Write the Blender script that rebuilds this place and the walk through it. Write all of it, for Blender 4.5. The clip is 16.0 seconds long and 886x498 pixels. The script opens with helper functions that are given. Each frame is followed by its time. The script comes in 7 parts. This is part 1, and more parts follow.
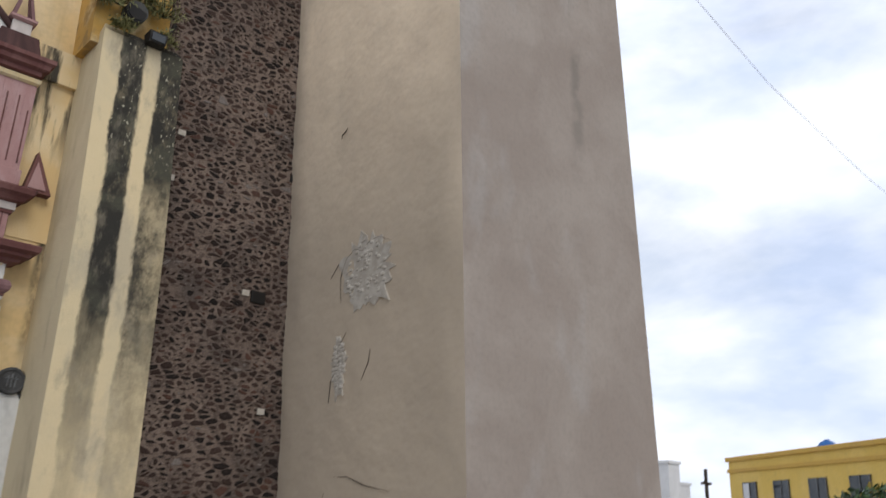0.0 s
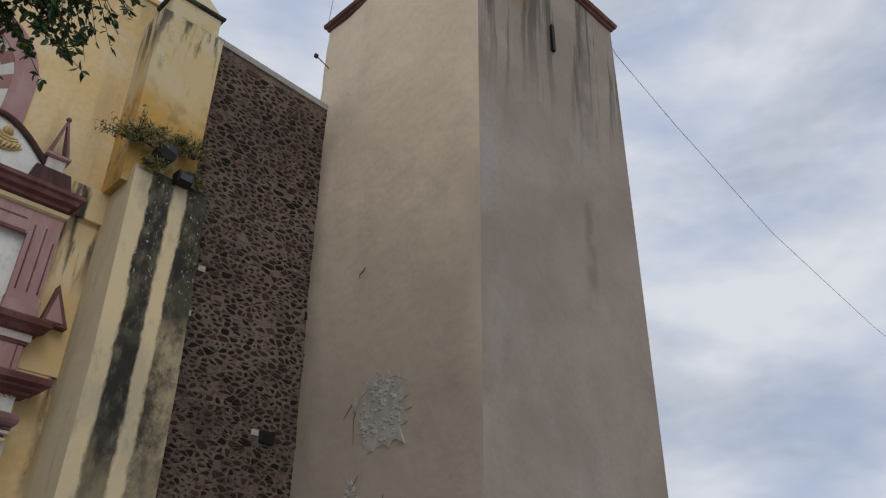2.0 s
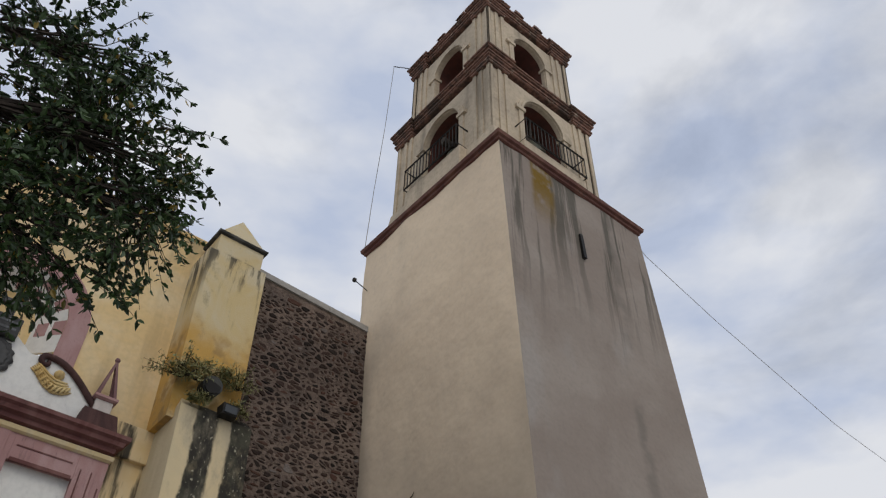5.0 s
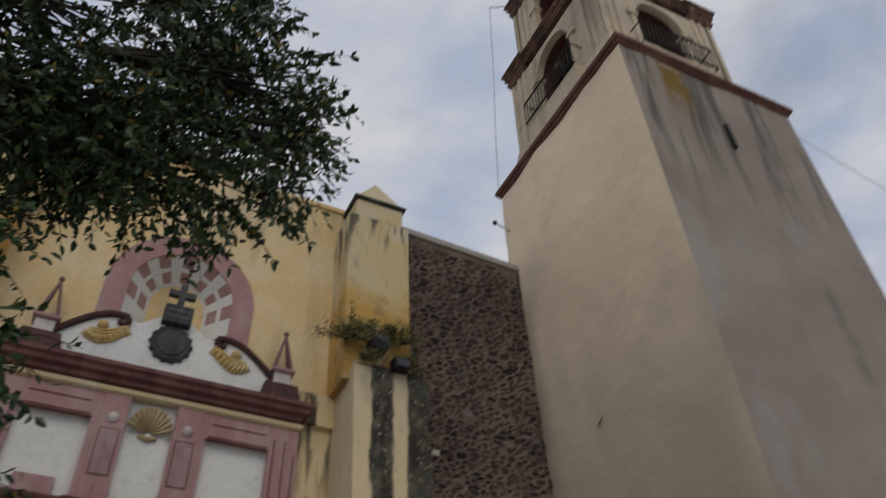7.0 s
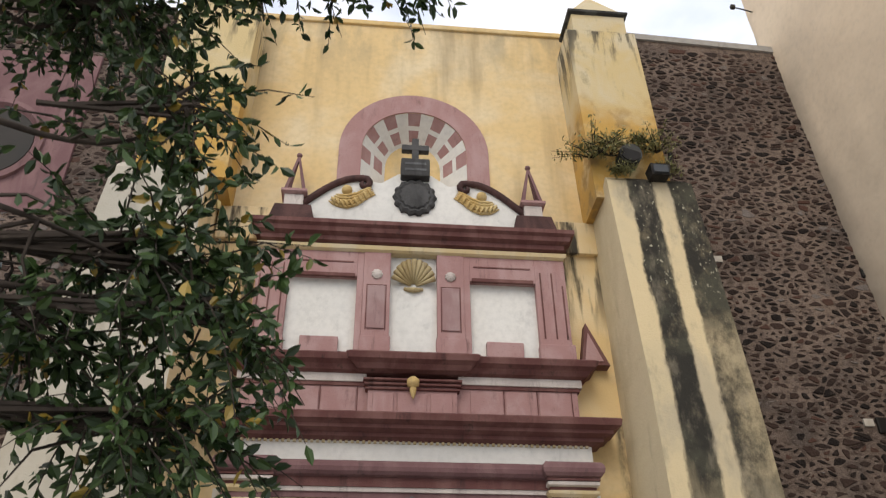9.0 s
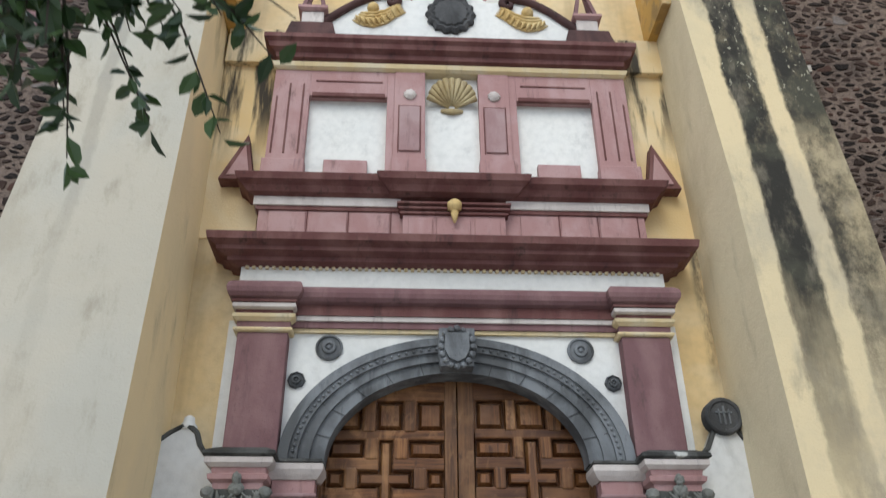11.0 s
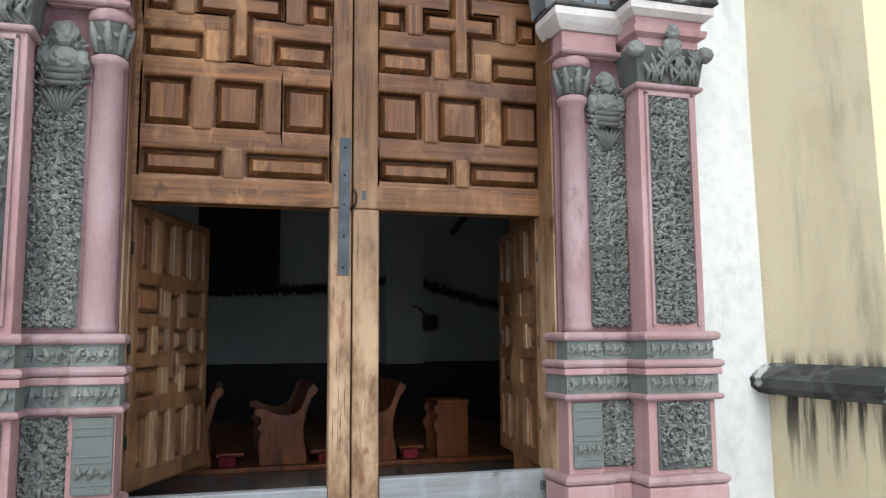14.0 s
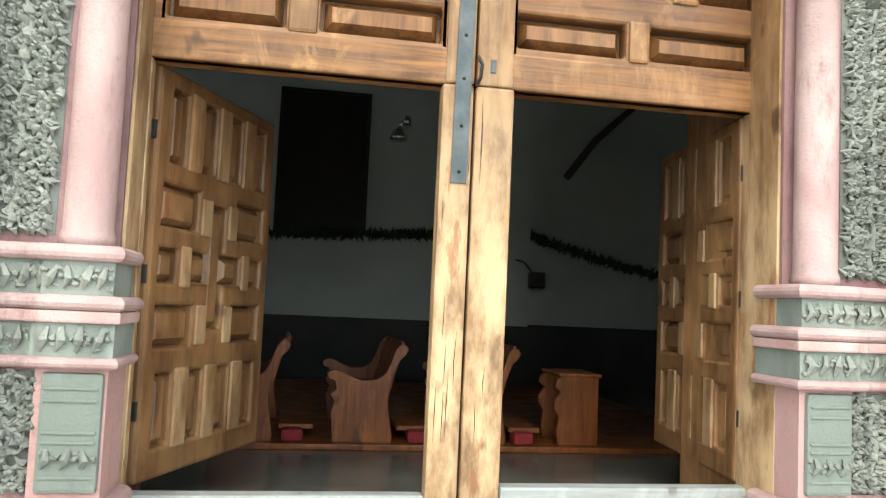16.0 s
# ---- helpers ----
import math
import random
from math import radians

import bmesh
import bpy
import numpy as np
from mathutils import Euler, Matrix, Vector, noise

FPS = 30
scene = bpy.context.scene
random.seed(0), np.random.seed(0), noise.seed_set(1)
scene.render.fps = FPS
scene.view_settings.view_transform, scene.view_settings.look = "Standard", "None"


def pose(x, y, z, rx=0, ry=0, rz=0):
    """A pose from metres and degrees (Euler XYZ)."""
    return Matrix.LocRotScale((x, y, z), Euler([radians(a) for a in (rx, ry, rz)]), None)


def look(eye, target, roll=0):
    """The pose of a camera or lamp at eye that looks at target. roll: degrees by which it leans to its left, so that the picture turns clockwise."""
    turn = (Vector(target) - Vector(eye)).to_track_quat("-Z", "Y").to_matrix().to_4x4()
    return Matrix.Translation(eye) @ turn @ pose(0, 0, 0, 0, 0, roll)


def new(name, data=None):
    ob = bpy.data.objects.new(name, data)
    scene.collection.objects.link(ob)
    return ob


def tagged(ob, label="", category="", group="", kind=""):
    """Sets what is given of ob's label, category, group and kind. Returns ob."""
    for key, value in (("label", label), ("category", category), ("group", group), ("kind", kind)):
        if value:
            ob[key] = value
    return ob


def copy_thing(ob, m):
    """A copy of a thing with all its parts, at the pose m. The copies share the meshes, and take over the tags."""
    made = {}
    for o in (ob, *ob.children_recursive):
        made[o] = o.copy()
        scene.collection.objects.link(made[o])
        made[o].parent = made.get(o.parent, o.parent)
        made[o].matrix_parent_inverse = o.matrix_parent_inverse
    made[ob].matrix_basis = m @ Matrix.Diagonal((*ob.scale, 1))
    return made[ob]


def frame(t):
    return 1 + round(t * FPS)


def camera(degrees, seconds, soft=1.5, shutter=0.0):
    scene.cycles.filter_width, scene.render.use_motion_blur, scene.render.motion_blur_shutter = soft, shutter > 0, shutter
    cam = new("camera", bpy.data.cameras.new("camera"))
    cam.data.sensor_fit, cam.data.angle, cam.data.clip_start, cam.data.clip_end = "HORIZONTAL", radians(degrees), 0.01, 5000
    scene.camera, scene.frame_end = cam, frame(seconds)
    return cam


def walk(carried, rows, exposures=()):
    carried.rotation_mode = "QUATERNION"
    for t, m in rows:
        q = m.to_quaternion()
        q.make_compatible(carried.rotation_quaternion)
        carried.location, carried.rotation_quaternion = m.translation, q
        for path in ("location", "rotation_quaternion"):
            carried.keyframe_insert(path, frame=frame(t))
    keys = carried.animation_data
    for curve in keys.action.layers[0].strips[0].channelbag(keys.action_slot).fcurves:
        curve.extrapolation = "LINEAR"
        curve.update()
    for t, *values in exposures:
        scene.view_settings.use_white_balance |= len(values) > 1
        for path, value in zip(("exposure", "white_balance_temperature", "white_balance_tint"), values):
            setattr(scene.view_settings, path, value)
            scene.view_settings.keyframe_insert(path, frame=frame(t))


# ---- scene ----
cam = camera(58.3, 16.0, 1.2, 0.25)
PATH = [
    (0, (-0.672, -14.961, 3.16), (0.62, -13.572, 3.794), 1.9),
    (0.5, (-0.839, -14.928, 3.204), (0.476, -13.686, 4.057), 3.4),
    (1, (-0.936, -14.869, 3.097), (0.314, -13.677, 4.105), 0.1),
    (1.5, (-1.022, -14.754, 3.111), (0.247, -13.52, 4.042), 0.8),
    (2, (-0.944, -14.688, 3.115), (0.245, -13.398, 4.075), 3.1),
    (2.5, (-0.967, -14.522, 3.098), (0.382, -13.349, 3.994), 3.0),
    (3, (-1.047, -14.515, 3.184), (0.226, -13.324, 4.164), 2.9),
    (3.5, (-1.096, -14.563, 3.269), (0.005, -13.36, 4.426), 3.2),
    (4, (-1.06, -14.641, 3.194), (-0.099, -13.494, 4.521), 1.6),
    (4.2, (-1.074, -14.693, 3.234), (-0.130, -13.532, 4.560), 1.6),
    (6.3, (-0.938, -14.143, 3.199), (-0.117, -13.088, 4.687), 1.4),
    (6.5, (-0.9, -13.971, 3.103), (-0.098, -12.908, 4.595), 1.8),
    (7, (-0.919, -13.589, 2.975), (-0.245, -12.251, 4.3), -1.5),
    (7.5, (-0.883, -13.185, 2.887), (-0.395, -11.648, 4.07), -2.1),
    (8, (-0.779, -12.712, 2.862), (-0.442, -11.119, 4.024), -2.6),
    (8.5, (-0.698, -12.279, 2.772), (-0.502, -10.654, 3.92), -0.5),
    (8.7, (-0.724, -12.107, 2.764), (-0.540, -10.470, 3.898), -0.5),
    (10.8, (-0.658, -9.566, 2.07), (-0.543, -7.862, 3.111), -1.2),
    (11, (-0.652, -9.373, 2.026), (-0.558, -7.645, 3.028), -0.5),
    (11.5, (-0.678, -8.753, 1.894), (-0.524, -6.937, 2.718), 0.3),
    (11.6, (-0.696, -8.63, 1.881), (-0.519, -6.795, 2.656), -1.1),
    (12, (-0.808, -8.102, 1.79), (-0.575, -6.201, 2.367), -1.4),
    (12.5, (-0.882, -7.566, 1.778), (-0.652, -5.614, 2.146), -0.5),
    (13, (-0.969, -6.99, 1.709), (-0.645, -5.039, 2.005), 0.8),
    (13.5, (-0.92, -6.461, 1.728), (-0.53, -4.515, 1.98), 0.1),
    (14, (-0.99, -5.891, 1.793), (-0.44, -3.982, 2.025), -0.4),
    (14.5, (-0.894, -5.341, 1.749), (-0.495, -3.389, 1.921), -0.7),
    (15, (-0.905, -4.804, 1.728), (-0.635, -2.828, 1.881), 1.0),
    (15.5, (-0.869, -4.226, 1.688), (-0.533, -2.262, 1.857), 0.3),
    (16, (-0.81, -3.824, 1.675), (-0.462, -1.844, 1.818), 2.6),
]
# ---------- exposure along the walk ----------
EXPOSURES = [(0, 0.1, 6350, 10), (0.5, -0.22, 6350, 10), (1, -0.4, 6400, 10), (2, -0.58, 6350, 10), (2.8, -0.43, 6400, 10), (3.5, -0.3, 6450, 10), (4.2, -0.48, 6450, 10), (6.3, -0.56, 6450, 10), (7, -0.82, 6500, 10), (7.5, -0.66, 6550, 11), (8, 0.10, 7000, 13), (8.7, 0.28, 6950, 12), (11, 0.6, 6050, 6), (12, 0.88, 5900, 5), (13, 1.33, 5950, 6), (14, 1.48, 5950, 5), (14.5, 2.05, 6400, 3), (15, 2.62, 6550, -6), (16, 2.57, 6650, -6)]
walk(cam, [(t, look(eye, target, roll)) for t, eye, target, roll in PATH], EXPOSURES)

# ---------- world, sun ----------
world = bpy.data.worlds.new("sky")
scene.world = world
world.use_nodes = True
wn = world.node_tree
wn.nodes.clear()
w_out = wn.nodes.new("ShaderNodeOutputWorld")
w_bg = wn.nodes.new("ShaderNodeBackground")
w_sky = wn.nodes.new("ShaderNodeTexSky")
w_sky.sky_type, w_sky.sun_disc = "NISHITA", False
w_sky.sun_elevation, w_sky.sun_rotation = radians(42), radians(198)
w_tc = wn.nodes.new("ShaderNodeTexCoord")
w_map = wn.nodes.new("ShaderNodeMapping")
w_map.inputs["Scale"].default_value = (1.0, 1.0, 2.2)
w_n = wn.nodes.new("ShaderNodeTexNoise")
w_n.inputs["Scale"].default_value, w_n.inputs["Detail"].default_value, w_n.inputs["Roughness"].default_value = 2.6, 7.0, 0.55
w_n.inputs["Distortion"].default_value = 0.35
w_r = wn.nodes.new("ShaderNodeValToRGB")
w_r.color_ramp.elements[0].position, w_r.color_ramp.elements[0].color = 0.22, (0.45, 0.45, 0.45, 1)
w_r.color_ramp.elements[1].position, w_r.color_ramp.elements[1].color = 0.52, (1, 1, 1, 1)
w_s = wn.nodes.new("ShaderNodeVectorMath")
w_s.operation = "SCALE"
w_s.inputs["Scale"].default_value = 0.10
w_n2 = wn.nodes.new("ShaderNodeTexNoise")
w_n2.inputs["Scale"].default_value, w_n2.inputs["Detail"].default_value = 4.5, 5.0
w_r2 = wn.nodes.new("ShaderNodeValToRGB")
w_r2.color_ramp.elements[0].position, w_r2.color_ramp.elements[0].color = 0.35, (0.60, 0.68, 0.86, 1)
w_r2.color_ramp.elements[1].position, w_r2.color_ramp.elements[1].color = 0.62, (0.93, 0.95, 1.0, 1)
w_mix = wn.nodes.new("ShaderNodeMix")
w_mix.data_type = "RGBA"
wn.links.new(w_tc.outputs["Generated"], w_map.inputs["Vector"])
wn.links.new(w_map.outputs["Vector"], w_n.inputs["Vector"])
wn.links.new(w_map.outputs["Vector"], w_n2.inputs["Vector"])
wn.links.new(w_n.outputs["Fac"], w_r.inputs["Fac"])
wn.links.new(w_n2.outputs["Fac"], w_r2.inputs["Fac"])
wn.links.new(w_sky.outputs["Color"], w_s.inputs[0])
wn.links.new(w_r.outputs["Color"], w_mix.inputs["Factor"])
wn.links.new(w_s.outputs["Vector"], w_mix.inputs["A"])
wn.links.new(w_r2.outputs["Color"], w_mix.inputs["B"])
wn.links.new(w_mix.outputs["Result"], w_bg.inputs["Color"])
w_bg.inputs["Strength"].default_value = 1.12
wn.links.new(w_bg.outputs["Background"], w_out.inputs["Surface"])

sun = new("sun", bpy.data.lights.new("sun", "SUN"))
sun.data.energy, sun.data.angle, sun.data.color = 1.1, radians(35), (1.0, 0.92, 0.80)
sun.matrix_world = look((-11, -34, 32), (0, 0, 0))


# ---------- materials ----------
class Nodes:
    """A principled material under construction."""

    def __init__(self, name, rough=0.9, metal=0.0):
        self.m = bpy.data.materials.new(name)
        self.m.use_nodes = True
        self.t = self.m.node_tree
        self.b = self.t.nodes["Principled BSDF"]
        self.b.inputs["Roughness"].default_value, self.b.inputs["Metallic"].default_value = rough, metal
        self.b.inputs["Specular IOR Level"].default_value = 0.25
        self.geo = self.t.nodes.new("ShaderNodeNewGeometry")
        self.tc = self.t.nodes.new("ShaderNodeTexCoord")

    def put(self, sock, value):
        if isinstance(value, bpy.types.NodeSocket):
            self.t.links.new(value, sock)
        elif isinstance(value, tuple) and len(value) == 3 and sock.type == "RGBA":
            sock.default_value = (*value, 1)
        else:
            sock.default_value = value

    def place(self, scale=(1, 1, 1), local=False):
        n = self.t.nodes.new("ShaderNodeMapping")
        n.inputs["Scale"].default_value = scale
        self.put(n.inputs["Vector"], self.tc.outputs["Object"] if local else self.geo.outputs["Position"])
        return n.outputs["Vector"]

    def noise(self, scale, detail=4.0, stretch=(1, 1, 1), rough=0.55, warp=0.0, local=False):
        n = self.t.nodes.new("ShaderNodeTexNoise")
        n.inputs["Scale"].default_value, n.inputs["Detail"].default_value = scale, detail
        n.inputs["Roughness"].default_value, n.inputs["Distortion"].default_value = rough, warp
        self.put(n.inputs["Vector"], self.place(stretch, local))
        return n.outputs["Fac"]

    def ramp(self, fac, lo, hi, a=0.0, b=1.0):
        n = self.t.nodes.new("ShaderNodeMapRange")
        n.interpolation_type = "SMOOTHSTEP"
        self.put(n.inputs["Value"], fac)
        for k, v in zip(("From Min", "From Max", "To Min", "To Max"), (lo, hi, a, b)):
            n.inputs[k].default_value = v
        return n.outputs["Result"]

    def mix(self, fac, a, b):
        n = self.t.nodes.new("ShaderNodeMix")
        n.data_type = "RGBA"
        self.put(n.inputs["Factor"], fac)
        self.put(n.inputs["A"], a)
        self.put(n.inputs["B"], b)
        return n.outputs["Result"]

    def math(self, op, a, b=0.0, c=0.0):
        n = self.t.nodes.new("ShaderNodeMath")
        n.operation = op
        for s, v in zip(n.inputs, (a, b, c)):
            self.put(s, v)
        return n.outputs["Value"]

    def axis(self, which):
        n = self.t.nodes.new("ShaderNodeSeparateXYZ")
        self.put(n.inputs["Vector"], self.geo.outputs["Position"])
        return n.outputs[which]

    def random(self):
        return self.t.nodes.new("ShaderNodeObjectInfo").outputs["Random"]

    def island(self):
        return self.geo.outputs["Random Per Island"]

    def band(self, which, centre, half, soft):
        """1 inside centre +- half of an axis, fading over soft; the centre may wander."""
        d = self.math("ABSOLUTE", self.math("SUBTRACT", self.axis(which), centre))
        return self.ramp(d, half, half + soft, 1.0, 0.0)

    def bump(self, height, strength=0.3, dist=0.01):
        n = self.t.nodes.new("ShaderNodeBump")
        n.inputs["Strength"].default_value, n.inputs["Distance"].default_value = strength, dist
        self.put(n.inputs["Height"], height)
        self.put(self.b.inputs["Normal"], n.outputs["Normal"])

    def done(self, colour, rough=None):
        self.put(self.b.inputs["Base Color"], colour)
        if rough is not None:
            self.put(self.b.inputs["Roughness"], rough)
        return self.m


def plaster(name, base, patch, dark, bump=0.35, streak=0.5, scale=1.0):
    """Limewashed plaster: cloudy wash, faint rain streaks, fine grain."""
    n = Nodes(name)
    c = n.mix(n.ramp(n.noise(0.55 * scale, 5, warp=0.6), 0.38, 0.66), base, patch)
    st = n.math("MULTIPLY", n.ramp(n.noise(1.6, 4, (1, 1, 0.10)), 0.52, 0.80), streak)
    c = n.mix(st, c, dark)
    c = n.mix(n.ramp(n.noise(9, 6), 0.35, 0.8, 0.0, 0.3), c, dark)
    c = n.mix(n.ramp(n.noise(2.7, 7, (1, 1, 0.7), 0.7, 0.3), 0.53, 0.72, 0, 0.45), c, dark)
    n.bump(n.math("ADD", n.noise(2.2, 4), n.math("MULTIPLY", n.noise(45, 5), 0.25)), bump, 0.03)
    return n.done(c)


def painted_stone(name, base, worn, dark, rough=0.8):
    """Old paint over cut stone: rubbed paler on top, grimy in spots."""
    n = Nodes(name, rough)
    c = n.mix(n.ramp(n.noise(2.4, 6, (1, 1, 0.5), warp=0.4), 0.40, 0.66), base, worn)
    c = n.mix(n.ramp(n.noise(5.0, 6, (1, 1, 0.35), 0.7), 0.56, 0.74, 0, 0.7), c, dark)
    c = n.mix(n.ramp(n.noise(4.5, 6, (1, 1, 0.12), 0.7), 0.56, 0.72, 0, 0.6), c, dark)
    c = n.mix(n.ramp(n.noise(26, 5, (1, 1, 1), 0.7), 0.60, 0.72, 0, 0.5), c, dark)
    n.bump(n.math("ADD", n.noise(60, 4), n.math("MULTIPLY", n.noise(9, 4), 2.2)), 0.4, 0.012)
    return n.done(c)


M_yellow = plaster("yellow limewash", (0.66, 0.47, 0.21), (0.69, 0.56, 0.34), (0.30, 0.24, 0.15), 0.3, 0.45)
n = Nodes("yellow facade limewash")
c = n.mix(n.ramp(n.noise(0.55, 5, warp=0.6), 0.38, 0.66), (0.68, 0.50, 0.25), (0.71, 0.585, 0.375))
c = n.mix(n.math("MULTIPLY", n.ramp(n.noise(1.6, 4, (1, 1, 0.10)), 0.50, 0.74), 0.65), c, (0.32, 0.235, 0.13))
c = n.mix(n.math("MULTIPLY", n.ramp(n.noise(1.2, 6, (1, 1, 0.35), 0.65), 0.44, 0.64), n.ramp(n.axis("Z"), 14.4, 16.6, 0, 0.55)), c, (0.27, 0.235, 0.165))
c = n.mix(n.ramp(n.noise(9, 6), 0.35, 0.8, 0.0, 0.25), c, (0.34, 0.27, 0.16))
run = n.math("MULTIPLY", n.band("X", 3.43, 0.07, 0.12), n.math("MULTIPLY", n.ramp(n.axis("Z"), 5.0, 6.5), n.ramp(n.axis("Z"), 10.6, 8.6)))
c = n.mix(n.math("MULTIPLY", run, n.ramp(n.noise(3.2, 6, (1, 1, 0.3), 0.65), 0.30, 0.55)), c, (0.055, 0.05, 0.04))
n.bump(n.math("ADD", n.noise(2.2, 4), n.math("MULTIPLY", n.noise(45, 5), 0.25)), 0.3, 0.03)
M_facade = n.done(c)
M_white = plaster("white limewash", (0.72, 0.71, 0.67), (0.64, 0.64, 0.61), (0.42, 0.42, 0.40), 0.25, 0.35)
M_pale = plaster("pale wing limewash", (0.66, 0.66, 0.64), (0.61, 0.61, 0.595), (0.37, 0.37, 0.355), 0.3, 0.5)
M_towerside = plaster("tower limewash", (0.53, 0.43, 0.285), (0.46, 0.385, 0.275), (0.27, 0.225, 0.17), 0.6, 0.4, 0.7)
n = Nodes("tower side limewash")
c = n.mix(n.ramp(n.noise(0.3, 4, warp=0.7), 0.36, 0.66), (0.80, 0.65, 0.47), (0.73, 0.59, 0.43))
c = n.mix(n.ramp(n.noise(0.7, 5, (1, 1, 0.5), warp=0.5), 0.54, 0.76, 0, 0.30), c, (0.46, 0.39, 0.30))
# corner shade beside the rubble wall, broken up like grime, painted in
corner_shade = n.math("MULTIPLY", n.ramp(n.math("ADD", n.axis("Y"), n.math("MULTIPLY", n.noise(0.8, 5, (1, 1, 0.35)), 1.6)), -0.6, 0.5), n.ramp(n.axis("Z"), 16.5, 13.5, 0.0, 0.65))
c = n.mix(corner_shade, c, (0.20, 0.17, 0.135))
# paler top, darker foot: the face's shading gradient is put into the colour
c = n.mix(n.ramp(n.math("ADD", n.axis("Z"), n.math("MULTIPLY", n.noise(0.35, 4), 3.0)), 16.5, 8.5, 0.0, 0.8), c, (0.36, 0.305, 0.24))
c = n.mix(n.ramp(n.noise(9, 6), 0.42, 0.8, 0, 0.14), c, (0.30, 0.25, 0.19))
n.bump(n.math("ADD", n.noise(1.5, 3, (1, 1, 1), 0.45), n.math("MULTIPLY", n.noise(30, 4), 0.03)), 0.5, 0.08)
M_towerwash = n.done(c)
M_belfry = plaster("belfry limewash", (0.56, 0.465, 0.34), (0.45, 0.375, 0.28), (0.17, 0.145, 0.11), 0.35, 0.95)
M_pink = painted_stone("pink painted stone", (0.345, 0.200, 0.190), (0.40, 0.26, 0.25), (0.15, 0.09, 0.085))
M_pinklight = painted_stone("light pink column", (0.285, 0.175, 0.172), (0.35, 0.245, 0.238), (0.15, 0.092, 0.088))
M_oxblood = painted_stone("oxblood cornice", (0.118, 0.048, 0.044), (0.18, 0.09, 0.08), (0.03, 0.022, 0.02))
M_mauve = painted_stone("mauve pilaster", (0.16, 0.085, 0.088), (0.215, 0.125, 0.125), (0.08, 0.05, 0.05))
M_cream = painted_stone("cream moulding", (0.58, 0.46, 0.26), (0.60, 0.52, 0.36), (0.30, 0.24, 0.16))
M_whitemould = painted_stone("white moulding", (0.47, 0.42, 0.39), (0.58, 0.53, 0.49), (0.20, 0.16, 0.15))
M_gold = painted_stone("ochre relief", (0.52, 0.36, 0.14), (0.58, 0.45, 0.22), (0.30, 0.20, 0.09))
M_shell = painted_stone("dull ochre shell", (0.34, 0.26, 0.13), (0.40, 0.33, 0.19), (0.17, 0.12, 0.07))
M_grey = painted_stone("grey arch stone", (0.085, 0.088, 0.09), (0.19, 0.20, 0.208), (0.035, 0.035, 0.036))
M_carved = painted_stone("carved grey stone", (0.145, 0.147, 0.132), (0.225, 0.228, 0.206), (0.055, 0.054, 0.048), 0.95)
# darker copy of the carved stone; the shade of the recesses is in its colour
M_carvedback = painted_stone("shade-toned carved stone", (0.085, 0.085, 0.077), (0.13, 0.132, 0.12), (0.04, 0.04, 0.036), 0.95)
M_green = painted_stone("greenish base stone", (0.135, 0.147, 0.132), (0.21, 0.222, 0.20), (0.065, 0.068, 0.06), 0.95)
M_coping = painted_stone("dark coping paint", (0.055, 0.028, 0.026), (0.10, 0.05, 0.045), (0.022, 0.016, 0.015))
M_greycoping = plaster("grey coping mortar", (0.36, 0.345, 0.32), (0.29, 0.28, 0.26), (0.15, 0.14, 0.125), 0.5, 0.6)
M_blackstone = painted_stone("black cross stone", (0.045, 0.045, 0.045), (0.08, 0.08, 0.08), (0.02, 0.02, 0.02))

# tower front: grey cement render with dark runs below the ledge and an ochre stain
n = Nodes("tower cement render")
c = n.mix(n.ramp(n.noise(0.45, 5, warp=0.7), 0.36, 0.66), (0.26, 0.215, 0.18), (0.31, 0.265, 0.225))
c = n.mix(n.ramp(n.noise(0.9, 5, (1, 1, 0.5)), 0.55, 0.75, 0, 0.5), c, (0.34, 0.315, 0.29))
runs = n.math("MULTIPLY", n.ramp(n.noise(3.3, 6, (1, 1, 0.045), 0.6), 0.48, 0.57), n.ramp(n.math("ADD", n.axis("Z"), n.math("MULTIPLY", n.noise(1.4, 3, (1, 1, 0.02)), 4.6)), 15.6, 19.2))
c = n.mix(n.math("MULTIPLY", runs, 0.9), c, (0.095, 0.085, 0.068))
och = n.math("MULTIPLY", n.band("X", 8.95, 0.26, 0.2), n.ramp(n.axis("Z"), 16.2, 17.9))
c = n.mix(n.math("MULTIPLY", och, n.ramp(n.noise(2.0, 4), 0.3, 0.5)), c, (0.175, 0.105, 0.014))
drip = n.math("MULTIPLY", n.band("X", 11.35, 0.06, 0.22), n.ramp(n.noise(1.1, 5), 0.40, 0.62))
drip = n.math("MULTIPLY", drip, n.ramp(n.axis("Z"), 7.0, 12.0, 0.0, 0.55))
c = n.mix(drip, c, (0.14, 0.125, 0.105))
c = n.mix(n.ramp(n.noise(10, 6), 0.4, 0.8, 0, 0.22), c, (0.16, 0.145, 0.125))
n.bump(n.math("ADD", n.noise(1.8, 3, (1, 1, 1), 0.5), n.math("MULTIPLY", n.noise(30, 4), 0.04)), 0.6, 0.08)
M_towerfront = n.done(c)


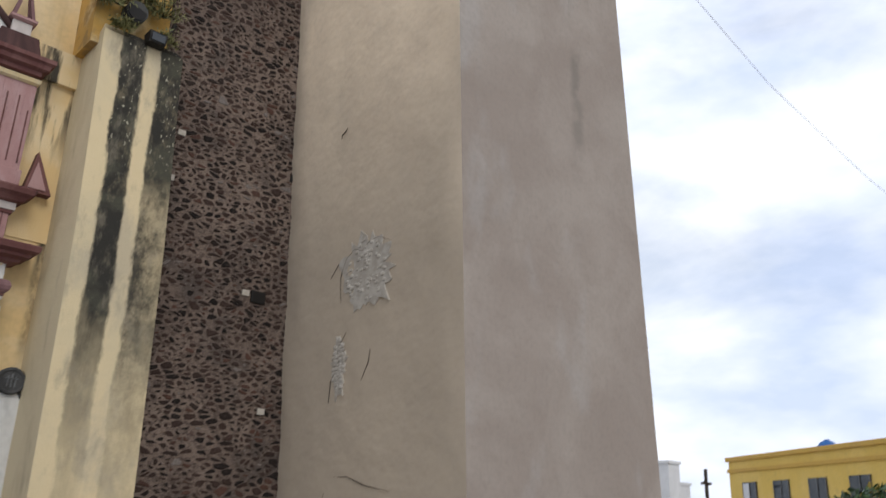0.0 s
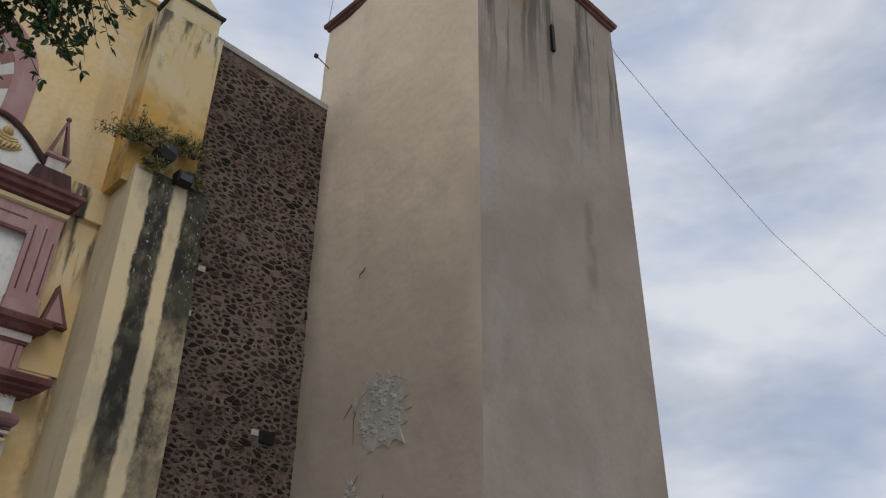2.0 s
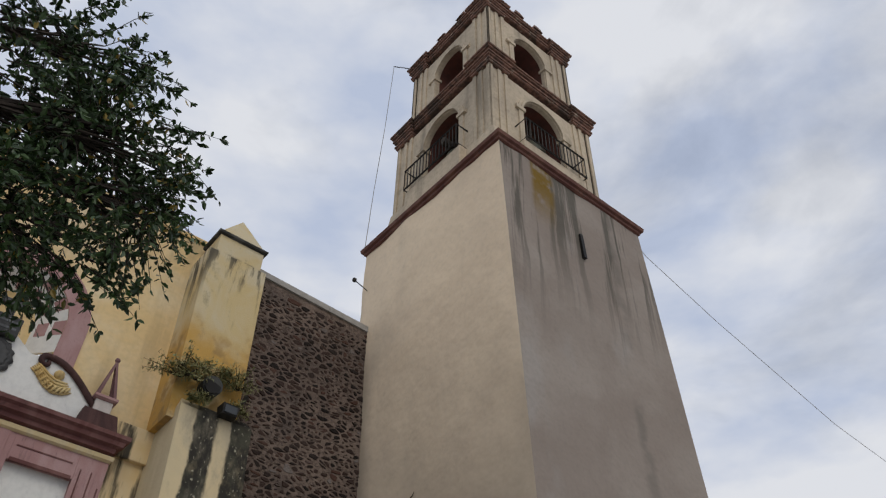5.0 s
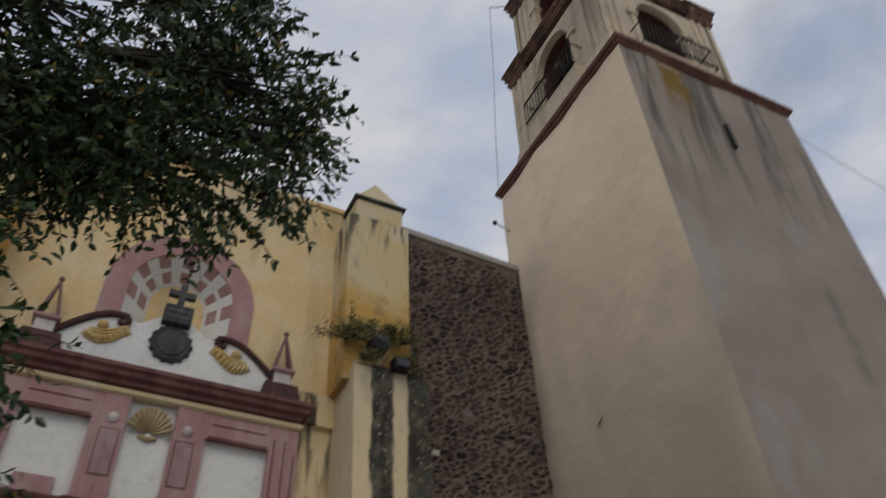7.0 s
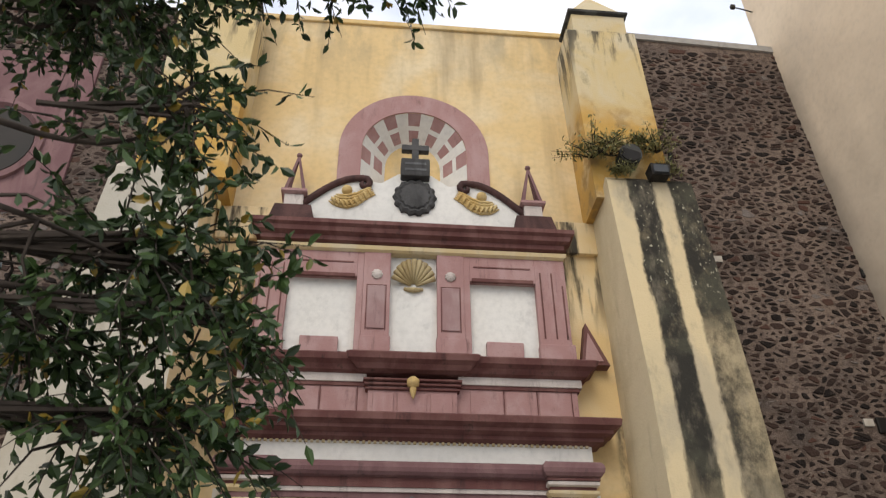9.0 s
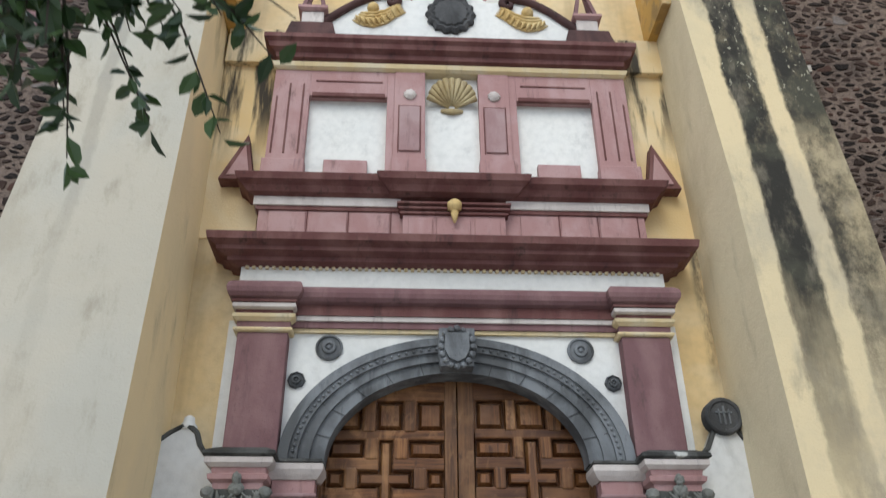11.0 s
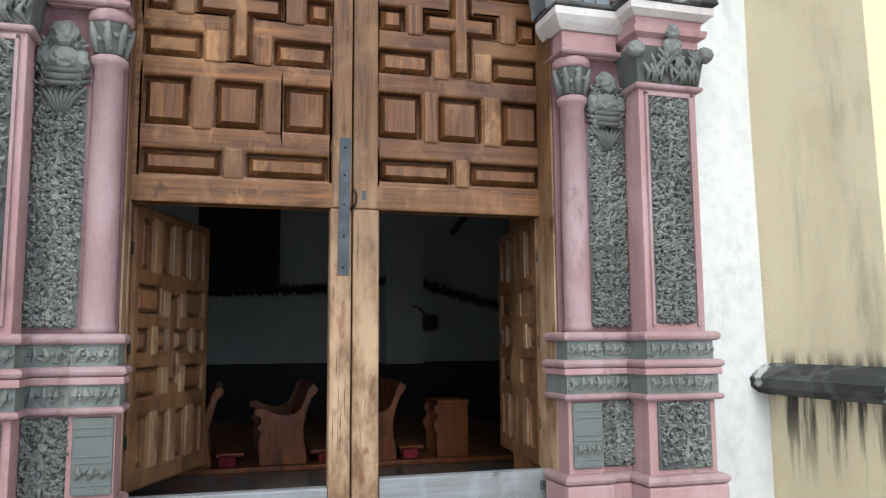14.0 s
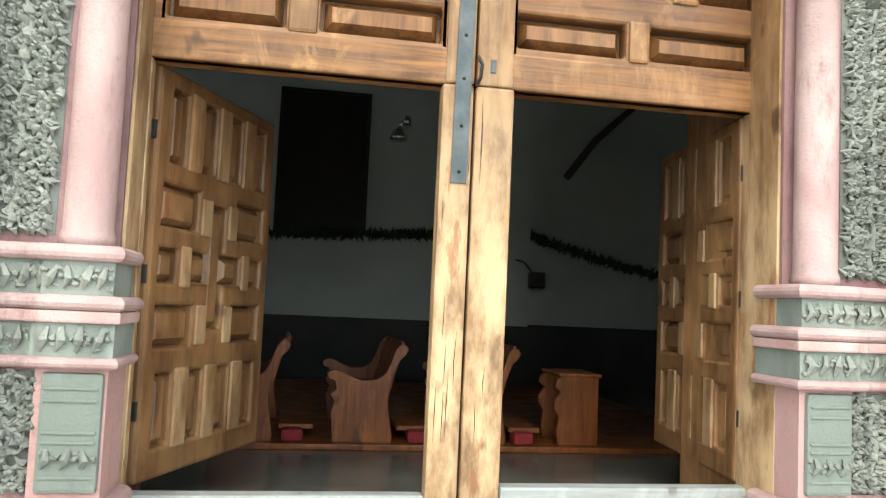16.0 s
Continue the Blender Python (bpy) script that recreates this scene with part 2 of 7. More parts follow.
def buttress_paint(name, base, patch, bands, top, low, cheek, cheek_side):
    """Pale yellow wash with broad black water runs falling from the head; the cheek gets its own wash, lit tone
    included.
    """
    n = Nodes(name)
    c = n.mix(n.ramp(n.noise(0.6, 5, warp=0.5), 0.36, 0.64), base, patch)
    c = n.mix(n.ramp(n.noise(0.8, 6, (1, 1, 0.6), 0.65), 0.50, 0.66, 0, 0.55), c, (0.36, 0.32, 0.245))
    wob = n.math("MULTIPLY", n.math("SUBTRACT", n.noise(0.7, 4), 0.5), 0.16)
    total = None
    for centre, half, power, ragged in bands:
        d = n.math("ABSOLUTE", n.math("SUBTRACT", n.math("ADD", n.axis("X"), wob), centre))
        s = n.math("MULTIPLY", n.ramp(n.math("ADD", d, n.math("MULTIPLY", n.math("SUBTRACT", n.noise(5, 6, (1, 1, 0.35), 0.7), 0.5), 0.20)), half, half + 0.07, 1, 0), power)
        if ragged:
            broken = n.ramp(n.noise(1.5, 7, (1, 1, 0.7), 0.75), 0.36, 0.62, 0.40, 0.95)
            keep = n.ramp(n.math("ADD", n.axis("Z"), n.math("MULTIPLY", n.noise(2.2, 4), 1.2)), ragged - 0.6, ragged + 0.9)
            s = n.math("MULTIPLY", s, n.math("MAXIMUM", keep, broken))
        total = s if total is None else n.math("MAXIMUM", total, s)
    fade = n.ramp(n.axis("Z"), low, top)
    rag = n.ramp(n.noise(2.0, 6, (1, 1, 0.3), 0.65), 0.25, 0.62)
    dark = n.math("MULTIPLY", total, n.math("MINIMUM", n.math("ADD", n.math("MULTIPLY", fade, 1.2), n.math("MULTIPLY", rag, 0.3)), 1.0))
    dark = n.math("MULTIPLY", dark, n.ramp(n.noise(3.5, 6, (1, 1, 0.5), 0.7), 0.22, 0.5, 0.75, 1.0))
    c = n.mix(dark, c, n.mix(n.ramp(n.noise(1.8, 5), 0.45, 0.65), (0.030, 0.028, 0.023), (0.060, 0.058, 0.042)))
    spots = n.math("MULTIPLY", n.ramp(n.noise(17, 3, (1, 1, 0.6)), 0.63, 0.68), n.math("MULTIPLY", total, n.ramp(n.axis("Z"), 8.5, 10.0, 0.05, 0.75)))
    c = n.mix(spots, c, (0.46, 0.43, 0.32))
    c = n.mix(n.ramp(n.noise(2.8, 6, (1, 1, 0.4), 0.65), 0.52, 0.74, 0, 0.6), c, (0.25, 0.22, 0.16))
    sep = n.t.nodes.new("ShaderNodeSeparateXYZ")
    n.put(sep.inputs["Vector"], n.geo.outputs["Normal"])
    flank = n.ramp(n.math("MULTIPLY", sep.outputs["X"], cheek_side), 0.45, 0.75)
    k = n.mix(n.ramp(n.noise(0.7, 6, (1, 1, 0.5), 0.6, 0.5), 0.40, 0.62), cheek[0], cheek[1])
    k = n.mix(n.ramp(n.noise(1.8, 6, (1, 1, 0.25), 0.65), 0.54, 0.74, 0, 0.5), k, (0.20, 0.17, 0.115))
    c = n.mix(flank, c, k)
    foot = n.math("MULTIPLY", n.ramp(n.noise(7, 6, (1, 1, 0.10), 0.65), 0.44, 0.58), n.math("MULTIPLY", n.ramp(n.axis("Z"), 0.55, 1.3), n.ramp(n.axis("Z"), 1.75, 1.55)))
    c = n.mix(foot, c, (0.05, 0.046, 0.036))
    n.bump(n.math("ADD", n.noise(2.2, 5), n.math("MULTIPLY", n.noise(40, 5), 0.25)), 0.6, 0.04)
    return n.done(c)


M_buttress = buttress_paint("stained buttress wash", (0.63, 0.515, 0.315), (0.56, 0.47, 0.30), [(3.95, 0.19, 1.0, 0), (4.76, 0.27, 1.0, 8.8)], 8.6, 3.0, ((0.63, 0.54, 0.36), (0.54, 0.455, 0.295)), -1)
# left cheek: yellow wash lightened to carry light the sun leaves off it
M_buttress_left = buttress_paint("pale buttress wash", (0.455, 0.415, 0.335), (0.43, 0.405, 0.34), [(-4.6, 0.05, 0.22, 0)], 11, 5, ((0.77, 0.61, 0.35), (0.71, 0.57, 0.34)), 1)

# upper block: ochre stains below, black runs under its cap
n = Nodes("buttress head wash")
c = n.mix(n.ramp(n.noise(0.7, 5, warp=0.6), 0.38, 0.62), (0.57, 0.50, 0.345), (0.57, 0.45, 0.235))
low = n.ramp(n.math("ADD", n.axis("Z"), n.math("MULTIPLY", n.noise(1.1, 4), 2.2)), 15.3, 14.1)
c = n.mix(n.math("MULTIPLY", low, n.ramp(n.noise(1.5, 5), 0.30, 0.52, 0.35, 0.95)), c, (0.50, 0.30, 0.075))
c = n.mix(n.math("MULTIPLY", n.ramp(n.noise(2.4, 5), 0.50, 0.64), low), c, (0.34, 0.22, 0.085))
under = n.ramp(n.math("ADD", n.axis("Z"), n.math("MULTIPLY", n.noise(3.0, 3, (1, 1, 0.02)), 2.6)), 15.6, 17.0, 0, 0.92)
c = n.mix(n.math("MULTIPLY", n.math("MULTIPLY", n.ramp(n.noise(3.6, 6, (1, 1, 0.14), 0.65), 0.46, 0.56), under), n.ramp(n.axis("Z"), 15.95, 15.85)), c, (0.060, 0.055, 0.043))
c = n.mix(n.ramp(n.noise(3.0, 6, (1, 1, 0.5), 0.7), 0.55, 0.72, 0, 0.55), c, (0.22, 0.19, 0.125))
n.bump(n.math("ADD", n.noise(30, 6), n.noise(3, 5)), 0.4, 0.02)
M_head = n.done(c)

n = Nodes("blackened string course", 0.95)
c = n.mix(n.ramp(n.noise(3.2, 6, warp=0.4), 0.42, 0.56), (0.035, 0.035, 0.032), (0.075, 0.075, 0.07))
c = n.mix(n.ramp(n.noise(2.4, 4), 0.62, 0.67), c, (0.45, 0.45, 0.42))
n.bump(n.noise(30, 5), 0.5, 0.02)
M_blackledge = n.done(c)

# black-run shoulders beside the portal
n = Nodes("blackened shoulder wash")
wash = n.mix(n.ramp(n.noise(0.55, 5, warp=0.6), 0.38, 0.66), (0.68, 0.50, 0.25), (0.71, 0.585, 0.375))
runs = n.math("MULTIPLY", n.ramp(n.noise(3.4, 6, (1, 1, 0.12), 0.6), 0.44, 0.58), n.ramp(n.math("ADD", n.axis("Z"), n.math("MULTIPLY", n.noise(2.4, 4, (1, 1, 0.1)), 1.8)), 9.6, 11.0))
c = n.mix(runs, wash, (0.055, 0.048, 0.037))
n.bump(n.noise(30, 6), 0.3, 0.02)
M_shoulder = n.done(c)

# rubble stone and mortar
n = Nodes("lime mortar", 0.95)
c = n.mix(n.ramp(n.noise(0.5, 5, warp=0.5), 0.36, 0.64), (0.215, 0.163, 0.131), (0.135, 0.101, 0.082))
c = n.mix(n.ramp(n.noise(1.1, 5), 0.50, 0.68, 0, 0.8), c, (0.085, 0.069, 0.060))
c = n.mix(n.ramp(n.noise(13, 6, (0.7, 1, 1), 0.7), 0.46, 0.62, 0, 0.75), c, (0.062, 0.044, 0.036))
c = n.mix(n.ramp(n.noise(31, 4, (0.7, 1, 1), 0.6), 0.58, 0.70, 0, 0.6), c, (0.27, 0.22, 0.185))
n.bump(n.math("ADD", n.noise(14, 6, (1, 1, 1), 0.65), n.math("MULTIPLY", n.noise(45, 4), 0.4)), 0.9, 0.05)
M_mortar = n.done(c)


def rubble(name, by_island):
    n = Nodes(name, 0.95)
    r = n.island() if by_island else n.random()
    c = n.mix(n.ramp(r, 0.15, 0.75), (0.012, 0.009, 0.008), (0.046, 0.028, 0.022))
    c = n.mix(n.ramp(r, 0.86, 0.93), c, (0.085, 0.044, 0.032))
    c = n.mix(n.ramp(r, 0.975, 0.98), c, (0.19, 0.165, 0.15))
    c = n.mix(n.math("MULTIPLY", n.ramp(n.noise(0.6, 4), 0.42, 0.62), n.ramp(n.axis("Z"), 8.0, 12.0, 0.05, 0.25)), c, (0.075, 0.055, 0.046))
    c = n.mix(n.ramp(n.noise(17, 6, (1, 1, 1), 0.7), 0.50, 0.66, 0, 0.4), c, (0.075, 0.055, 0.045))
    n.bump(n.noise(28, 6, (1, 1, 1), 0.65), 0.9, 0.03)
    return n.done(c)


M_stone, M_stones = rubble("rubble stone", False), rubble("rubble stones", True)


def timber(name, base, dark, pale, along="z", worn=0.0, bare=(0.40, 0.220, 0.098)):
    """Old waxed door timber with grain; bleached and scuffed towards the foot where it is worn."""
    n = Nodes(name, 0.5)
    n.b.inputs["Specular IOR Level"].default_value = 0.32
    s = {"z": (14, 14, 0.7), "x": (0.7, 14, 14)}[along]
    g = n.noise(1.6, 8, s, 0.65, 0.6)
    c = n.mix(n.ramp(g, 0.32, 0.68), base, dark)
    c = n.mix(n.ramp(n.noise(2.1, 5), 0.5, 0.75, 0, 0.6), c, pale)
    c = n.mix(n.ramp(n.noise(1.4, 4, warp=0.5), 0.44, 0.66, 0, 0.55), c, dark)
    c = n.mix(n.ramp(n.noise(3.4, 6, (1, 1, 0.5), 0.7, 0.8), 0.52, 0.68, 0, 0.55), c, pale)
    c = n.mix(n.ramp(n.random(), 0.0, 1.0, 0.0, 0.5), c, dark)
    if worn:
        w = n.math("MULTIPLY", n.ramp(n.noise(5.0, 7, (1, 1, 0.35), 0.65), 0.36, 0.62, 0.15, 1.0), n.ramp(n.axis("Z"), 3.9, 1.3, 0.0, worn))
        c = n.mix(w, c, bare)
        sc = n.math("MULTIPLY", n.ramp(n.noise(7, 6, (1, 1, 0.25), 0.7), 0.58, 0.66), n.ramp(n.axis("Z"), 2.9, 2.2, 0, 0.7))
        c = n.mix(sc, c, (0.20, 0.075, 0.03))
    c = n.mix(n.ramp(n.noise(5.5, 3, (1, 1, 0.6), 0.4), 0.66, 0.74, 0, 0.75), c, (0.045, 0.018, 0.008))
    n.bump(n.math("ADD", g, n.math("MULTIPLY", n.noise(70, 3, s), 0.3)), 0.35, 0.005)
    return n.done(c, n.ramp(n.noise(4, 4), 0.3, 0.7, 0.34, 0.58))


M_rail = timber("door rails", (0.225, 0.094, 0.031), (0.062, 0.024, 0.009), (0.35, 0.178, 0.073), "x", 0.45)
M_panel = timber("door panels", (0.240, 0.100, 0.033), (0.075, 0.029, 0.010), (0.37, 0.190, 0.078), "z", 0.3)
M_muntin = timber("door muntins", (0.265, 0.118, 0.041), (0.070, 0.028, 0.010), (0.41, 0.225, 0.098), "z", 0.4)
M_post = timber("worn door posts", (0.205, 0.098, 0.038), (0.066, 0.028, 0.011), (0.34, 0.185, 0.080), "z", 1.0, (0.45, 0.295, 0.170))
M_wicket = timber("wicket timber", (0.158, 0.069, 0.025), (0.050, 0.020, 0.008), (0.26, 0.130, 0.053), "z", 0.3)
M_wicketpale = timber("wicket muntins", (0.215, 0.101, 0.039), (0.078, 0.033, 0.013), (0.37, 0.213, 0.097), "z", 0.6, (0.38, 0.25, 0.14))
M_sill = timber("bleached sill timber", (0.26, 0.265, 0.27), (0.18, 0.175, 0.165), (0.31, 0.32, 0.325), "x")
M_pew = timber("varnished pew", (0.25, 0.074, 0.017), (0.095, 0.026, 0.007), (0.33, 0.108, 0.027), "z")


def plain(name, base, other, rough=0.6, metal=0.0, scale=8.0, bump=0.2):
    n = Nodes(name, rough, metal)
    c = n.mix(n.ramp(n.noise(scale, 5), 0.35, 0.7), base, other)
    n.bump(n.noise(scale * 6, 4), bump, 0.004)
    return n.done(c)


M_iron = plain("dull iron", (0.10, 0.10, 0.10), (0.17, 0.165, 0.16), 0.5, 0.7)
M_strap = plain("weathered strap iron", (0.055, 0.063, 0.07), (0.095, 0.10, 0.105), 0.6, 0.2)
M_rail_iron = plain("black iron", (0.018, 0.017, 0.016), (0.04, 0.035, 0.03), 0.6, 0.4)
M_bell = plain("bronze bell", (0.07, 0.075, 0.055), (0.11, 0.10, 0.06), 0.5, 0.6)
M_redledge = painted_stone("red brick ledge", (0.105, 0.043, 0.033), (0.15, 0.07, 0.05), (0.04, 0.027, 0.023))
n = Nodes("brown brick mouldings", 0.95)
c = n.mix(n.ramp(n.noise(7, 5, (1, 1, 2.2)), 0.38, 0.62), (0.235, 0.125, 0.090), (0.115, 0.066, 0.050))
c = n.mix(n.ramp(n.noise(1.6, 6, (1, 1, 0.6), 0.7), 0.46, 0.64, 0, 0.85), c, (0.060, 0.046, 0.037))
c = n.mix(n.ramp(n.noise(4.2, 5), 0.60, 0.72, 0, 0.7), c, (0.36, 0.29, 0.22))
n.bump(n.noise(25, 5), 0.6, 0.02)
M_brick = n.done(c)
M_lining = plain("dark red brick lining", (0.10, 0.035, 0.025), (0.065, 0.028, 0.022), 0.9, 0, 3.0)
M_ground = plain("worn stone paving", (0.40, 0.385, 0.355), (0.47, 0.455, 0.43), 0.9, 0, 1.2)
M_floor = plain("dark polished floor", (0.06, 0.055, 0.05), (0.10, 0.09, 0.08), 0.22, 0, 2.0, 0.05)
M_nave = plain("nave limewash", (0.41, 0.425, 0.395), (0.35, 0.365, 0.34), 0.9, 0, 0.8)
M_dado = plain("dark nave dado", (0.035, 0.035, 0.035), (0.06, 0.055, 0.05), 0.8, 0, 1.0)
M_canvas_void = plain("old canvas and dark openings", (0.008, 0.007, 0.006), (0.014, 0.011, 0.009), 0.55, 0, 1.5)
M_lampmetal = plain("bright lamp metal", (0.84, 0.83, 0.80), (0.90, 0.89, 0.86), 0.14, 1.0, 9)
M_garland = plain("dark garland", (0.015, 0.028, 0.017), (0.03, 0.05, 0.028), 0.8, 0, 5)
M_bark = plain("grey bark", (0.034, 0.027, 0.022), (0.065, 0.052, 0.042), 0.95, 0, 5, 0.8)
M_cushion = plain("red cushion", (0.20, 0.02, 0.025), (0.14, 0.015, 0.02), 0.9, 0, 6)
M_patch = plain("bare rubble patch", (0.36, 0.325, 0.275), (0.46, 0.425, 0.37), 0.95, 0, 6, 1.0)
M_crack = plain("dark crack", (0.075, 0.06, 0.045), (0.11, 0.09, 0.07), 0.95, 0, 6)
M_house = plaster("house yellow paint", (0.62, 0.42, 0.10), (0.66, 0.46, 0.13), (0.40, 0.28, 0.10), 0.15, 0.15)
M_housetrim = plaster("house ochre trim", (0.52, 0.32, 0.07), (0.50, 0.31, 0.08), (0.30, 0.20, 0.07), 0.15, 0.15)
M_farwhite = plaster("far white paint", (0.60, 0.60, 0.60), (0.55, 0.55, 0.55), (0.40, 0.40, 0.40), 0.15, 0.2)
M_blue = plain("blue plastic", (0.02, 0.09, 0.28), (0.03, 0.12, 0.33), 0.5, 0, 3)
M_glass = plain("dark window glass", (0.03, 0.035, 0.04), (0.06, 0.065, 0.07), 0.08, 0, 2, 0.02)

n = Nodes("tree leaf", 0.42)
r = n.island()
c = n.mix(n.ramp(r, 0.2, 0.8), (0.018, 0.038, 0.012), (0.045, 0.085, 0.022))
c = n.mix(n.ramp(r, 0.965, 0.975), c, (0.26, 0.18, 0.03))
n.b.inputs["Specular IOR Level"].default_value = 0.4
n.b.inputs["Transmission Weight"].default_value = 0.0
M_leaf = n.done(c)
n = Nodes("wall plant leaf", 0.6)
c = n.mix(n.island(), (0.15, 0.165, 0.065), (0.27, 0.25, 0.11))
M_weed = n.done(c)


# ---------- mesh helpers ----------
def part(name, bm, material, parent=None, label="", smooth=False):
    me = bpy.data.meshes.new(name)
    bm.normal_update()
    bm.to_mesh(me)
    bm.free()
    me.materials.append(material)
    if smooth:
        me.shade_smooth()
    ob = new(name, me)
    if parent is not None:
        ob.parent = parent
    return tagged(ob, label)


def raw(name, verts, faces, material, parent=None, label="", smooth=False):
    me = bpy.data.meshes.new(name)
    me.from_pydata(verts, [], faces)
    me.materials.append(material)
    if smooth:
        me.shade_smooth()
    ob = new(name, me)
    if parent is not None:
        ob.parent = parent
    return tagged(ob, label)


def thing(name, label, category, group="", kind="", at=(0, 0, 0)):
    ob = new(name)
    ob.location = at
    ob.empty_display_size = 0.2
    return tagged(ob, label, category, group, kind)


def hexa(bm, p):
    """Eight corners: four below counter-clockwise, four above."""
    v = [bm.verts.new(q) for q in p]
    for f in ((3, 2, 1, 0), (4, 5, 6, 7), (0, 1, 5, 4), (1, 2, 6, 5), (2, 3, 7, 6), (3, 0, 4, 7)):
        bm.faces.new([v[i] for i in f])
    return v


def box(bm, x0, x1, y0, y1, z0, z1, bevel=0.0):
    v = hexa(bm, [(x0, y0, z0), (x1, y0, z0), (x1, y1, z0), (x0, y1, z0), (x0, y0, z1), (x1, y0, z1), (x1, y1, z1), (x0, y1, z1)])
    if bevel:
        es = list({e for q in v for e in q.link_edges})
        bmesh.ops.bevel(bm, geom=es, offset=bevel, segments=2, affect="EDGES", profile=0.6)
    return bm


def boxed(x0, x1, y0, y1, z0, z1, bevel=0.0):
    return box(bmesh.new(), x0, x1, y0, y1, z0, z1, bevel)


def slab_xz(bm, pts, y0, y1):
    """A polygon in x, z (counter-clockwise seen from the front, -y), thick from y0 to y1."""
    a = [bm.verts.new((x, y0, z)) for x, z in pts]
    b = [bm.verts.new((x, y1, z)) for x, z in pts]
    bm.faces.new(a)
    bm.faces.new(b[::-1])
    for i in range(len(a)):
        j = (i + 1) % len(a)
        bm.faces.new((a[j], a[i], b[i], b[j]))
    return bm


def moulding(profile, x0, x1, yf, yb, bm=None):
    """A cornice: profile of (overhang, z) run along the front at yf and mitred round both ends back to yb."""
    bm = bm or bmesh.new()
    rows = []
    for d, z in profile:
        rows.append([bm.verts.new(p) for p in ((x0 - d, yb, z), (x0 - d, yf - d, z), (x1 + d, yf - d, z), (x1 + d, yb, z))])
    for a, b in zip(rows, rows[1:]):
        for i in range(3):
            bm.faces.new((a[i], a[i + 1], b[i + 1], b[i]))
    bm.faces.new(rows[0][::-1])
    bm.faces.new(rows[-1])
    return bm


def turned(bm, profile, x, y, z0, seg=16, sx=1.0, sy=1.0):
    """A body turned about the upright axis: profile of (radius, height)."""
    rings = [[bm.verts.new((x + sx * r * math.cos(2 * math.pi * i / seg), y + sy * r * math.sin(2 * math.pi * i / seg), z0 + h)) for i in range(seg)] for r, h in profile]
    for a, b in zip(rings, rings[1:]):
        for i in range(seg):
            j = (i + 1) % seg
            bm.faces.new((a[i], a[j], b[j], b[i]))
    bm.faces.new(rings[0][::-1])
    bm.faces.new(rings[-1])
    return bm


def disc_front(bm, x, z, y, rings, seg=20, lobes=0, depth=0.0):
    """A round boss on a wall that faces -y: rings of (radius, how far proud)."""
    rows = []
    for r, d in rings:
        rows.append([bm.verts.new((x + r * (1 + (depth * math.cos(lobes * 2 * math.pi * i / seg) if lobes else 0)) * math.cos(2 * math.pi * i / seg), y - d, z + r * (1 + (depth * math.cos(lobes * 2 * math.pi * i / seg) if lobes else 0)) * math.sin(2 * math.pi * i / seg))) for i in range(seg)])
    for a, b in zip(rows, rows[1:]):
        for i in range(seg):
            j = (i + 1) % seg
            bm.faces.new((a[i], a[j], b[j], b[i]))
    bm.faces.new(rows[-1])
    return bm


def tube(bm, pts, radii, seg=6):
    """A tube through points with a radius at each."""
    rows = []
    for k, p in enumerate(pts):
        p = Vector(p)
        d = (Vector(pts[min(k + 1, len(pts) - 1)]) - Vector(pts[max(k - 1, 0)])).normalized()
        u = d.orthogonal().normalized() if not rows else (ref - d * ref.dot(d)).normalized()
        ref = u
        w = d.cross(u)
        rows.append([bm.verts.new(p + radii[k] * (u * math.cos(2 * math.pi * i / seg) + w * math.sin(2 * math.pi * i / seg))) for i in range(seg)])
    for a, b in zip(rows, rows[1:]):
        for i in range(seg):
            j = (i + 1) % seg
            bm.faces.new((a[i], a[j], b[j], b[i]))
    bm.faces.new(rows[0][::-1])
    bm.faces.new(rows[-1])
    return bm


def strips(bm, pieces, y0, y1):
    """Trapezoids (xa, za0, za1, xb, zb0, zb1) in x, z, thick from y0 to y1."""
    for xa, a0, a1, xb, b0, b1 in pieces:
        hexa(bm, [(xa, y0, a0), (xb, y0, b0), (xb, y1, b0), (xa, y1, a0), (xa, y0, a1), (xb, y0, b1), (xb, y1, b1), (xa, y1, a1)])
    return bm


def oval(a, b, z, x):
    """Height of a half-oval arch of half-width a and rise b springing at z."""
    return z + b * math.sqrt(max(0.0, 1 - (x / a) ** 2))


def over_arch(a, b, zs, x0, x1, top, steps=28, cx=0.0):
    """Wall pieces above and beside an arched opening, from x0 to x1 up to top (beside: from the springing up)."""
    xs = [-a * math.cos(math.pi * i / steps) for i in range(steps + 1)]
    out = [(cx + p, oval(a, b, zs, p), top, cx + q, oval(a, b, zs, q), top) for p, q in zip(xs, xs[1:])]
    return [(x0, zs, top, cx - a, zs, top), *out, (cx + a, zs, top, x1, zs, top)]


def arch_ring(bm, a0, b0, a1, b1, zs, y0, y1, steps=36, cx=0.0):
    """A ring of arch between two half-ovals."""
    for i in range(steps):
        t, u = math.pi * i / steps, math.pi * (i + 1) / steps
        q = [(a0 * math.cos(t), b0 * math.sin(t)), (a1 * math.cos(t), b1 * math.sin(t)), (a1 * math.cos(u), b1 * math.sin(u)), (a0 * math.cos(u), b0 * math.sin(u))]
        v = [bm.verts.new((cx + x, y, zs + z)) for y in (y0, y1) for x, z in q]
        for f in ((0, 1, 2, 3), (7, 6, 5, 4), (1, 5, 6, 2), (4, 0, 3, 7)):
            bm.faces.new([v[k] for k in f])
    bmesh.ops.remove_doubles(bm, verts=bm.verts, dist=1e-5)
    bmesh.ops.recalc_face_normals(bm, faces=bm.faces)
    return bm

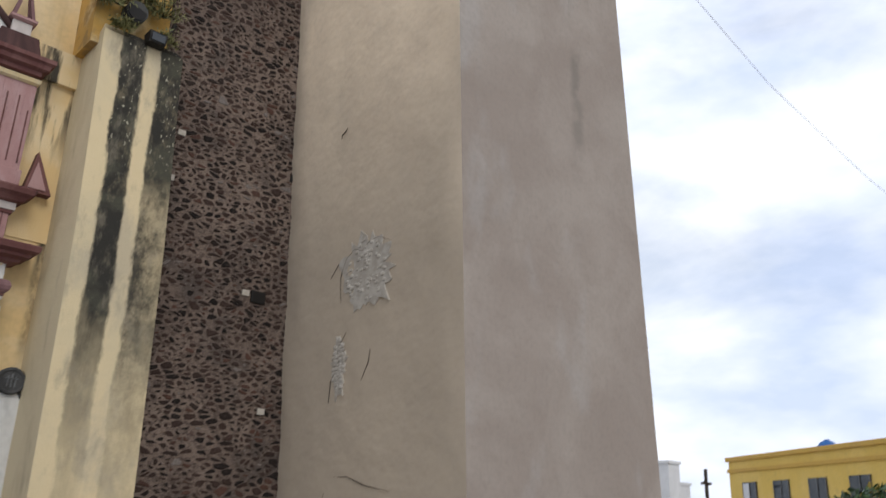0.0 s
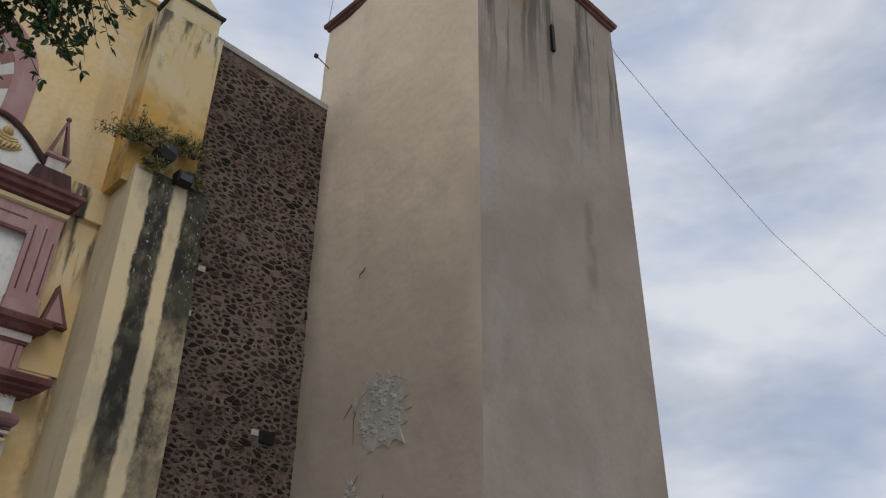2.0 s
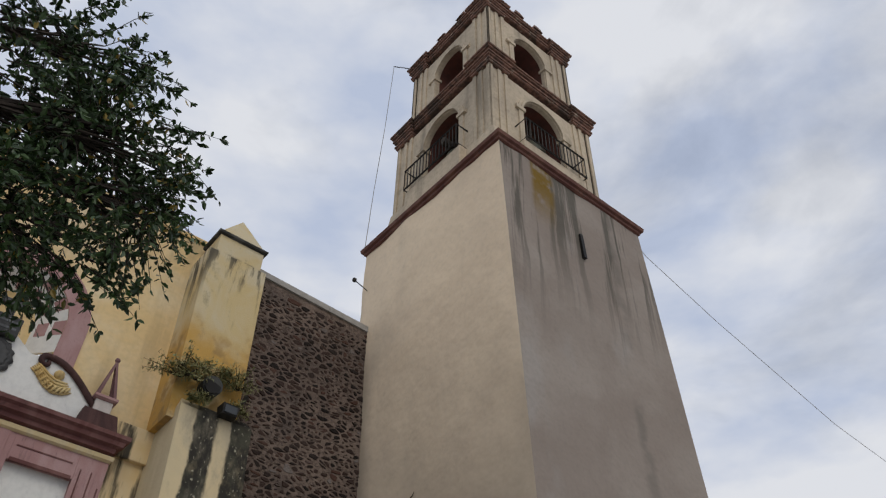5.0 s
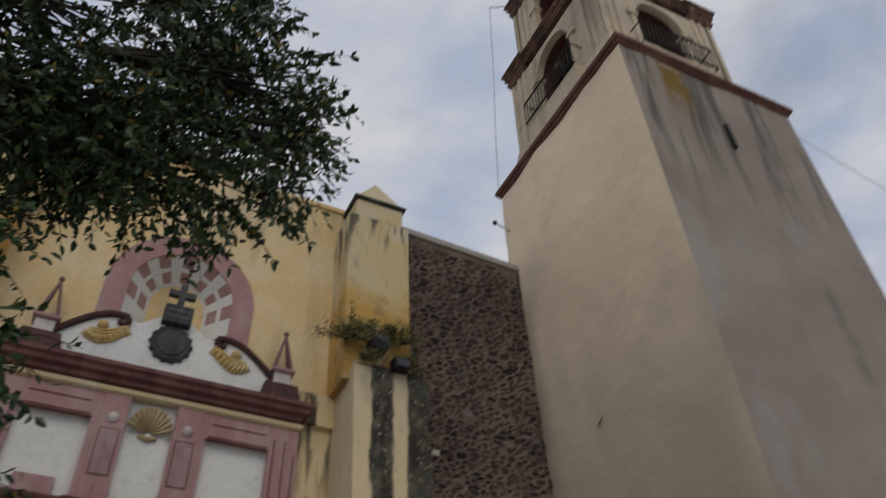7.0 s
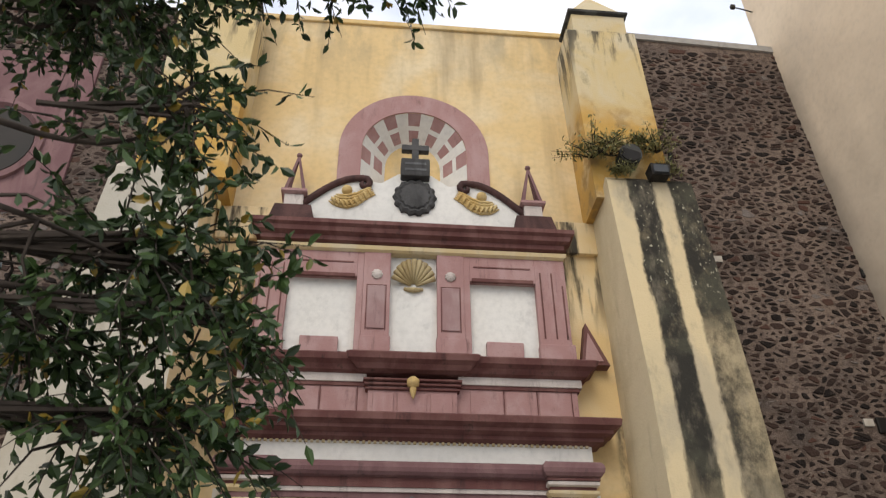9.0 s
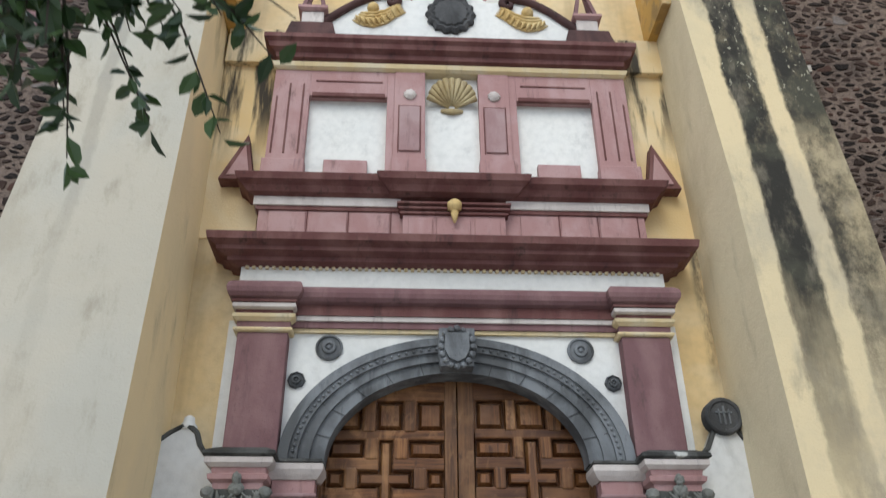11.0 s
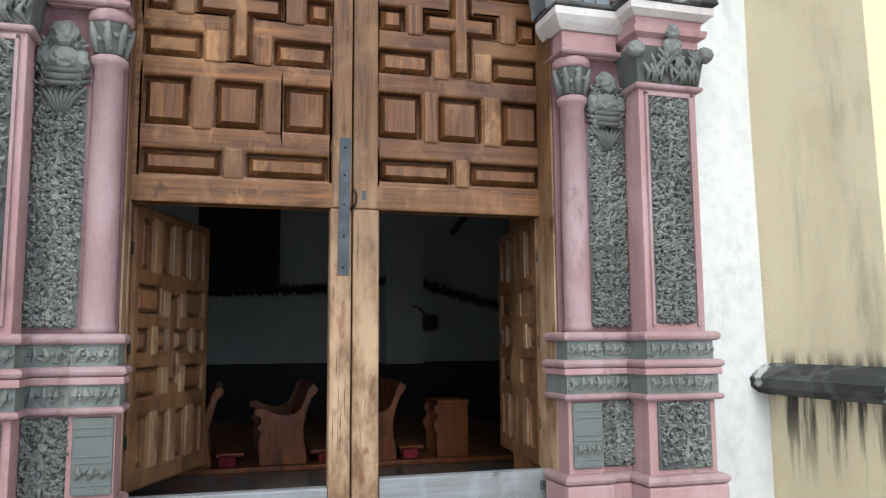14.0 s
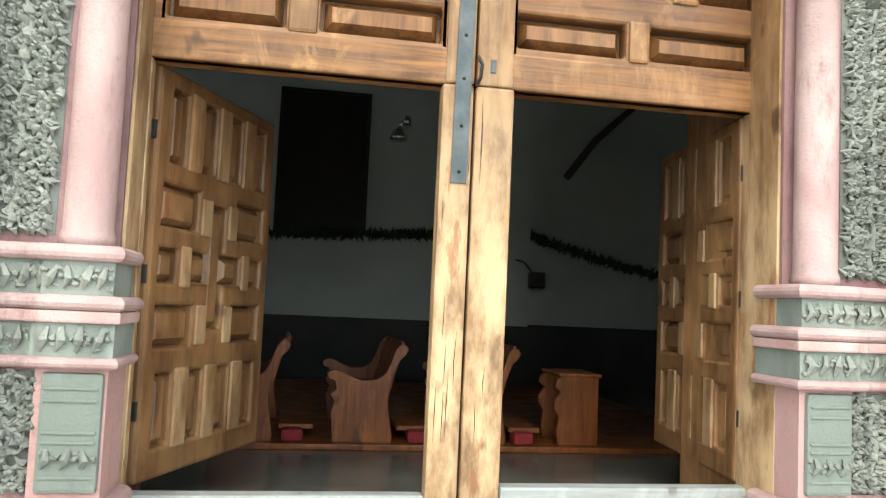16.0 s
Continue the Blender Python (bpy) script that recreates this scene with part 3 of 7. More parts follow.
# ---------- ground ----------
prof = [(-900, 1.6), (-13.6, 1.6), (-12.3, 1.35), (-9.4, 0.65), (-8.0, 0.42), (-6.5, 0.3), (0.9, 0.3), (900, 0.3)]
xs = [-900, -30, -12, -4, 4, 12, 30, 900]
verts = [(x, y, z) for y, z in prof for x in xs]
faces = [(j * 8 + i, j * 8 + i + 1, j * 8 + i + 9, j * 8 + i + 8) for j in range(7) for i in range(7)]
tagged(raw("ground", verts, faces, M_ground), "worn stone paving sloping down to the church door", "ground", kind="structure")

# ---------- facade wall ----------
WALL_Y, TOP = 0.08, 16.62
facade = thing("wall_facade", "yellow limewashed church facade wall with arched openings", "wall", kind="structure")
bm = bmesh.new()
box(bm, -3.75, -1.66, WALL_Y, 1.0, 0.0, 4.5)
box(bm, 1.66, 3.75, WALL_Y, 1.0, 0.0, 4.5)
strips(bm, over_arch(1.66, 1.2, 4.5, -3.75, 3.75, 12.0), WALL_Y, 1.0)
NI_A, NI_B, NI_Z = 1.03, 1.03, 13.05
box(bm, -3.75, -NI_A, WALL_Y, 1.0, 12.0, NI_Z)
box(bm, NI_A, 3.75, WALL_Y, 1.0, 12.0, NI_Z)
strips(bm, over_arch(NI_A, NI_B, NI_Z, -3.75, 3.75, TOP), WALL_Y, 1.0)
bmesh.ops.remove_doubles(bm, verts=bm.verts, dist=1e-4)
part("wall_face", bm, M_facade, facade)
bm = boxed(-3.75, 3.75, WALL_Y - 0.06, 1.06, TOP, TOP + 0.14, 0.03)
part("coping", bm, M_yellow, facade)

# arched niche above the gable: painted splay, pink band, yellow back
niche = thing("blind_window", "blind arched window with pink surround and striped splayed reveal", "window", kind="structure")
IN_A, IN_B = 0.56, 0.62
bm = bmesh.new()
box(bm, -IN_A, IN_A, 0.62, 0.8, 12.0, NI_Z)
strips(bm, [p for p in [(x, NI_Z, oval(IN_A, IN_B, NI_Z, x), y, NI_Z, oval(IN_A, IN_B, NI_Z, y)) for x, y in zip([-IN_A * math.cos(math.pi * i / 16) for i in range(16)], [-IN_A * math.cos(math.pi * (i + 1) / 16) for i in range(16)])]], 0.62, 0.8)
part("back_panel", bm, M_yellow, niche)
bm = arch_ring(bmesh.new(), NI_A + 0.001, NI_B + 0.001, 1.47, 1.50, NI_Z, WALL_Y - 0.03, WALL_Y + 0.02)
box(bm, -1.47, -NI_A - 0.001, WALL_Y - 0.03, WALL_Y + 0.02, 11.0, NI_Z)
box(bm, NI_A + 0.001, 1.47, WALL_Y - 0.03, WALL_Y + 0.02, 11.0, NI_Z)
part("surround", bm, M_pink, niche)
# voussoirs of the splay: alternate bands of white and pink blocks
ANG = [(-0.42 + i * (math.pi + 0.84) / 15) for i in range(16)]


def splay_point(t, f):
    """A point on the splay: t round the arch, f from the front edge to the back."""
    a, b = NI_A + (IN_A - NI_A) * f, NI_B + (IN_B - NI_B) * f
    y = WALL_Y + (0.62 - WALL_Y) * f
    if t < 0:
        return Vector((a, y, NI_Z + t * 1.6))
    if t > math.pi:
        return Vector((-a, y, NI_Z - (t - math.pi) * 1.6))
    return Vector((a * math.cos(t), y, NI_Z + b * math.sin(t)))


for i in range(15):
    cuts = (0, 0.38, 0.52, 0.88, 1.0) if i % 2 else (0, 1.0)
    for k, (f, g) in enumerate(zip(cuts, cuts[1:])):
        bm = bmesh.new()
        q = [splay_point(ANG[i], f), splay_point(ANG[i + 1], f), splay_point(ANG[i + 1], g), splay_point(ANG[i], g)]
        nrm = (q[1] - q[0]).cross(q[3] - q[0]).normalized() * 0.05
        if nrm.dot(q[0] - Vector((0, 0.3, NI_Z))) < 0:
            nrm = -nrm
        hexa(bm, [*q, *[p + nrm for p in q]])
        bmesh.ops.recalc_face_normals(bm, faces=bm.faces)
        part("voussoir", bm, M_pink if (i % 2 and k in (0, 2)) else M_white, niche)

# ---------- buttresses ----------


def batter(bm, rows):
    """A tapering pier through level rectangles (z, x0, x1, y_front, y_back)."""
    rings = [[bm.verts.new(p) for p in ((x0, yf, z), (x1, yf, z), (x1, yb, z), (x0, yb, z))] for z, x0, x1, yf, yb in rows]
    for a, b in zip(rings, rings[1:]):
        for i in range(4):
            j = (i + 1) % 4
            bm.faces.new((a[i], a[j], b[j], b[i]))
    bm.faces.new(rings[0][::-1])
    bm.faces.new(rings[-1])
    return bm


def soften(bm, size=0.05):
    es = [e for e in bm.edges if e.is_manifold and e.calc_face_angle(0) > 0.5]
    bmesh.ops.bevel(bm, geom=es, offset=size, segments=3, affect="EDGES", profile=0.5)
    return bm


def buttress(side, paint, label, rows, head, ledge_z):
    b = thing("buttress", label, "buttress", "facade buttresses", "structure")
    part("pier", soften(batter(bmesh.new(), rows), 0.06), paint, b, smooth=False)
    if head:
        part("head_block", soften(batter(bmesh.new(), head), 0.04), M_head, b)
        z, x0, x1, yf, yb = head[-1]
        cx0, cx1 = x0 + 0.12 * (x1 - x0), x1 - 0.10 * (x1 - x0)
        part("cap_block", soften(batter(bmesh.new(), [(z, cx0, cx1, yf + 0.04, yf + 0.85), (z + 0.55, cx0, cx1, yf + 0.04, yf + 0.85)]), 0.03), M_head, b)
        bm = moulding([(0.0, z + 0.55), (0.07, z + 0.58), (0.08, z + 0.64), (0.02, z + 0.67)], cx0, cx1, yf + 0.04, yf + 0.85)
        part("eave", bm, M_blackledge, b)
        bm = bmesh.new()
        base = [bm.verts.new(p) for p in ((cx0, yf + 0.04, z + 0.67), (cx1, yf + 0.04, z + 0.67), (cx1, yf + 0.85, z + 0.67), (cx0, yf + 0.85, z + 0.67))]
        apex = bm.verts.new(((cx0 + cx1) / 2, yf + 0.42, z + 1.62))
        for i in range(4):
            bm.faces.new((base[i], base[(i + 1) % 4], apex))
        part("pyramid_cap", bm, M_head, b)
    # string course round the foot
    x0, x1, yf = rows[1][1], rows[1][2], rows[1][3]
    pr = [(0.0, ledge_z - 0.02), (0.10, ledge_z), (0.17, ledge_z + 0.05), (0.18, ledge_z + 0.12), (0.12, ledge_z + 0.18), (0.02, ledge_z + 0.24)]
    part("string_course", moulding(pr, x0, x1, yf, 0.02), M_blackledge, b, "blackened stone string course")
    return b



RB = [(0.2, 3.46, 5.1, -1.50, 0.1), (1.5, 3.46, 5.1, -1.50, 0.1), (3.7, 3.42, 5.06, -1.50, 0.1), (7.6, 3.42, 5.0, -1.40, 0.1), (11.62, 3.36, 4.92, -1.12, 0.1), (11.85, 3.42, 4.86, -0.9, 0.1)]
RH = [(11.4, 3.22, 4.66, -0.88, 0.3), (15.85, 3.10, 4.58, -0.86, 0.3)]
buttress(1, M_buttress, "pale yellow buttress streaked with black water stains", RB, RH, 1.36)
LB = [(0.2, -5.55, -3.46, -1.60, 0.1), (1.5, -5.5, -3.46, -1.60, 0.1), (4.7, -5.42, -3.42, -1.55, 0.1), (9.4, -5.2, -3.5, -1.25, 0.1), (11.35, -5.1, -3.55, -1.1, 0.1), (11.6, -5.05, -3.55, -0.9, 0.1)]
LH = [(11.4, -4.85, -3.30, -0.88, 0.3), (15.85, -4.75, -3.20, -0.86, 0.3)]
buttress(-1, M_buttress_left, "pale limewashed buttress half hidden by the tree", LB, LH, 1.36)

# ---------- rubble side walls (mortar bodies; the stones come last) ----------
SW_Y = -0.67
wall_r = thing("wall_east", "dark rubble stone wall in pale mortar", "wall", kind="structure")
bm = slab_xz(bmesh.new(), [(4.3, 0.0), (8.4, 0.0), (8.4, 15.75), (4.3, 15.9)], SW_Y, 0.6)
part("mortar_body", bm, M_mortar, wall_r)
bm = slab_xz(bmesh.new(), [(4.4, 15.9), (7.9, 15.76), (7.9, 15.92), (4.4, 16.06)], SW_Y - 0.05, 0.65)
part("coping", bm, M_greycoping, wall_r)
wall_l = thing("wall_west", "dark rubble stone wall with a round window", "wall", kind="structure")
bm = slab_xz(bmesh.new(), [(-13, 0.0), (-4.9, 0.0), (-4.9, 15.9), (-13, 15.9)], SW_Y, 0.6)
part("mortar_body", bm, M_mortar, wall_l)

# ---------- bell tower ----------
tower = thing("bell_tower", "tall square bell tower, ochre and grey render, two arched belfry stages", "bell tower", kind="structure")
TX0, TX1, TY0, TY1, TZ = 7.54, 12.67, -6.0, -0.48, 18.50


def lean_left(z):
    return TX0 + 0.052 * (TZ - z)


def lean_right(z):
    return TX1 + 0.075 * (TZ - z)


part("core", batter(bmesh.new(), [(0.0, lean_left(0) + 0.06, lean_right(0), TY0 + 0.06, 1.5), (TZ, TX0 + 0.06, TX1, TY0 + 0.06, TY1)]), M_towerside, tower)
rows, cols = 56, 30
verts, faces = [], []
for j in range(rows + 1):
    z = TZ * j / rows
    for i in range(cols + 1):
        y = TY0 + (0.6 + (TY1 - 0.6) * j / rows - TY0) * i / cols
        wob = 0.07 * noise.noise(Vector((y * 0.6, z * 0.55, 3))) + 0.028 * noise.noise(Vector((y * 1.9, z * 1.7, 5)))
        verts.append((lean_left(z) + (wob if i else 0), y, z))
faces = [(j * (cols + 1) + i + 1, j * (cols + 1) + i, (j + 1) * (cols + 1) + i, (j + 1) * (cols + 1) + i + 1) for j in range(rows) for i in range(cols)]
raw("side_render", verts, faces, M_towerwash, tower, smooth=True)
SLIT = (10.08, 10.18, 16.12, 16.86)
verts = []
for j in range(rows + 1):
    z = TZ * j / rows
    for i in range(cols + 1):
        x = lean_left(z) + (lean_right(z) - lean_left(z)) * i / cols
        wob = 0.06 * noise.noise(Vector((x * 0.5, z * 0.45, 9))) + 0.024 * noise.noise(Vector((x * 1.9, z * 1.7, 7)))
        verts.append((x, TY0 + (wob if 0 < i < cols else 0), z))
faces = [(j * (cols + 1) + i, j * (cols + 1) + i + 1, (j + 1) * (cols + 1) + i + 1, (j + 1) * (cols + 1) + i) for j in range(rows) for i in range(cols)]
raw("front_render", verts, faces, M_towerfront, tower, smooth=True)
# solid dark slab standing for the shade inside the slit
bm = slab_xz(bmesh.new(), [(SLIT[0] + 0.05, SLIT[2]), (SLIT[1] + 0.05, SLIT[2]), (SLIT[1], SLIT[3]), (SLIT[0], SLIT[3])], TY0 - 0.07, TY0 + 0.1)
part("slit_window", bm, M_canvas_void, tower, "dark slit window")


def ring4(profile, x0, x1, y0, y1):
    """A moulding that runs right round a rectangle."""
    bm = bmesh.new()
    rows = [[bm.verts.new(p) for p in ((x0 - d, y0 - d, z), (x1 + d, y0 - d, z), (x1 + d, y1 + d, z), (x0 - d, y1 + d, z))] for d, z in profile]
    for a, b in zip(rows, rows[1:]):
        for i in range(4):
            j = (i + 1) % 4
            bm.faces.new((a[i], a[j], b[j], b[i]))
    bm.faces.new(rows[0][::-1])
    bm.faces.new(rows[-1])
    return bm


part("ledge", ring4([(0.0, TZ - 0.02), (0.05, TZ + 0.01), (0.06, TZ + 0.08), (0.12, TZ + 0.11), (0.14, TZ + 0.22), (0.05, TZ + 0.27)], TX0, TX1, TY0, TY1), M_redledge, tower, "red brick ledge")
part("plinth", soften(batter(bmesh.new(), [(TZ + 0.27, TX0 + 0.03, TX1 - 0.03, TY0 + 0.03, TY1 - 0.03), (TZ + 0.52, TX0 + 0.12, TX1 - 0.14, TY0 + 0.14, TY1 - 0.12), (TZ + 0.60, TX0 + 0.30, TX1 - 0.34, TY0 + 0.40, TY1 - 0.34), (TZ + 1.5, TX0 + 0.40, TX1 - 0.48, TY0 + 0.58, TY1 - 0.46)]), 0.03), M_belfry, tower)


def stage(z0, z1, x0, x1, y0, y1, a, spring, out):
    """A belfry stage: four walls pierced by arches, corner pilasters, a cornice that breaks forward over them."""
    cx, cy, w = (x0 + x1) / 2, (y0 + y1) / 2, 0.7
    for face in range(4):
        bm = bmesh.new()
        half = (x1 - x0) / 2 if face in (0, 2) else (y1 - y0) / 2
        lining = bmesh.new()
        for piece, y0w, y1w in ((bm, 0, 0.14), (lining, 0.14, w)):
            box(piece, -half + (0.1 if y0w else 0), -a, y0w, y1w, z0, spring)
            box(piece, a, half - (0.1 if y0w else 0), y0w, y1w, z0, spring)
            strips(piece, over_arch(a, a * 1.05, spring, -half + (0.1 if y0w else 0), half - (0.1 if y0w else 0), z1, 20), y0w, y1w)
        arch_ring(bm, a + 0.02, a * 1.05 + 0.02, a + 0.10, a * 1.05 + 0.10, spring, -0.07, 0.01, 24)
        arch_ring(bm, a + 0.10, a * 1.05 + 0.10, a + 0.20, a * 1.05 + 0.20, spring, -0.04, 0.01, 24)
        for s in (-1, 1):
            box(bm, min(s * (a + 0.02), s * (a + 0.20)), max(s * (a + 0.02), s * (a + 0.20)), -0.05, 0.01, z0, spring - 0.08)
            box(bm, min(s * (a - 0.04), s * (a + 0.32)), max(s * (a - 0.04), s * (a + 0.32)), -0.09, 0.2, spring - 0.08, spring + 0.06)
            for k in (0.02, 0.36, 0.62):
                u = s * (half - k)
                box(bm, u - 0.07, u + 0.07, -0.05, 0.02, z0, z1 + 0.2, 0.015)
        m = {0: pose(cx, y0, 0), 1: pose(x1, cy, 0, 0, 0, 90), 2: pose(cx, y1, 0, 0, 0, 180), 3: pose(x0, cy, 0, 0, 0, 270)}[face]
        bmesh.ops.transform(bm, matrix=m, verts=bm.verts)
        bmesh.ops.transform(lining, matrix=m, verts=lining.verts)
        part("belfry_wall", bm, M_belfry, tower)
        part("belfry_lining", lining, M_lining, tower, "dark red brick arch lining")
    # brick cornice: stepped courses, deeper where it breaks forward over the corner pilasters
    pr = [(0.03, z1 + 0.28), (0.06, z1 + 0.30), (0.06, z1 + 0.36), (0.10, z1 + 0.37), (0.10, z1 + 0.44), (0.05, z1 + 0.45), (0.05, z1 + 0.52), (0.13, z1 + 0.53), (0.13, z1 + 0.59), (0.17, z1 + 0.60), (0.17, z1 + 0.67), (0.10, z1 + 0.69), (0.04, z1 + 0.82)]
    part("belfry_cornice", ring4([(d * out, z) for d, z in pr], x0, x1, y0, y1), M_brick, tower, "weathered brown brick cornice")
    blk = [(0.02, z1), (0.04, z1 + 0.02), (0.04, z1 + 0.09), (0.07, z1 + 0.10), (0.07, z1 + 0.17), (0.03, z1 + 0.18), (0.03, z1 + 0.28)] + [(d + 0.02, z + 0.004) for d, z in pr]
    for px in (x0 + 0.30, x1 - 0.30):
        for py in (y0 + 0.30, y1 - 0.30):
            part("cornice_block", ring4([(d * out, z) for d, z in blk], px - 0.37, px + 0.37, py - 0.37, py + 0.37), M_brick, tower)


S1 = (8.02, 12.12, -5.28, -1.02)
stage(19.4, 23.05, *S1, 0.80, 21.85, 1.0)
S2 = (8.30, 11.86, -5.00, -1.22)
stage(23.8, 26.95, *S2, 0.70, 25.75, 0.95)
part("belfry_floor", boxed(8.4, 11.8, -4.9, -1.4, 19.5, 19.95), M_brick, tower)
part("belfry_vault", boxed(8.4, 11.8, -4.9, -1.4, 23.2, 23.5), M_brick, tower)
part("roof_slab", boxed(S2[0], S2[1], S2[2], S2[3], 27.7, 27.84, 0.05), M_brick, tower)
rng = random.Random(5)
for i in range(16):
    f, u = i // 4, 0.10 + 0.26 * (i % 4) + rng.uniform(-0.04, 0.04)
    x, y = {0: (S2[0] + u * 3.5, S2[2]), 1: (S2[1], S2[2] + u * 3.7), 2: (S2[0] + u * 3.5, S2[3]), 3: (S2[0], S2[2] + u * 3.7)}[f]
    h = rng.uniform(0.10, 0.30)
    part("broken_crest", soften(batter(bmesh.new(), [(27.70, x - 0.2, x + 0.2, y - 0.2, y + 0.2), (27.80 + h, x - 0.08, x + 0.1, y - 0.1, y + 0.08)]), 0.03), M_brick, tower)

# ---------- portal ----------
portal = thing("church_portal", "carved stone church portal painted pink, white and oxblood", "portal", kind="structure")
SP = -0.12


def torus_profile(z0, z1, base, bulge, n=6):
    return [(base, z0)] + [(base + bulge * math.sin(math.pi * i / n), z0 + (z1 - z0) * (1 - math.cos(math.pi * i / n)) / 2) for i in range(n + 1)] + [(base, z1)]


def pp(name, bm, material, label="", smooth=False):
    return part(name, bm, material, portal, label, smooth)


def mirrored(x0, x1, s):
    return (min(s * x0, s * x1), max(s * x0, s * x1))


# arch
A_IN, B_IN, A_OUT, B_OUT, ZS = 1.55, 1.11, 2.06, 1.52, 4.50
bm = bmesh.new()
strips(bm, over_arch(A_IN + 0.15, B_IN + 0.14, ZS, -2.3, 2.3, 6.12), SP, WALL_Y + 0.01)
pp("spandrel", bm, M_white, "white limewashed spandrels")
for a0, b0, a1, b1, y0, y1 in ((1.55, 1.11, 1.72, 1.25, -0.15, 0.15), (1.72, 1.25, 1.86, 1.36, -0.19, 0.0), (1.86, 1.36, 1.96, 1.44, -0.23, -0.1), (1.96, 1.44, 2.08, 1.54, -0.26, -0.1)):
    pp("archivolt_ring", arch_ring(bmesh.new(), a0, b0, a1, b1, ZS, y0, y1, 44), M_grey, "grey stone moulded arch ring", True).data.shade_flat()
for i in range(62):
    t = math.pi * (i + 0.5) / 62
    bm = bmesh.new()
    bmesh.ops.create_icosphere(bm, subdivisions=1, radius=0.026, matrix=Matrix.Translation((1.91 * math.cos(t), -0.235, ZS + 1.40 * math.sin(t))))
    pp("bead", bm, M_grey)
# radial joints of the arch stones
for i in range(1, 12):
    t = math.pi * i / 12
    bm = bmesh.new()
    tube(bm, [(1.545 * math.cos(t), -0.158, ZS + 1.105 * math.sin(t)), (1.73 * math.cos(t), -0.158, ZS + 1.255 * math.sin(t)), (1.85 * math.cos(t), -0.197, ZS + 1.355 * math.sin(t))], [0.006] * 3, 4)
    pp("arch_joint", bm, M_blackstone)
# keystone with shield
bm = slab_xz(bmesh.new(), [(-0.20, 5.62), (0.20, 5.62), (0.23, 5.85), (0.22, 6.12), (-0.22, 6.12), (-0.23, 5.85)], -0.36, -0.1)
soften(bm, 0.03)
pp("keystone", bm, M_grey)
bm = slab_xz(bmesh.new(), [(0.0, 5.66), (0.10, 5.71), (0.15, 5.82), (0.15, 6.04), (-0.15, 6.04), (-0.15, 5.82), (-0.10, 5.71)], -0.41, -0.35)
soften(bm, 0.02)
pp("shield", bm, M_grey)
rng = random.Random(2)
for i in range(16):
    t = 2 * math.pi * i / 16
    bm = bmesh.new()
    bmesh.ops.create_icosphere(bm, subdivisions=1, radius=rng.uniform(0.035, 0.055), matrix=Matrix.Translation((0.20 * math.cos(t), -0.37, 5.86 + 0.25 * math.sin(t))))
    pp("shield_curl", bm, M_grey)


def rosette(x, z, r, y, material, petals=8, name="rosette"):
    bm = disc_front(bmesh.new(), x, z, y, [(r, -0.02), (r, 0.03), (r * 0.86, 0.045), (r * 0.80, 0.02), (r * 0.55, 0.025), (r * 0.48, 0.055), (r * 0.30, 0.06), (r * 0.22, 0.03), (r * 0.1, 0.05)], 24, petals, 0.05)
    return pp(name, bm, material, "dark carved stone roundel")


for s in (-1, 1):
    rosette(s * 1.58, 5.93, 0.17, SP, M_grey, 0)
    rosette(s * 1.95, 5.50, 0.105, SP, M_grey, 8)
    # upper pilasters over the imposts
    x0, x1 = mirrored(2.08, 2.70, s)
    pp("pilaster", boxed(x0, x1, -0.30, 0.0, 4.55, 6.06, 0.02), M_mauve, "mauve painted pilaster")
    x0, x1 = mirrored(2.70, 2.86, s)
    pp("white_strip", boxed(x0, x1, -0.10, WALL_Y + 0.01, 4.55, 6.3), M_white)
    x0, x1 = mirrored(2.06, 2.72, s)
    pp("capital_fillet", moulding(torus_profile(6.06, 6.12, 0.0, 0.035), x0, x1, -0.31, 0.0), M_cream, smooth=False)
    pp("capital_neck", boxed(x0, x1, -0.305, 0.0, 6.12, 6.20), M_mauve)
    pp("capital_fillet", moulding([(0.0, 6.20), (0.05, 6.24), (0.06, 6.28), (0.02, 6.30)], x0, x1, -0.32, 0.0), M_cream)
    pp("capital_band", boxed(x0 - 0.02, x1 + 0.02, -0.34, 0.0, 6.30, 6.345), M_oxblood)
    pp("capital_band", moulding([(0.03, 6.345), (0.06, 6.36), (0.06, 6.41), (0.03, 6.42)], x0, x1, -0.35, 0.0), M_whitemould)
    pp("capital_band", boxed(x0 - 0.07, x1 + 0.07, -0.43, 0.0, 6.42, 6.455), M_oxblood)
    pp("torus_block", moulding(torus_profile(6.46, 6.70, 0.04, 0.10), x0, x1, -0.38, 0.0), M_mauve, smooth=False)
pp("architrave_fillet", boxed(-2.06, 2.06, -0.17, 0.0, 6.12, 6.17), M_cream)
pp("architrave_band", boxed(-2.06, 2.06, -0.20, 0.0, 6.17, 6.255), M_mauve)
pp("architrave_band", boxed(-2.06, 2.06, -0.23, 0.0, 6.255, 6.32), M_whitemould)
pp("architrave_band", boxed(-2.06, 2.06, -0.25, 0.0, 6.32, 6.46), M_oxblood)
pp("torus", moulding(torus_profile(6.46, 6.70, 0.0, 0.12), -2.06, 2.06, -0.26, 0.0), M_mauve)
pp("frieze", boxed(-2.78, 2.78, -0.20, WALL_Y, 6.70, 7.06), M_white, "cream white frieze")
for i in range(64):
    x = -2.7 + 5.4 * i / 63
    pp("dentil", boxed(x - 0.022, x + 0.022, -0.235, -0.19, 6.985, 7.04), M_cream)
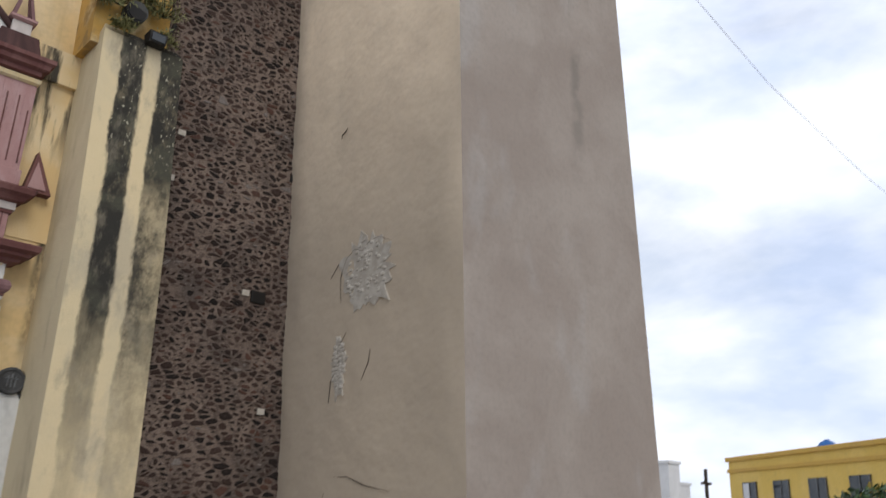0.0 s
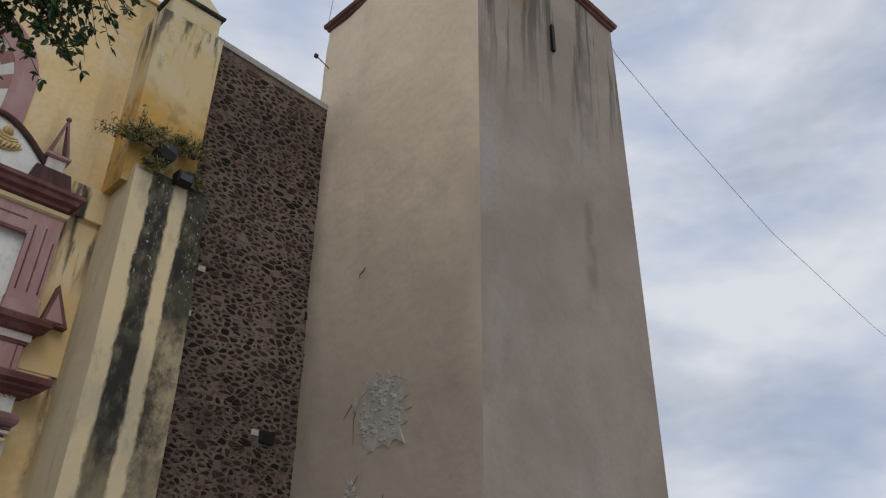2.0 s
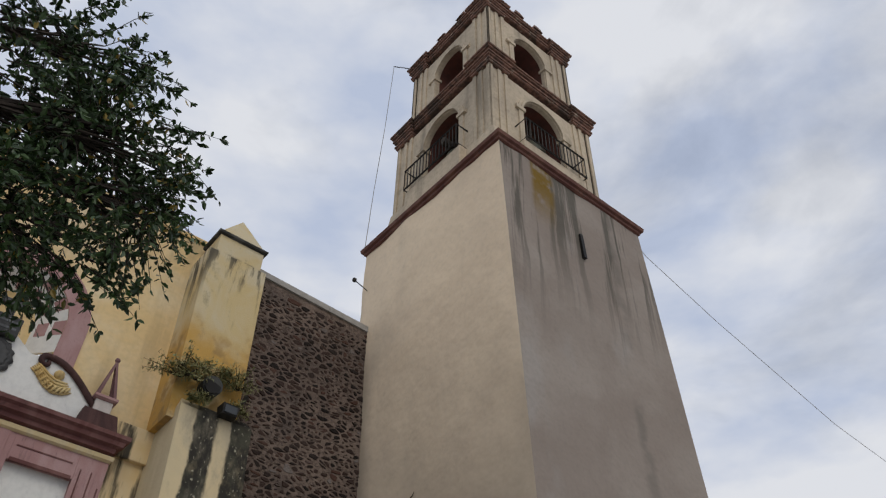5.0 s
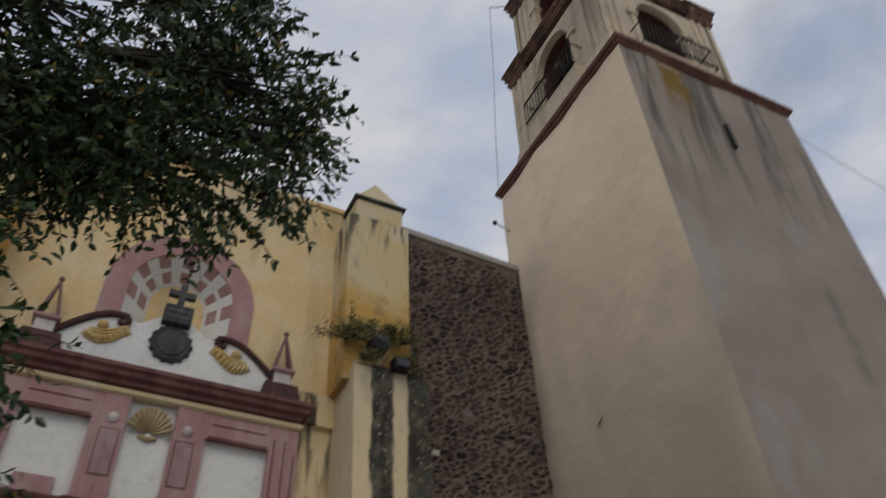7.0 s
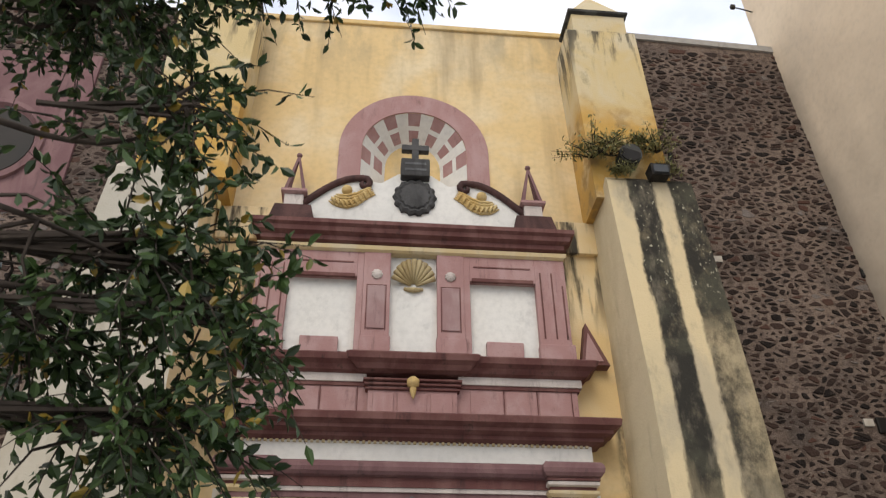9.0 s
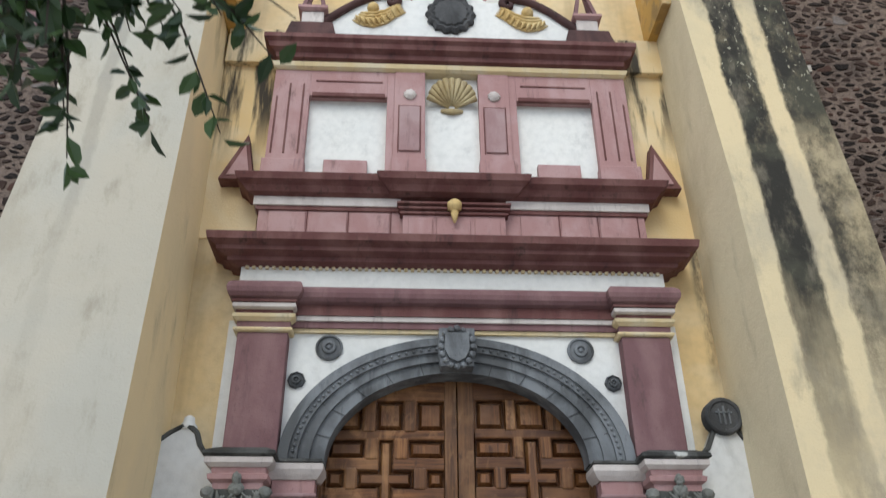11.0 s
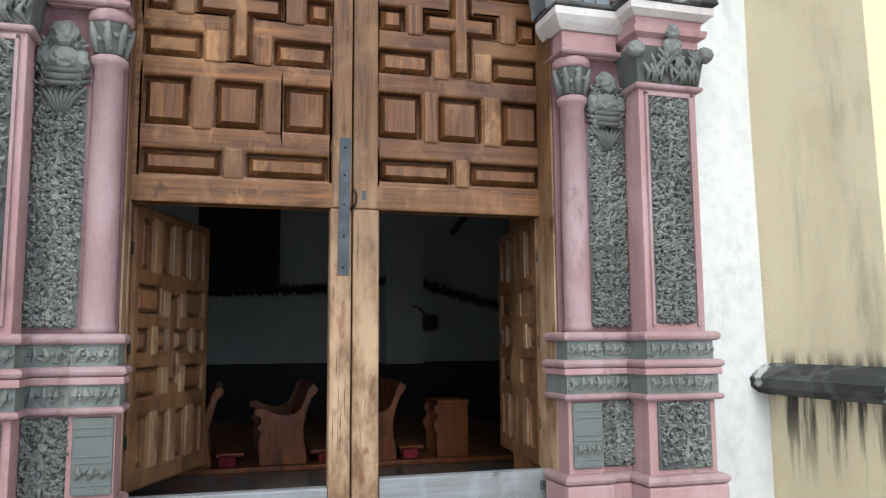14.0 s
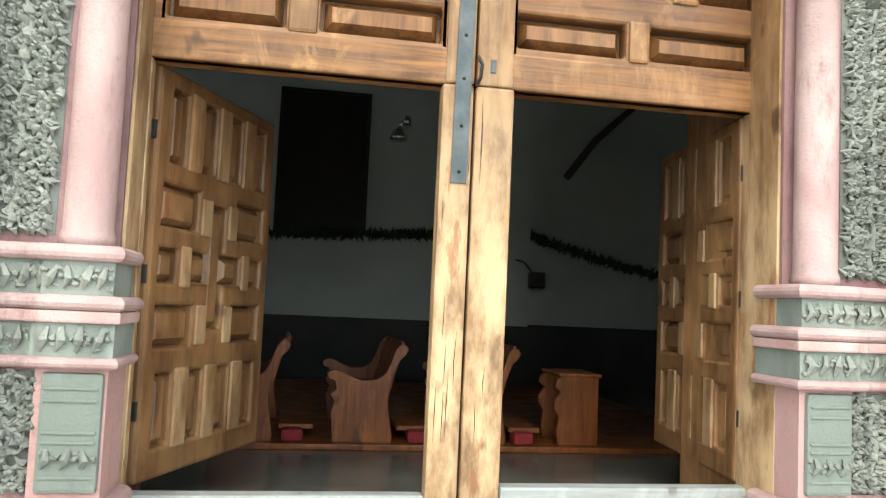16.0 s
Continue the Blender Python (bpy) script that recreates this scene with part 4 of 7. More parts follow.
CORNICE = [(0.02, 7.02), (0.14, 7.05), (0.15, 7.10), (0.27, 7.14), (0.28, 7.19), (0.38, 7.235), (0.40, 7.33), (0.36, 7.36), (0.0, 7.40)]
pp("main_cornice", moulding(CORNICE, -2.80, 2.80, -0.20, WALL_Y + 0.01), M_oxblood, "oxblood painted stone cornice")

# dado with panels
pp("dado", boxed(-2.66, 2.66, -0.16, WALL_Y + 0.01, 7.36, 8.02), M_pink, "pink dado band")
for x0, x1 in ((-2.52, -2.02), (-1.98, -1.46), (-1.42, -0.88), (0.92, 1.44), (1.48, 1.98), (2.02, 2.54)):
    pp("dado_panel", boxed(x0, x1, -0.185, -0.15, 7.40, 7.90, 0.012), M_pink)
    pp("panel_joint", boxed(x1 + 0.012, x1 + 0.028, -0.165, -0.15, 7.38, 7.93), M_oxblood)
pp("dado_block", boxed(-0.70, 0.70, -0.26, -0.1, 7.36, 8.02, 0.01), M_pink)
for x0, x1 in ((-0.62, -0.30), (-0.24, 0.22), (0.28, 0.62)):
    pp("dado_panel", boxed(x0, x1, -0.285, -0.25, 7.42, 7.78, 0.01), M_pink)
for k in range(3):
    pp("block_band", moulding([(0.0, 7.83 + k * 0.07), (0.03, 7.84 + k * 0.07), (0.03, 7.87 + k * 0.07), (0.0, 7.885 + k * 0.07)], -0.71 - 0.02 * k, 0.71 + 0.02 * k, -0.27 - 0.02 * k, -0.1), M_oxblood)
pp("dado_band", boxed(-2.70, 2.70, -0.19, WALL_Y, 7.93, 7.99), M_oxblood)
for s in (-1, 1):
    x0, x1 = mirrored(0.73, 2.74, s)
    pp("white_band", boxed(x0, x1, -0.215, WALL_Y, 7.99, 8.14, 0.01), M_whitemould)
bm = turned(bmesh.new(), [(0.01, -0.22), (0.035, -0.16), (0.055, -0.06), (0.04, -0.03), (0.095, 0.0), (0.10, 0.09), (0.05, 0.14), (0.01, 0.15)], 0.0, -0.36, 7.88, 14)
pp("pendant", bm, M_gold, "ochre pendant knob", True)
LEDGE = [(0.0, 8.12), (0.10, 8.15), (0.16, 8.22), (0.24, 8.27), (0.27, 8.36), (0.22, 8.40), (0.0, 8.44)]
pp("sill_cornice", moulding(LEDGE, -2.72, 2.72, -0.20, WALL_Y + 0.01), M_oxblood, "worn oxblood sill cornice")
pp("sill_block", moulding([(d + 0.03, z + 0.003) for d, z in LEDGE], -0.76, 0.76, -0.24, WALL_Y), M_oxblood)

# upper tier
T0, T1 = 8.40, 10.45
pp("upper_back", boxed(-2.64, 2.64, -0.10, WALL_Y + 0.01, T0, T1), M_white, "white limewashed blind panels")
for s in (-1, 1):
    for x0, x1, z0, z1, y in ((2.12, 2.66, T0, T1, -0.22), (0.86, 0.97, T0, T1, -0.22), (0.97, 2.12, 9.93, T1, -0.22)):
        a, b = mirrored(x0, x1, s)
        pp("frame_member", boxed(a, b, y, -0.05, z0, z1, 0.008), M_pink)
    a, b = mirrored(0.40, 0.86, s)
    pp("small_pilaster", boxed(a, b, -0.24, -0.05, T0, T1, 0.008), M_pink)
    a, b = mirrored(0.38, 0.88, s)
    pp("pilaster_foot", boxed(a, b, -0.27, -0.05, T0, 8.78, 0.01), M_pink)
    a, b = mirrored(0.48, 0.78, s)
    pp("raised_panel", boxed(a, b, -0.27, -0.23, 8.92, 9.74, 0.015), M_pinklight)
    for x0, x1, z0, z1 in ((0.46, 0.475, 8.9, 9.77), (0.785, 0.80, 8.9, 9.77), (0.475, 0.785, 9.755, 9.77)):
        a, b = mirrored(x0, x1, s)
        pp("panel_joint", boxed(a, b, -0.245, -0.23, z0, z1), M_oxblood)
    bm = disc_front(bmesh.new(), s * 0.63, 9.97, -0.24, [(0.09, 0.0), (0.09, 0.03), (0.05, 0.06), (0.02, 0.07)], 20, 9, 0.12)
    pp("rosette", bm, M_whitemould, "white flower boss")
    a, b = mirrored(1.00, 2.08, s)
    pp("frame_lip", boxed(a, b, -0.26, -0.2, 9.90, 9.97, 0.01), M_oxblood)
    pp("frame_line", boxed(a + 0.04, b - 0.04, -0.232, -0.21, 10.20, 10.225), M_oxblood)
    for x in (2.20, 2.40, 2.58):
        a, b = mirrored(x, x + 0.025, s)
        pp("frame_line", boxed(a, b, -0.232, -0.21, 8.86, 10.15 if x < 2.5 else 9.9), M_oxblood)
    a, b = mirrored(2.10, 2.70, s)
    pp("frame_foot", boxed(a, b, -0.27, -0.05, T0, 8.74, 0.02), M_pink)
    a, b = mirrored(1.22, 1.84, s)
    pp("plaque", boxed(a, b, -0.20, -0.08, T0 + 0.03, 8.78, 0.015), M_pink)
    # triangular wings
    tri = [(s * 2.80, 8.44), (s * 3.28, 8.44), (s * 2.94, 9.22)]
    tri = tri if s > 0 else tri[::-1]
    pp("triangle_wing", slab_xz(bmesh.new(), tri, -0.16, WALL_Y + 0.01), M_oxblood, "oxblood triangular wing")
    tri = [(s * 2.86, 8.50), (s * 3.17, 8.50), (s * 2.955, 9.02)]
    tri = tri if s > 0 else tri[::-1]
    pp("triangle_field", slab_xz(bmesh.new(), tri, -0.18, -0.1), M_pink)
# shell niche
pp("niche_field", boxed(-0.40, 0.40, -0.13, -0.08, T0, 9.86), M_white)
for k in range(11):
    t = math.pi * (k + 0.5) / 11
    p = [(0.05 * math.cos(t), -0.14, 9.82 + 0.05 * math.sin(t)), (0.20 * math.cos(t), -0.20, 9.84 + 0.22 * math.sin(t)), (0.36 * math.cos(t), -0.27, 9.86 + 0.42 * math.sin(t)), (0.37 * math.cos(t), -0.22, 9.86 + 0.44 * math.sin(t))]
    pp("shell_rib", tube(bmesh.new(), p, [0.012, 0.03, 0.052, 0.02], 7), M_shell, "dull ochre scallop shell rib", True)
pp("shell_lip", tube(bmesh.new(), [(-0.16, -0.14, 9.76), (0, -0.18, 9.72), (0.16, -0.14, 9.76)], [0.03, 0.05, 0.03], 8), M_shell)

# upper cornice
pp("cream_moulding", moulding([(0.0, 10.42), (0.05, 10.45), (0.07, 10.52), (0.02, 10.55)], -2.64, 2.64, -0.24, WALL_Y), M_cream, "cream yellow moulding")
UC = [(0.0, 10.55), (0.10, 10.58), (0.11, 10.66), (0.20, 10.70), (0.22, 10.78), (0.28, 10.82), (0.28, 10.90), (0.0, 10.95)]
pp("upper_cornice", moulding(UC, -2.56, 2.56, -0.24, WALL_Y + 0.01), M_oxblood, "oxblood painted upper cornice")
# swan-neck gable


def gable_edge(t):
    """Upper outline of the gable from its foot (0) to the scroll (1)."""
    x = 2.52 - 1.58 * t
    return x, 10.95 + 1.12 * (0.5 - 0.5 * math.cos(math.pi * min(1, 0.18 + 0.86 * t))) - 0.06


left = [(-gable_edge(i / 14)[0], gable_edge(i / 14)[1]) for i in range(15)]
right = [(-x, z) for x, z in left]
outline = [(-2.52, 10.94), (2.52, 10.94), *right[1:], (0.62, 11.98), (0.30, 12.22), (-0.30, 12.22), (-0.62, 11.98), *left[:0:-1]]
bm = slab_xz(bmesh.new(), outline, -0.22, WALL_Y + 0.01)
pp("gable_field", bm, M_white, "white gable field with worn paint")
for s in (-1, 1):
    pts = [(s * -x, z) for x, z in left]
    path = [(x, -0.25, z + 0.03) for x, z in pts]
    cx, cz = path[-1][0] - s * 0.0, path[-1][2] - 0.13
    spiral = [(cx - s * (0.13 - 0.010 * k) * math.sin(k * 0.55), -0.27, cz + (0.13 - 0.010 * k) * math.cos(k * 0.55)) for k in range(1, 12)]
    pp("gable_coping", tube(bmesh.new(), path + spiral, [0.068] * len(path) + [0.07 - 0.004 * k for k in range(len(spiral))], 8), M_coping, "dark oxblood scrolled coping", True)
    # winged ornament: head and feathers
    bm = bmesh.new()
    bmesh.ops.create_uvsphere(bm, u_segments=12, v_segments=8, radius=0.10, matrix=Matrix.Translation((s * 1.24, -0.26, 11.74)))
    pp("winged_head", bm, M_gold, "ochre winged ornament", True)
    # nested crescents of feathers under the head
    for k in range(5):
        arc = []
        for q in range(11):
            f = q / 10
            x = 1.56 - 0.03 * k + (-0.84 + 0.05 * k) * f
            z = 11.50 + 0.03 * k - (0.17 - 0.03 * k) * math.sin(math.pi * min(1, f * 1.15)) + 0.20 * f ** 1.6
            arc.append((s * x, -0.235 - 0.012 * k, z))
        pp("feather_row", tube(bmesh.new(), arc, [0.010] + [0.028 + 0.006 * math.sin(q * 2.6 + k) for q in range(9)] + [0.008], 7), M_gold, smooth=True)
    for k in range(9):
        f = 0.12 + 0.095 * k
        x, z = 1.56 - 0.84 * f, 11.50 - 0.17 * math.sin(math.pi * min(1, f * 1.15)) + 0.20 * f ** 1.6
        pp("feather", tube(bmesh.new(), [(s * (x + 0.05), -0.27, z + 0.13), (s * (x + 0.02), -0.30, z + 0.06), (s * (x - 0.03), -0.25, z - 0.035)], [0.012, 0.03, 0.010], 6), M_gold, smooth=True)
    # obelisk on its pedestal
    ox = s * 2.17
    pp("obelisk_foot", soften(batter(bmesh.new(), [(10.93, ox - 0.40, ox + 0.40, -0.42, 0.0), (11.28, ox - 0.32, ox + 0.32, -0.38, -0.02)]), 0.03), M_coping)
    pp("obelisk_pedestal", boxed(ox - 0.17, ox + 0.17, -0.36, -0.06, 11.28, 11.52, 0.015), M_whitemould)
    pp("obelisk_cap", moulding([(0.0, 11.52), (0.05, 11.55), (0.05, 11.60), (0.0, 11.62)], ox - 0.18, ox + 0.18, -0.38, -0.04), M_pink)
    for a, b in ((-0.17, -0.15), (0.17, -0.15), (-0.17, 0.15), (0.17, 0.15)):
        pp("obelisk_leg", tube(bmesh.new(), [(ox + a, -0.21 + b * 0.8, 11.60), (ox, -0.21, 12.5)], [0.044, 0.030], 4), M_mauve, "mauve open obelisk leg")
    bm = bmesh.new()
    bmesh.ops.create_uvsphere(bm, u_segments=10, v_segments=7, radius=0.055, matrix=Matrix.Translation((ox, -0.21, 12.54)))
    pp("obelisk_ball", bm, M_mauve, smooth=True)
    # stepped shoulders between portal and buttress
    a, b = mirrored(2.50, 3.5, s)
    pp("shoulder", boxed(a, b, -0.06, WALL_Y + 0.01, 10.72, 11.42, 0.02), M_shoulder, "blackened yellow shoulder")
    a, b = mirrored(2.72, 3.5, s)
    pp("shoulder", boxed(a, b, WALL_Y - 0.02, WALL_Y + 0.01, 7.6, 10.72), M_shoulder, "blackened yellow shoulder")
# shield and cross
bm = disc_front(bmesh.new(), 0.0, 11.66, -0.21, [(0.42, 0.0), (0.42, 0.06), (0.36, 0.10), (0.31, 0.08), (0.28, 0.11), (0.10, 0.13)], 48, 14, 0.06)
bmesh.ops.scale(bm, vec=(0.92, 1, 0.95), space=Matrix.Translation((0, 0, -11.66)), verts=bm.verts)
pp("roundel", bm, M_blackstone, "black carved roundel")
pp("cross_pedestal", boxed(-0.27, 0.27, -0.40, -0.1, 12.06, 12.48, 0.03), M_blackstone)
for z in (12.18, 12.32):
    pp("lettering_bar", boxed(-0.2, 0.2, -0.407, -0.39, z, z + 0.05), M_grey)
bm = bmesh.new()
box(bm, -0.065, 0.065, -0.30, -0.18, 12.48, 13.06, 0.012)
box(bm, -0.26, 0.26, -0.305, -0.175, 12.76, 12.89, 0.012)
pp("stone_cross", bm, M_blackstone, "black stone cross")

# ---------- lower order: carved jambs ----------


def carve(x0, x1, z0, z1, y, seed, name="carved_relief", pitch=0.10):
    """Foliage relief: a stem with mirrored scrolls, buds and leaves."""
    rng = random.Random(seed)
    bm = bmesh.new()
    cx, w, h = (x0 + x1) / 2, (x1 - x0) / 2, z1 - z0
    rows = max(2, round(h / pitch))
    stem = [(cx + 0.015 * math.sin(k * 1.3 + seed), y - 0.018, z0 + 0.02 + (h - 0.04) * k / (rows * 2)) for k in range(rows * 2 + 1)]
    tube(bm, stem, [0.014 + 0.004 * math.sin(k * 2.1) for k in range(len(stem))], 5)
    for r in range(rows):
        zc = z0 + h * (r + 0.5) / rows
        R, up = min(w * 0.46, 0.62 * h / rows) * rng.uniform(0.75, 1.15), rng.choice((-1, 1))
        ex = w * rng.uniform(0.40, 0.62)
        turns = rng.uniform(4.6, 7.0)
        kind = rng.random()
        for s in (-1, 1):
            pts, rad = [], []
            for k in range(15):
                t = k / 14
                q = R * (1 - 0.78 * t)
                a = math.pi * 0.9 + turns * t
                pts.append((cx + s * (ex + q * math.cos(a)), y - 0.012 - 0.016 * math.sin(math.pi * t), zc + up * q * 1.0 * math.sin(a) * min(1, 0.5 * h / rows / max(R, 1e-3) + 0.25)))
                rad.append(0.0105 * (1 - 0.35 * t) * (1 + 0.5 * math.sin(k * 2.4 + r)))
            tube(bm, pts, rad, 5)
            bmesh.ops.create_icosphere(bm, subdivisions=1, radius=rng.uniform(0.018, 0.028), matrix=Matrix.Translation(pts[-1]) @ Matrix.Diagonal((1, 0.9, 1, 1)))
            for q in range(30):
                a = rng.uniform(0, 6.28)
                lx, lz = cx + s * rng.uniform(0.04, 0.93) * w, zc + 0.52 * h / rows * rng.uniform(-1, 1)
                d = Vector((s * math.cos(a), 0, math.sin(a) * up)) * rng.uniform(0.014, 0.034)
                bend = Vector((-d.z, 0, d.x)) * rng.uniform(-0.7, 0.7)
                tube(bm, [Vector((lx, y - 0.004, lz)) - d, Vector((lx, y - rng.uniform(0.022, 0.040), lz)) + bend, Vector((lx, y - 0.004, lz)) + d], [0.006, rng.uniform(0.009, 0.018), 0.004], 5)
        if kind < 0.5:
            bmesh.ops.create_icosphere(bm, subdivisions=1, radius=rng.uniform(0.024, 0.036), matrix=Matrix.Translation((cx, y - 0.02, zc)))
    for v in bm.verts:
        v.co += Vector((noise.noise(v.co * 55), noise.noise(v.co * 48 + Vector((7, 0, 0))) * 0.8, noise.noise(v.co * 55 + Vector((0, 9, 0))))) * 0.007
    return pp(name, bm, M_carved)


def carved_panel(x0, x1, z0, z1, y, seed, pitch=0.15):
    a, b = min(x0, x1), max(x0, x1)
    pp("carved_ground", boxed(a, b, y - 0.004, y + 0.03, z0, z1), M_carvedback, "carved stone panel, its ground toned dark as shade")
    carve(a + 0.012, b - 0.012, z0 + 0.01, z1 - 0.01, y, seed, pitch=pitch)


def band_relief(x0, x1, z0, z1, y, seed):
    """A narrow band of small leaves."""
    rng = random.Random(seed)
    bm = bmesh.new()
    k = max(2, round((x1 - x0) / 0.075))
    h = z1 - z0
    for i in range(k):
        x = x0 + (x1 - x0) * (i + 0.5) / k
        tube(bm, [(x - 0.02, y - 0.004, z0 + 0.15 * h), (x, y - 0.022, z0 + 0.5 * h), (x + rng.uniform(-0.02, 0.02), y - 0.004, z1 - 0.1 * h)], [0.008, 0.019, 0.010], 5)
        bmesh.ops.create_icosphere(bm, subdivisions=1, radius=0.014, matrix=Matrix.Translation((x + 0.034, y - 0.010, z0 + 0.55 * h)))
        for q in range(3):
            bmesh.ops.create_icosphere(bm, subdivisions=1, radius=rng.uniform(0.007, 0.014), matrix=Matrix.Translation((x + rng.uniform(-0.036, 0.036), y - 0.006, z0 + h * rng.uniform(0.15, 0.85))) @ Matrix.Diagonal((1.5, 1, 1, 1)))
    for v in bm.verts:
        v.co += Vector((noise.noise(v.co * 50), 0.6 * noise.noise(v.co * 44 + Vector((5, 0, 0))), noise.noise(v.co * 50 + Vector((0, 6, 0))))) * 0.011
    return pp("leaf_band", bm, M_carved)


for s in (-1, 1):
    seed = 40 if s > 0 else 10
    # plan of one side: reveal, column, inner panel, outer pilaster
    P0, P1, PY = 2.17, 2.62, -0.50
    I0, I1, IY = 1.845, 2.18, -0.24
    CX, CY = (1.725 if s < 0 else 1.74), -0.20
    a, b = mirrored(1.61, 2.07, s)
    pp("jamb_body", boxed(a, b, -0.12, WALL_Y, 0.3, 4.3), M_mauve)
    a, b = mirrored(1.82, 2.19, s)
    pp("jamb_body", boxed(a, b, IY, -0.1, 0.45, 4.3), M_mauve)
    a, b = mirrored(P0, P1 + 0.06, s)
    pp("pilaster_shaft", boxed(a, b, PY, WALL_Y, 0.45, 4.3, 0.012), M_pink, "pink pilaster shaft")
    a, b = mirrored(P1 + 0.06, P1 + 0.12, s)
    pp("pilaster_back", boxed(a, b, PY + 0.18, WALL_Y, 0.45, 4.3), M_mauve)
    # column
    bm = turned(bmesh.new(), [(0.115, 1.86), (0.115, 1.90), (0.105, 1.93), (0.104, 2.8), (0.098, 3.66), (0.125, 3.68), (0.125, 3.72), (0.10, 3.74)], s * CX, CY, 0.0, 20)
    pp("column_shaft", bm, M_pinklight, "slender pink column", True)
    bm = turned(bmesh.new(), [(0.095, 3.73), (0.105, 3.80), (0.13, 3.93), (0.135, 3.96)], s * CX, CY, 0.0, 16)
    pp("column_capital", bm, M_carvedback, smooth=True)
    for k in range(18):
        bm = bmesh.new()
        t, zz = k * 2.4, 3.76 + 0.011 * k
        bmesh.ops.create_icosphere(bm, subdivisions=1, radius=0.022, matrix=Matrix.Translation((s * CX + (0.10 + 0.002 * k) * math.cos(t), CY + (0.10 + 0.002 * k) * math.sin(t), zz)))
        pp("capital_bud", bm, M_carved)
    for k in range(8):
        t = 2 * math.pi * k / 8
        bm = tube(bmesh.new(), [(s * CX + 0.10 * math.cos(t), CY + 0.10 * math.sin(t), 3.75), (s * CX + 0.125 * math.cos(t), CY + 0.125 * math.sin(t), 3.86), (s * CX + 0.155 * math.cos(t), CY + 0.155 * math.sin(t), 3.95)], [0.02, 0.03, 0.012], 5)
        pp("capital_leaf", bm, M_carved, smooth=True)
    bm = turned(bmesh.new(), [(0.14, 3.96), (0.15, 3.98), (0.15, 4.03), (0.13, 4.05)], s * CX, CY, 0.0, 18)
    pp("capital_ring", bm, M_pinklight, smooth=True)
    # inner panel, its rounded crown and bust-shaped boss
    carved_panel(s * I0, s * I1, 1.90, 3.50, IY, seed, 0.10)
    mx = s * 2.0
    def lump(name, x, y, z, rx, ry, rz, rough=0.016):
        bm = bmesh.new()
        bmesh.ops.create_icosphere(bm, subdivisions=3, radius=1.0, matrix=Matrix.Translation((x, y, z)) @ Matrix.Diagonal((rx, ry, rz, 1)))
        for v in bm.verts:
            v.co += v.normal * rough * (noise.noise(v.co * 28) + 0.8 * noise.noise(v.co * 70))
        return pp(name, bm, M_carved)
    carve(min(s * I0, s * I1) + 0.02, max(s * I0, s * I1) - 0.02, 3.50, 3.82, IY - 0.03, seed + 30, "crest_relief", 0.09)
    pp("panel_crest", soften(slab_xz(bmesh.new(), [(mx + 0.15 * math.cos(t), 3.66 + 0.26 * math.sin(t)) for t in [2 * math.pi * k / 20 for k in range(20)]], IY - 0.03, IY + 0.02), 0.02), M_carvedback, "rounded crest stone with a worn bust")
    lump("bust_head", mx, IY - 0.07, 3.845, 0.070, 0.055, 0.088)
    lump("bust_hair", mx, IY - 0.045, 3.86, 0.092, 0.05, 0.092, 0.016)
    lump("bust_chest", mx, IY - 0.05, 3.69, 0.105, 0.055, 0.085, 0.014)
    for q in (-1, 1):
        lump("bust_shoulder", mx + q * 0.115, IY - 0.045, 3.685, 0.045, 0.045, 0.075, 0.012)
    for zz, rr in ((3.60, 0.022), (3.555, 0.028), (3.515, 0.018)):
        pp("basket_ring", tube(bmesh.new(), [(mx - 0.165, IY - 0.01, zz + 0.035), (mx - 0.08, IY - 0.065, zz), (mx, IY - 0.08, zz - 0.008), (mx + 0.08, IY - 0.065, zz), (mx + 0.165, IY - 0.01, zz + 0.035)], [0.012, rr, rr, rr, 0.012], 8), M_carvedback, smooth=True)
    for q in range(7):
        u = (q - 3) / 3
        pp("fan_rib", tube(bmesh.new(), [(mx + 0.02 * u, IY - 0.02, 3.30), (mx + 0.075 * u, IY - 0.05, 3.41), (mx + 0.145 * u, IY - 0.03, 3.50)], [0.012, 0.017, 0.012], 6), M_carvedback, smooth=True)
    # outer panel
    a, b = mirrored(P0 + 0.075, P1 - 0.02, s)
    carved_panel(a, b, 1.92, 3.70, PY, seed + 1, 0.125)
    for x0, x1, z0, z1 in ((P0 + 0.045, P0 + 0.07, 1.90, 3.74), (P1 - 0.015, P1 + 0.02, 1.90, 3.74), (P0 + 0.045, P1 + 0.02, 3.705, 3.74)):
        a, b = mirrored(x0, x1, s)
        pp("panel_bead", boxed(a, b, PY - 0.025, PY + 0.01, z0, z1, 0.008), M_pinklight)
    # outer capital
    x0, x1 = mirrored(P0 - 0.01, P1 + 0.08, s)
    pp("pilaster_necking", moulding(torus_profile(3.76, 3.81, 0.0, 0.03), x0, x1, PY - 0.01, 0.0), M_pinklight)
    pp("pilaster_capital", batter(bmesh.new(), [(3.81, x0, x1, PY - 0.02, 0.0), (4.00, x0 - 0.03, x1 + 0.03, PY - 0.05, 0.0), (4.09, x0 - 0.05, x1 + 0.05, PY - 0.08, 0.0)]), M_carvedback, "grey carved capital")
    rng = random.Random(seed)
    for k in range(40):
        x = x0 + (x1 - x0) * rng.random()
        dz = rng.choice((0.0, 0.07, 0.12)) 
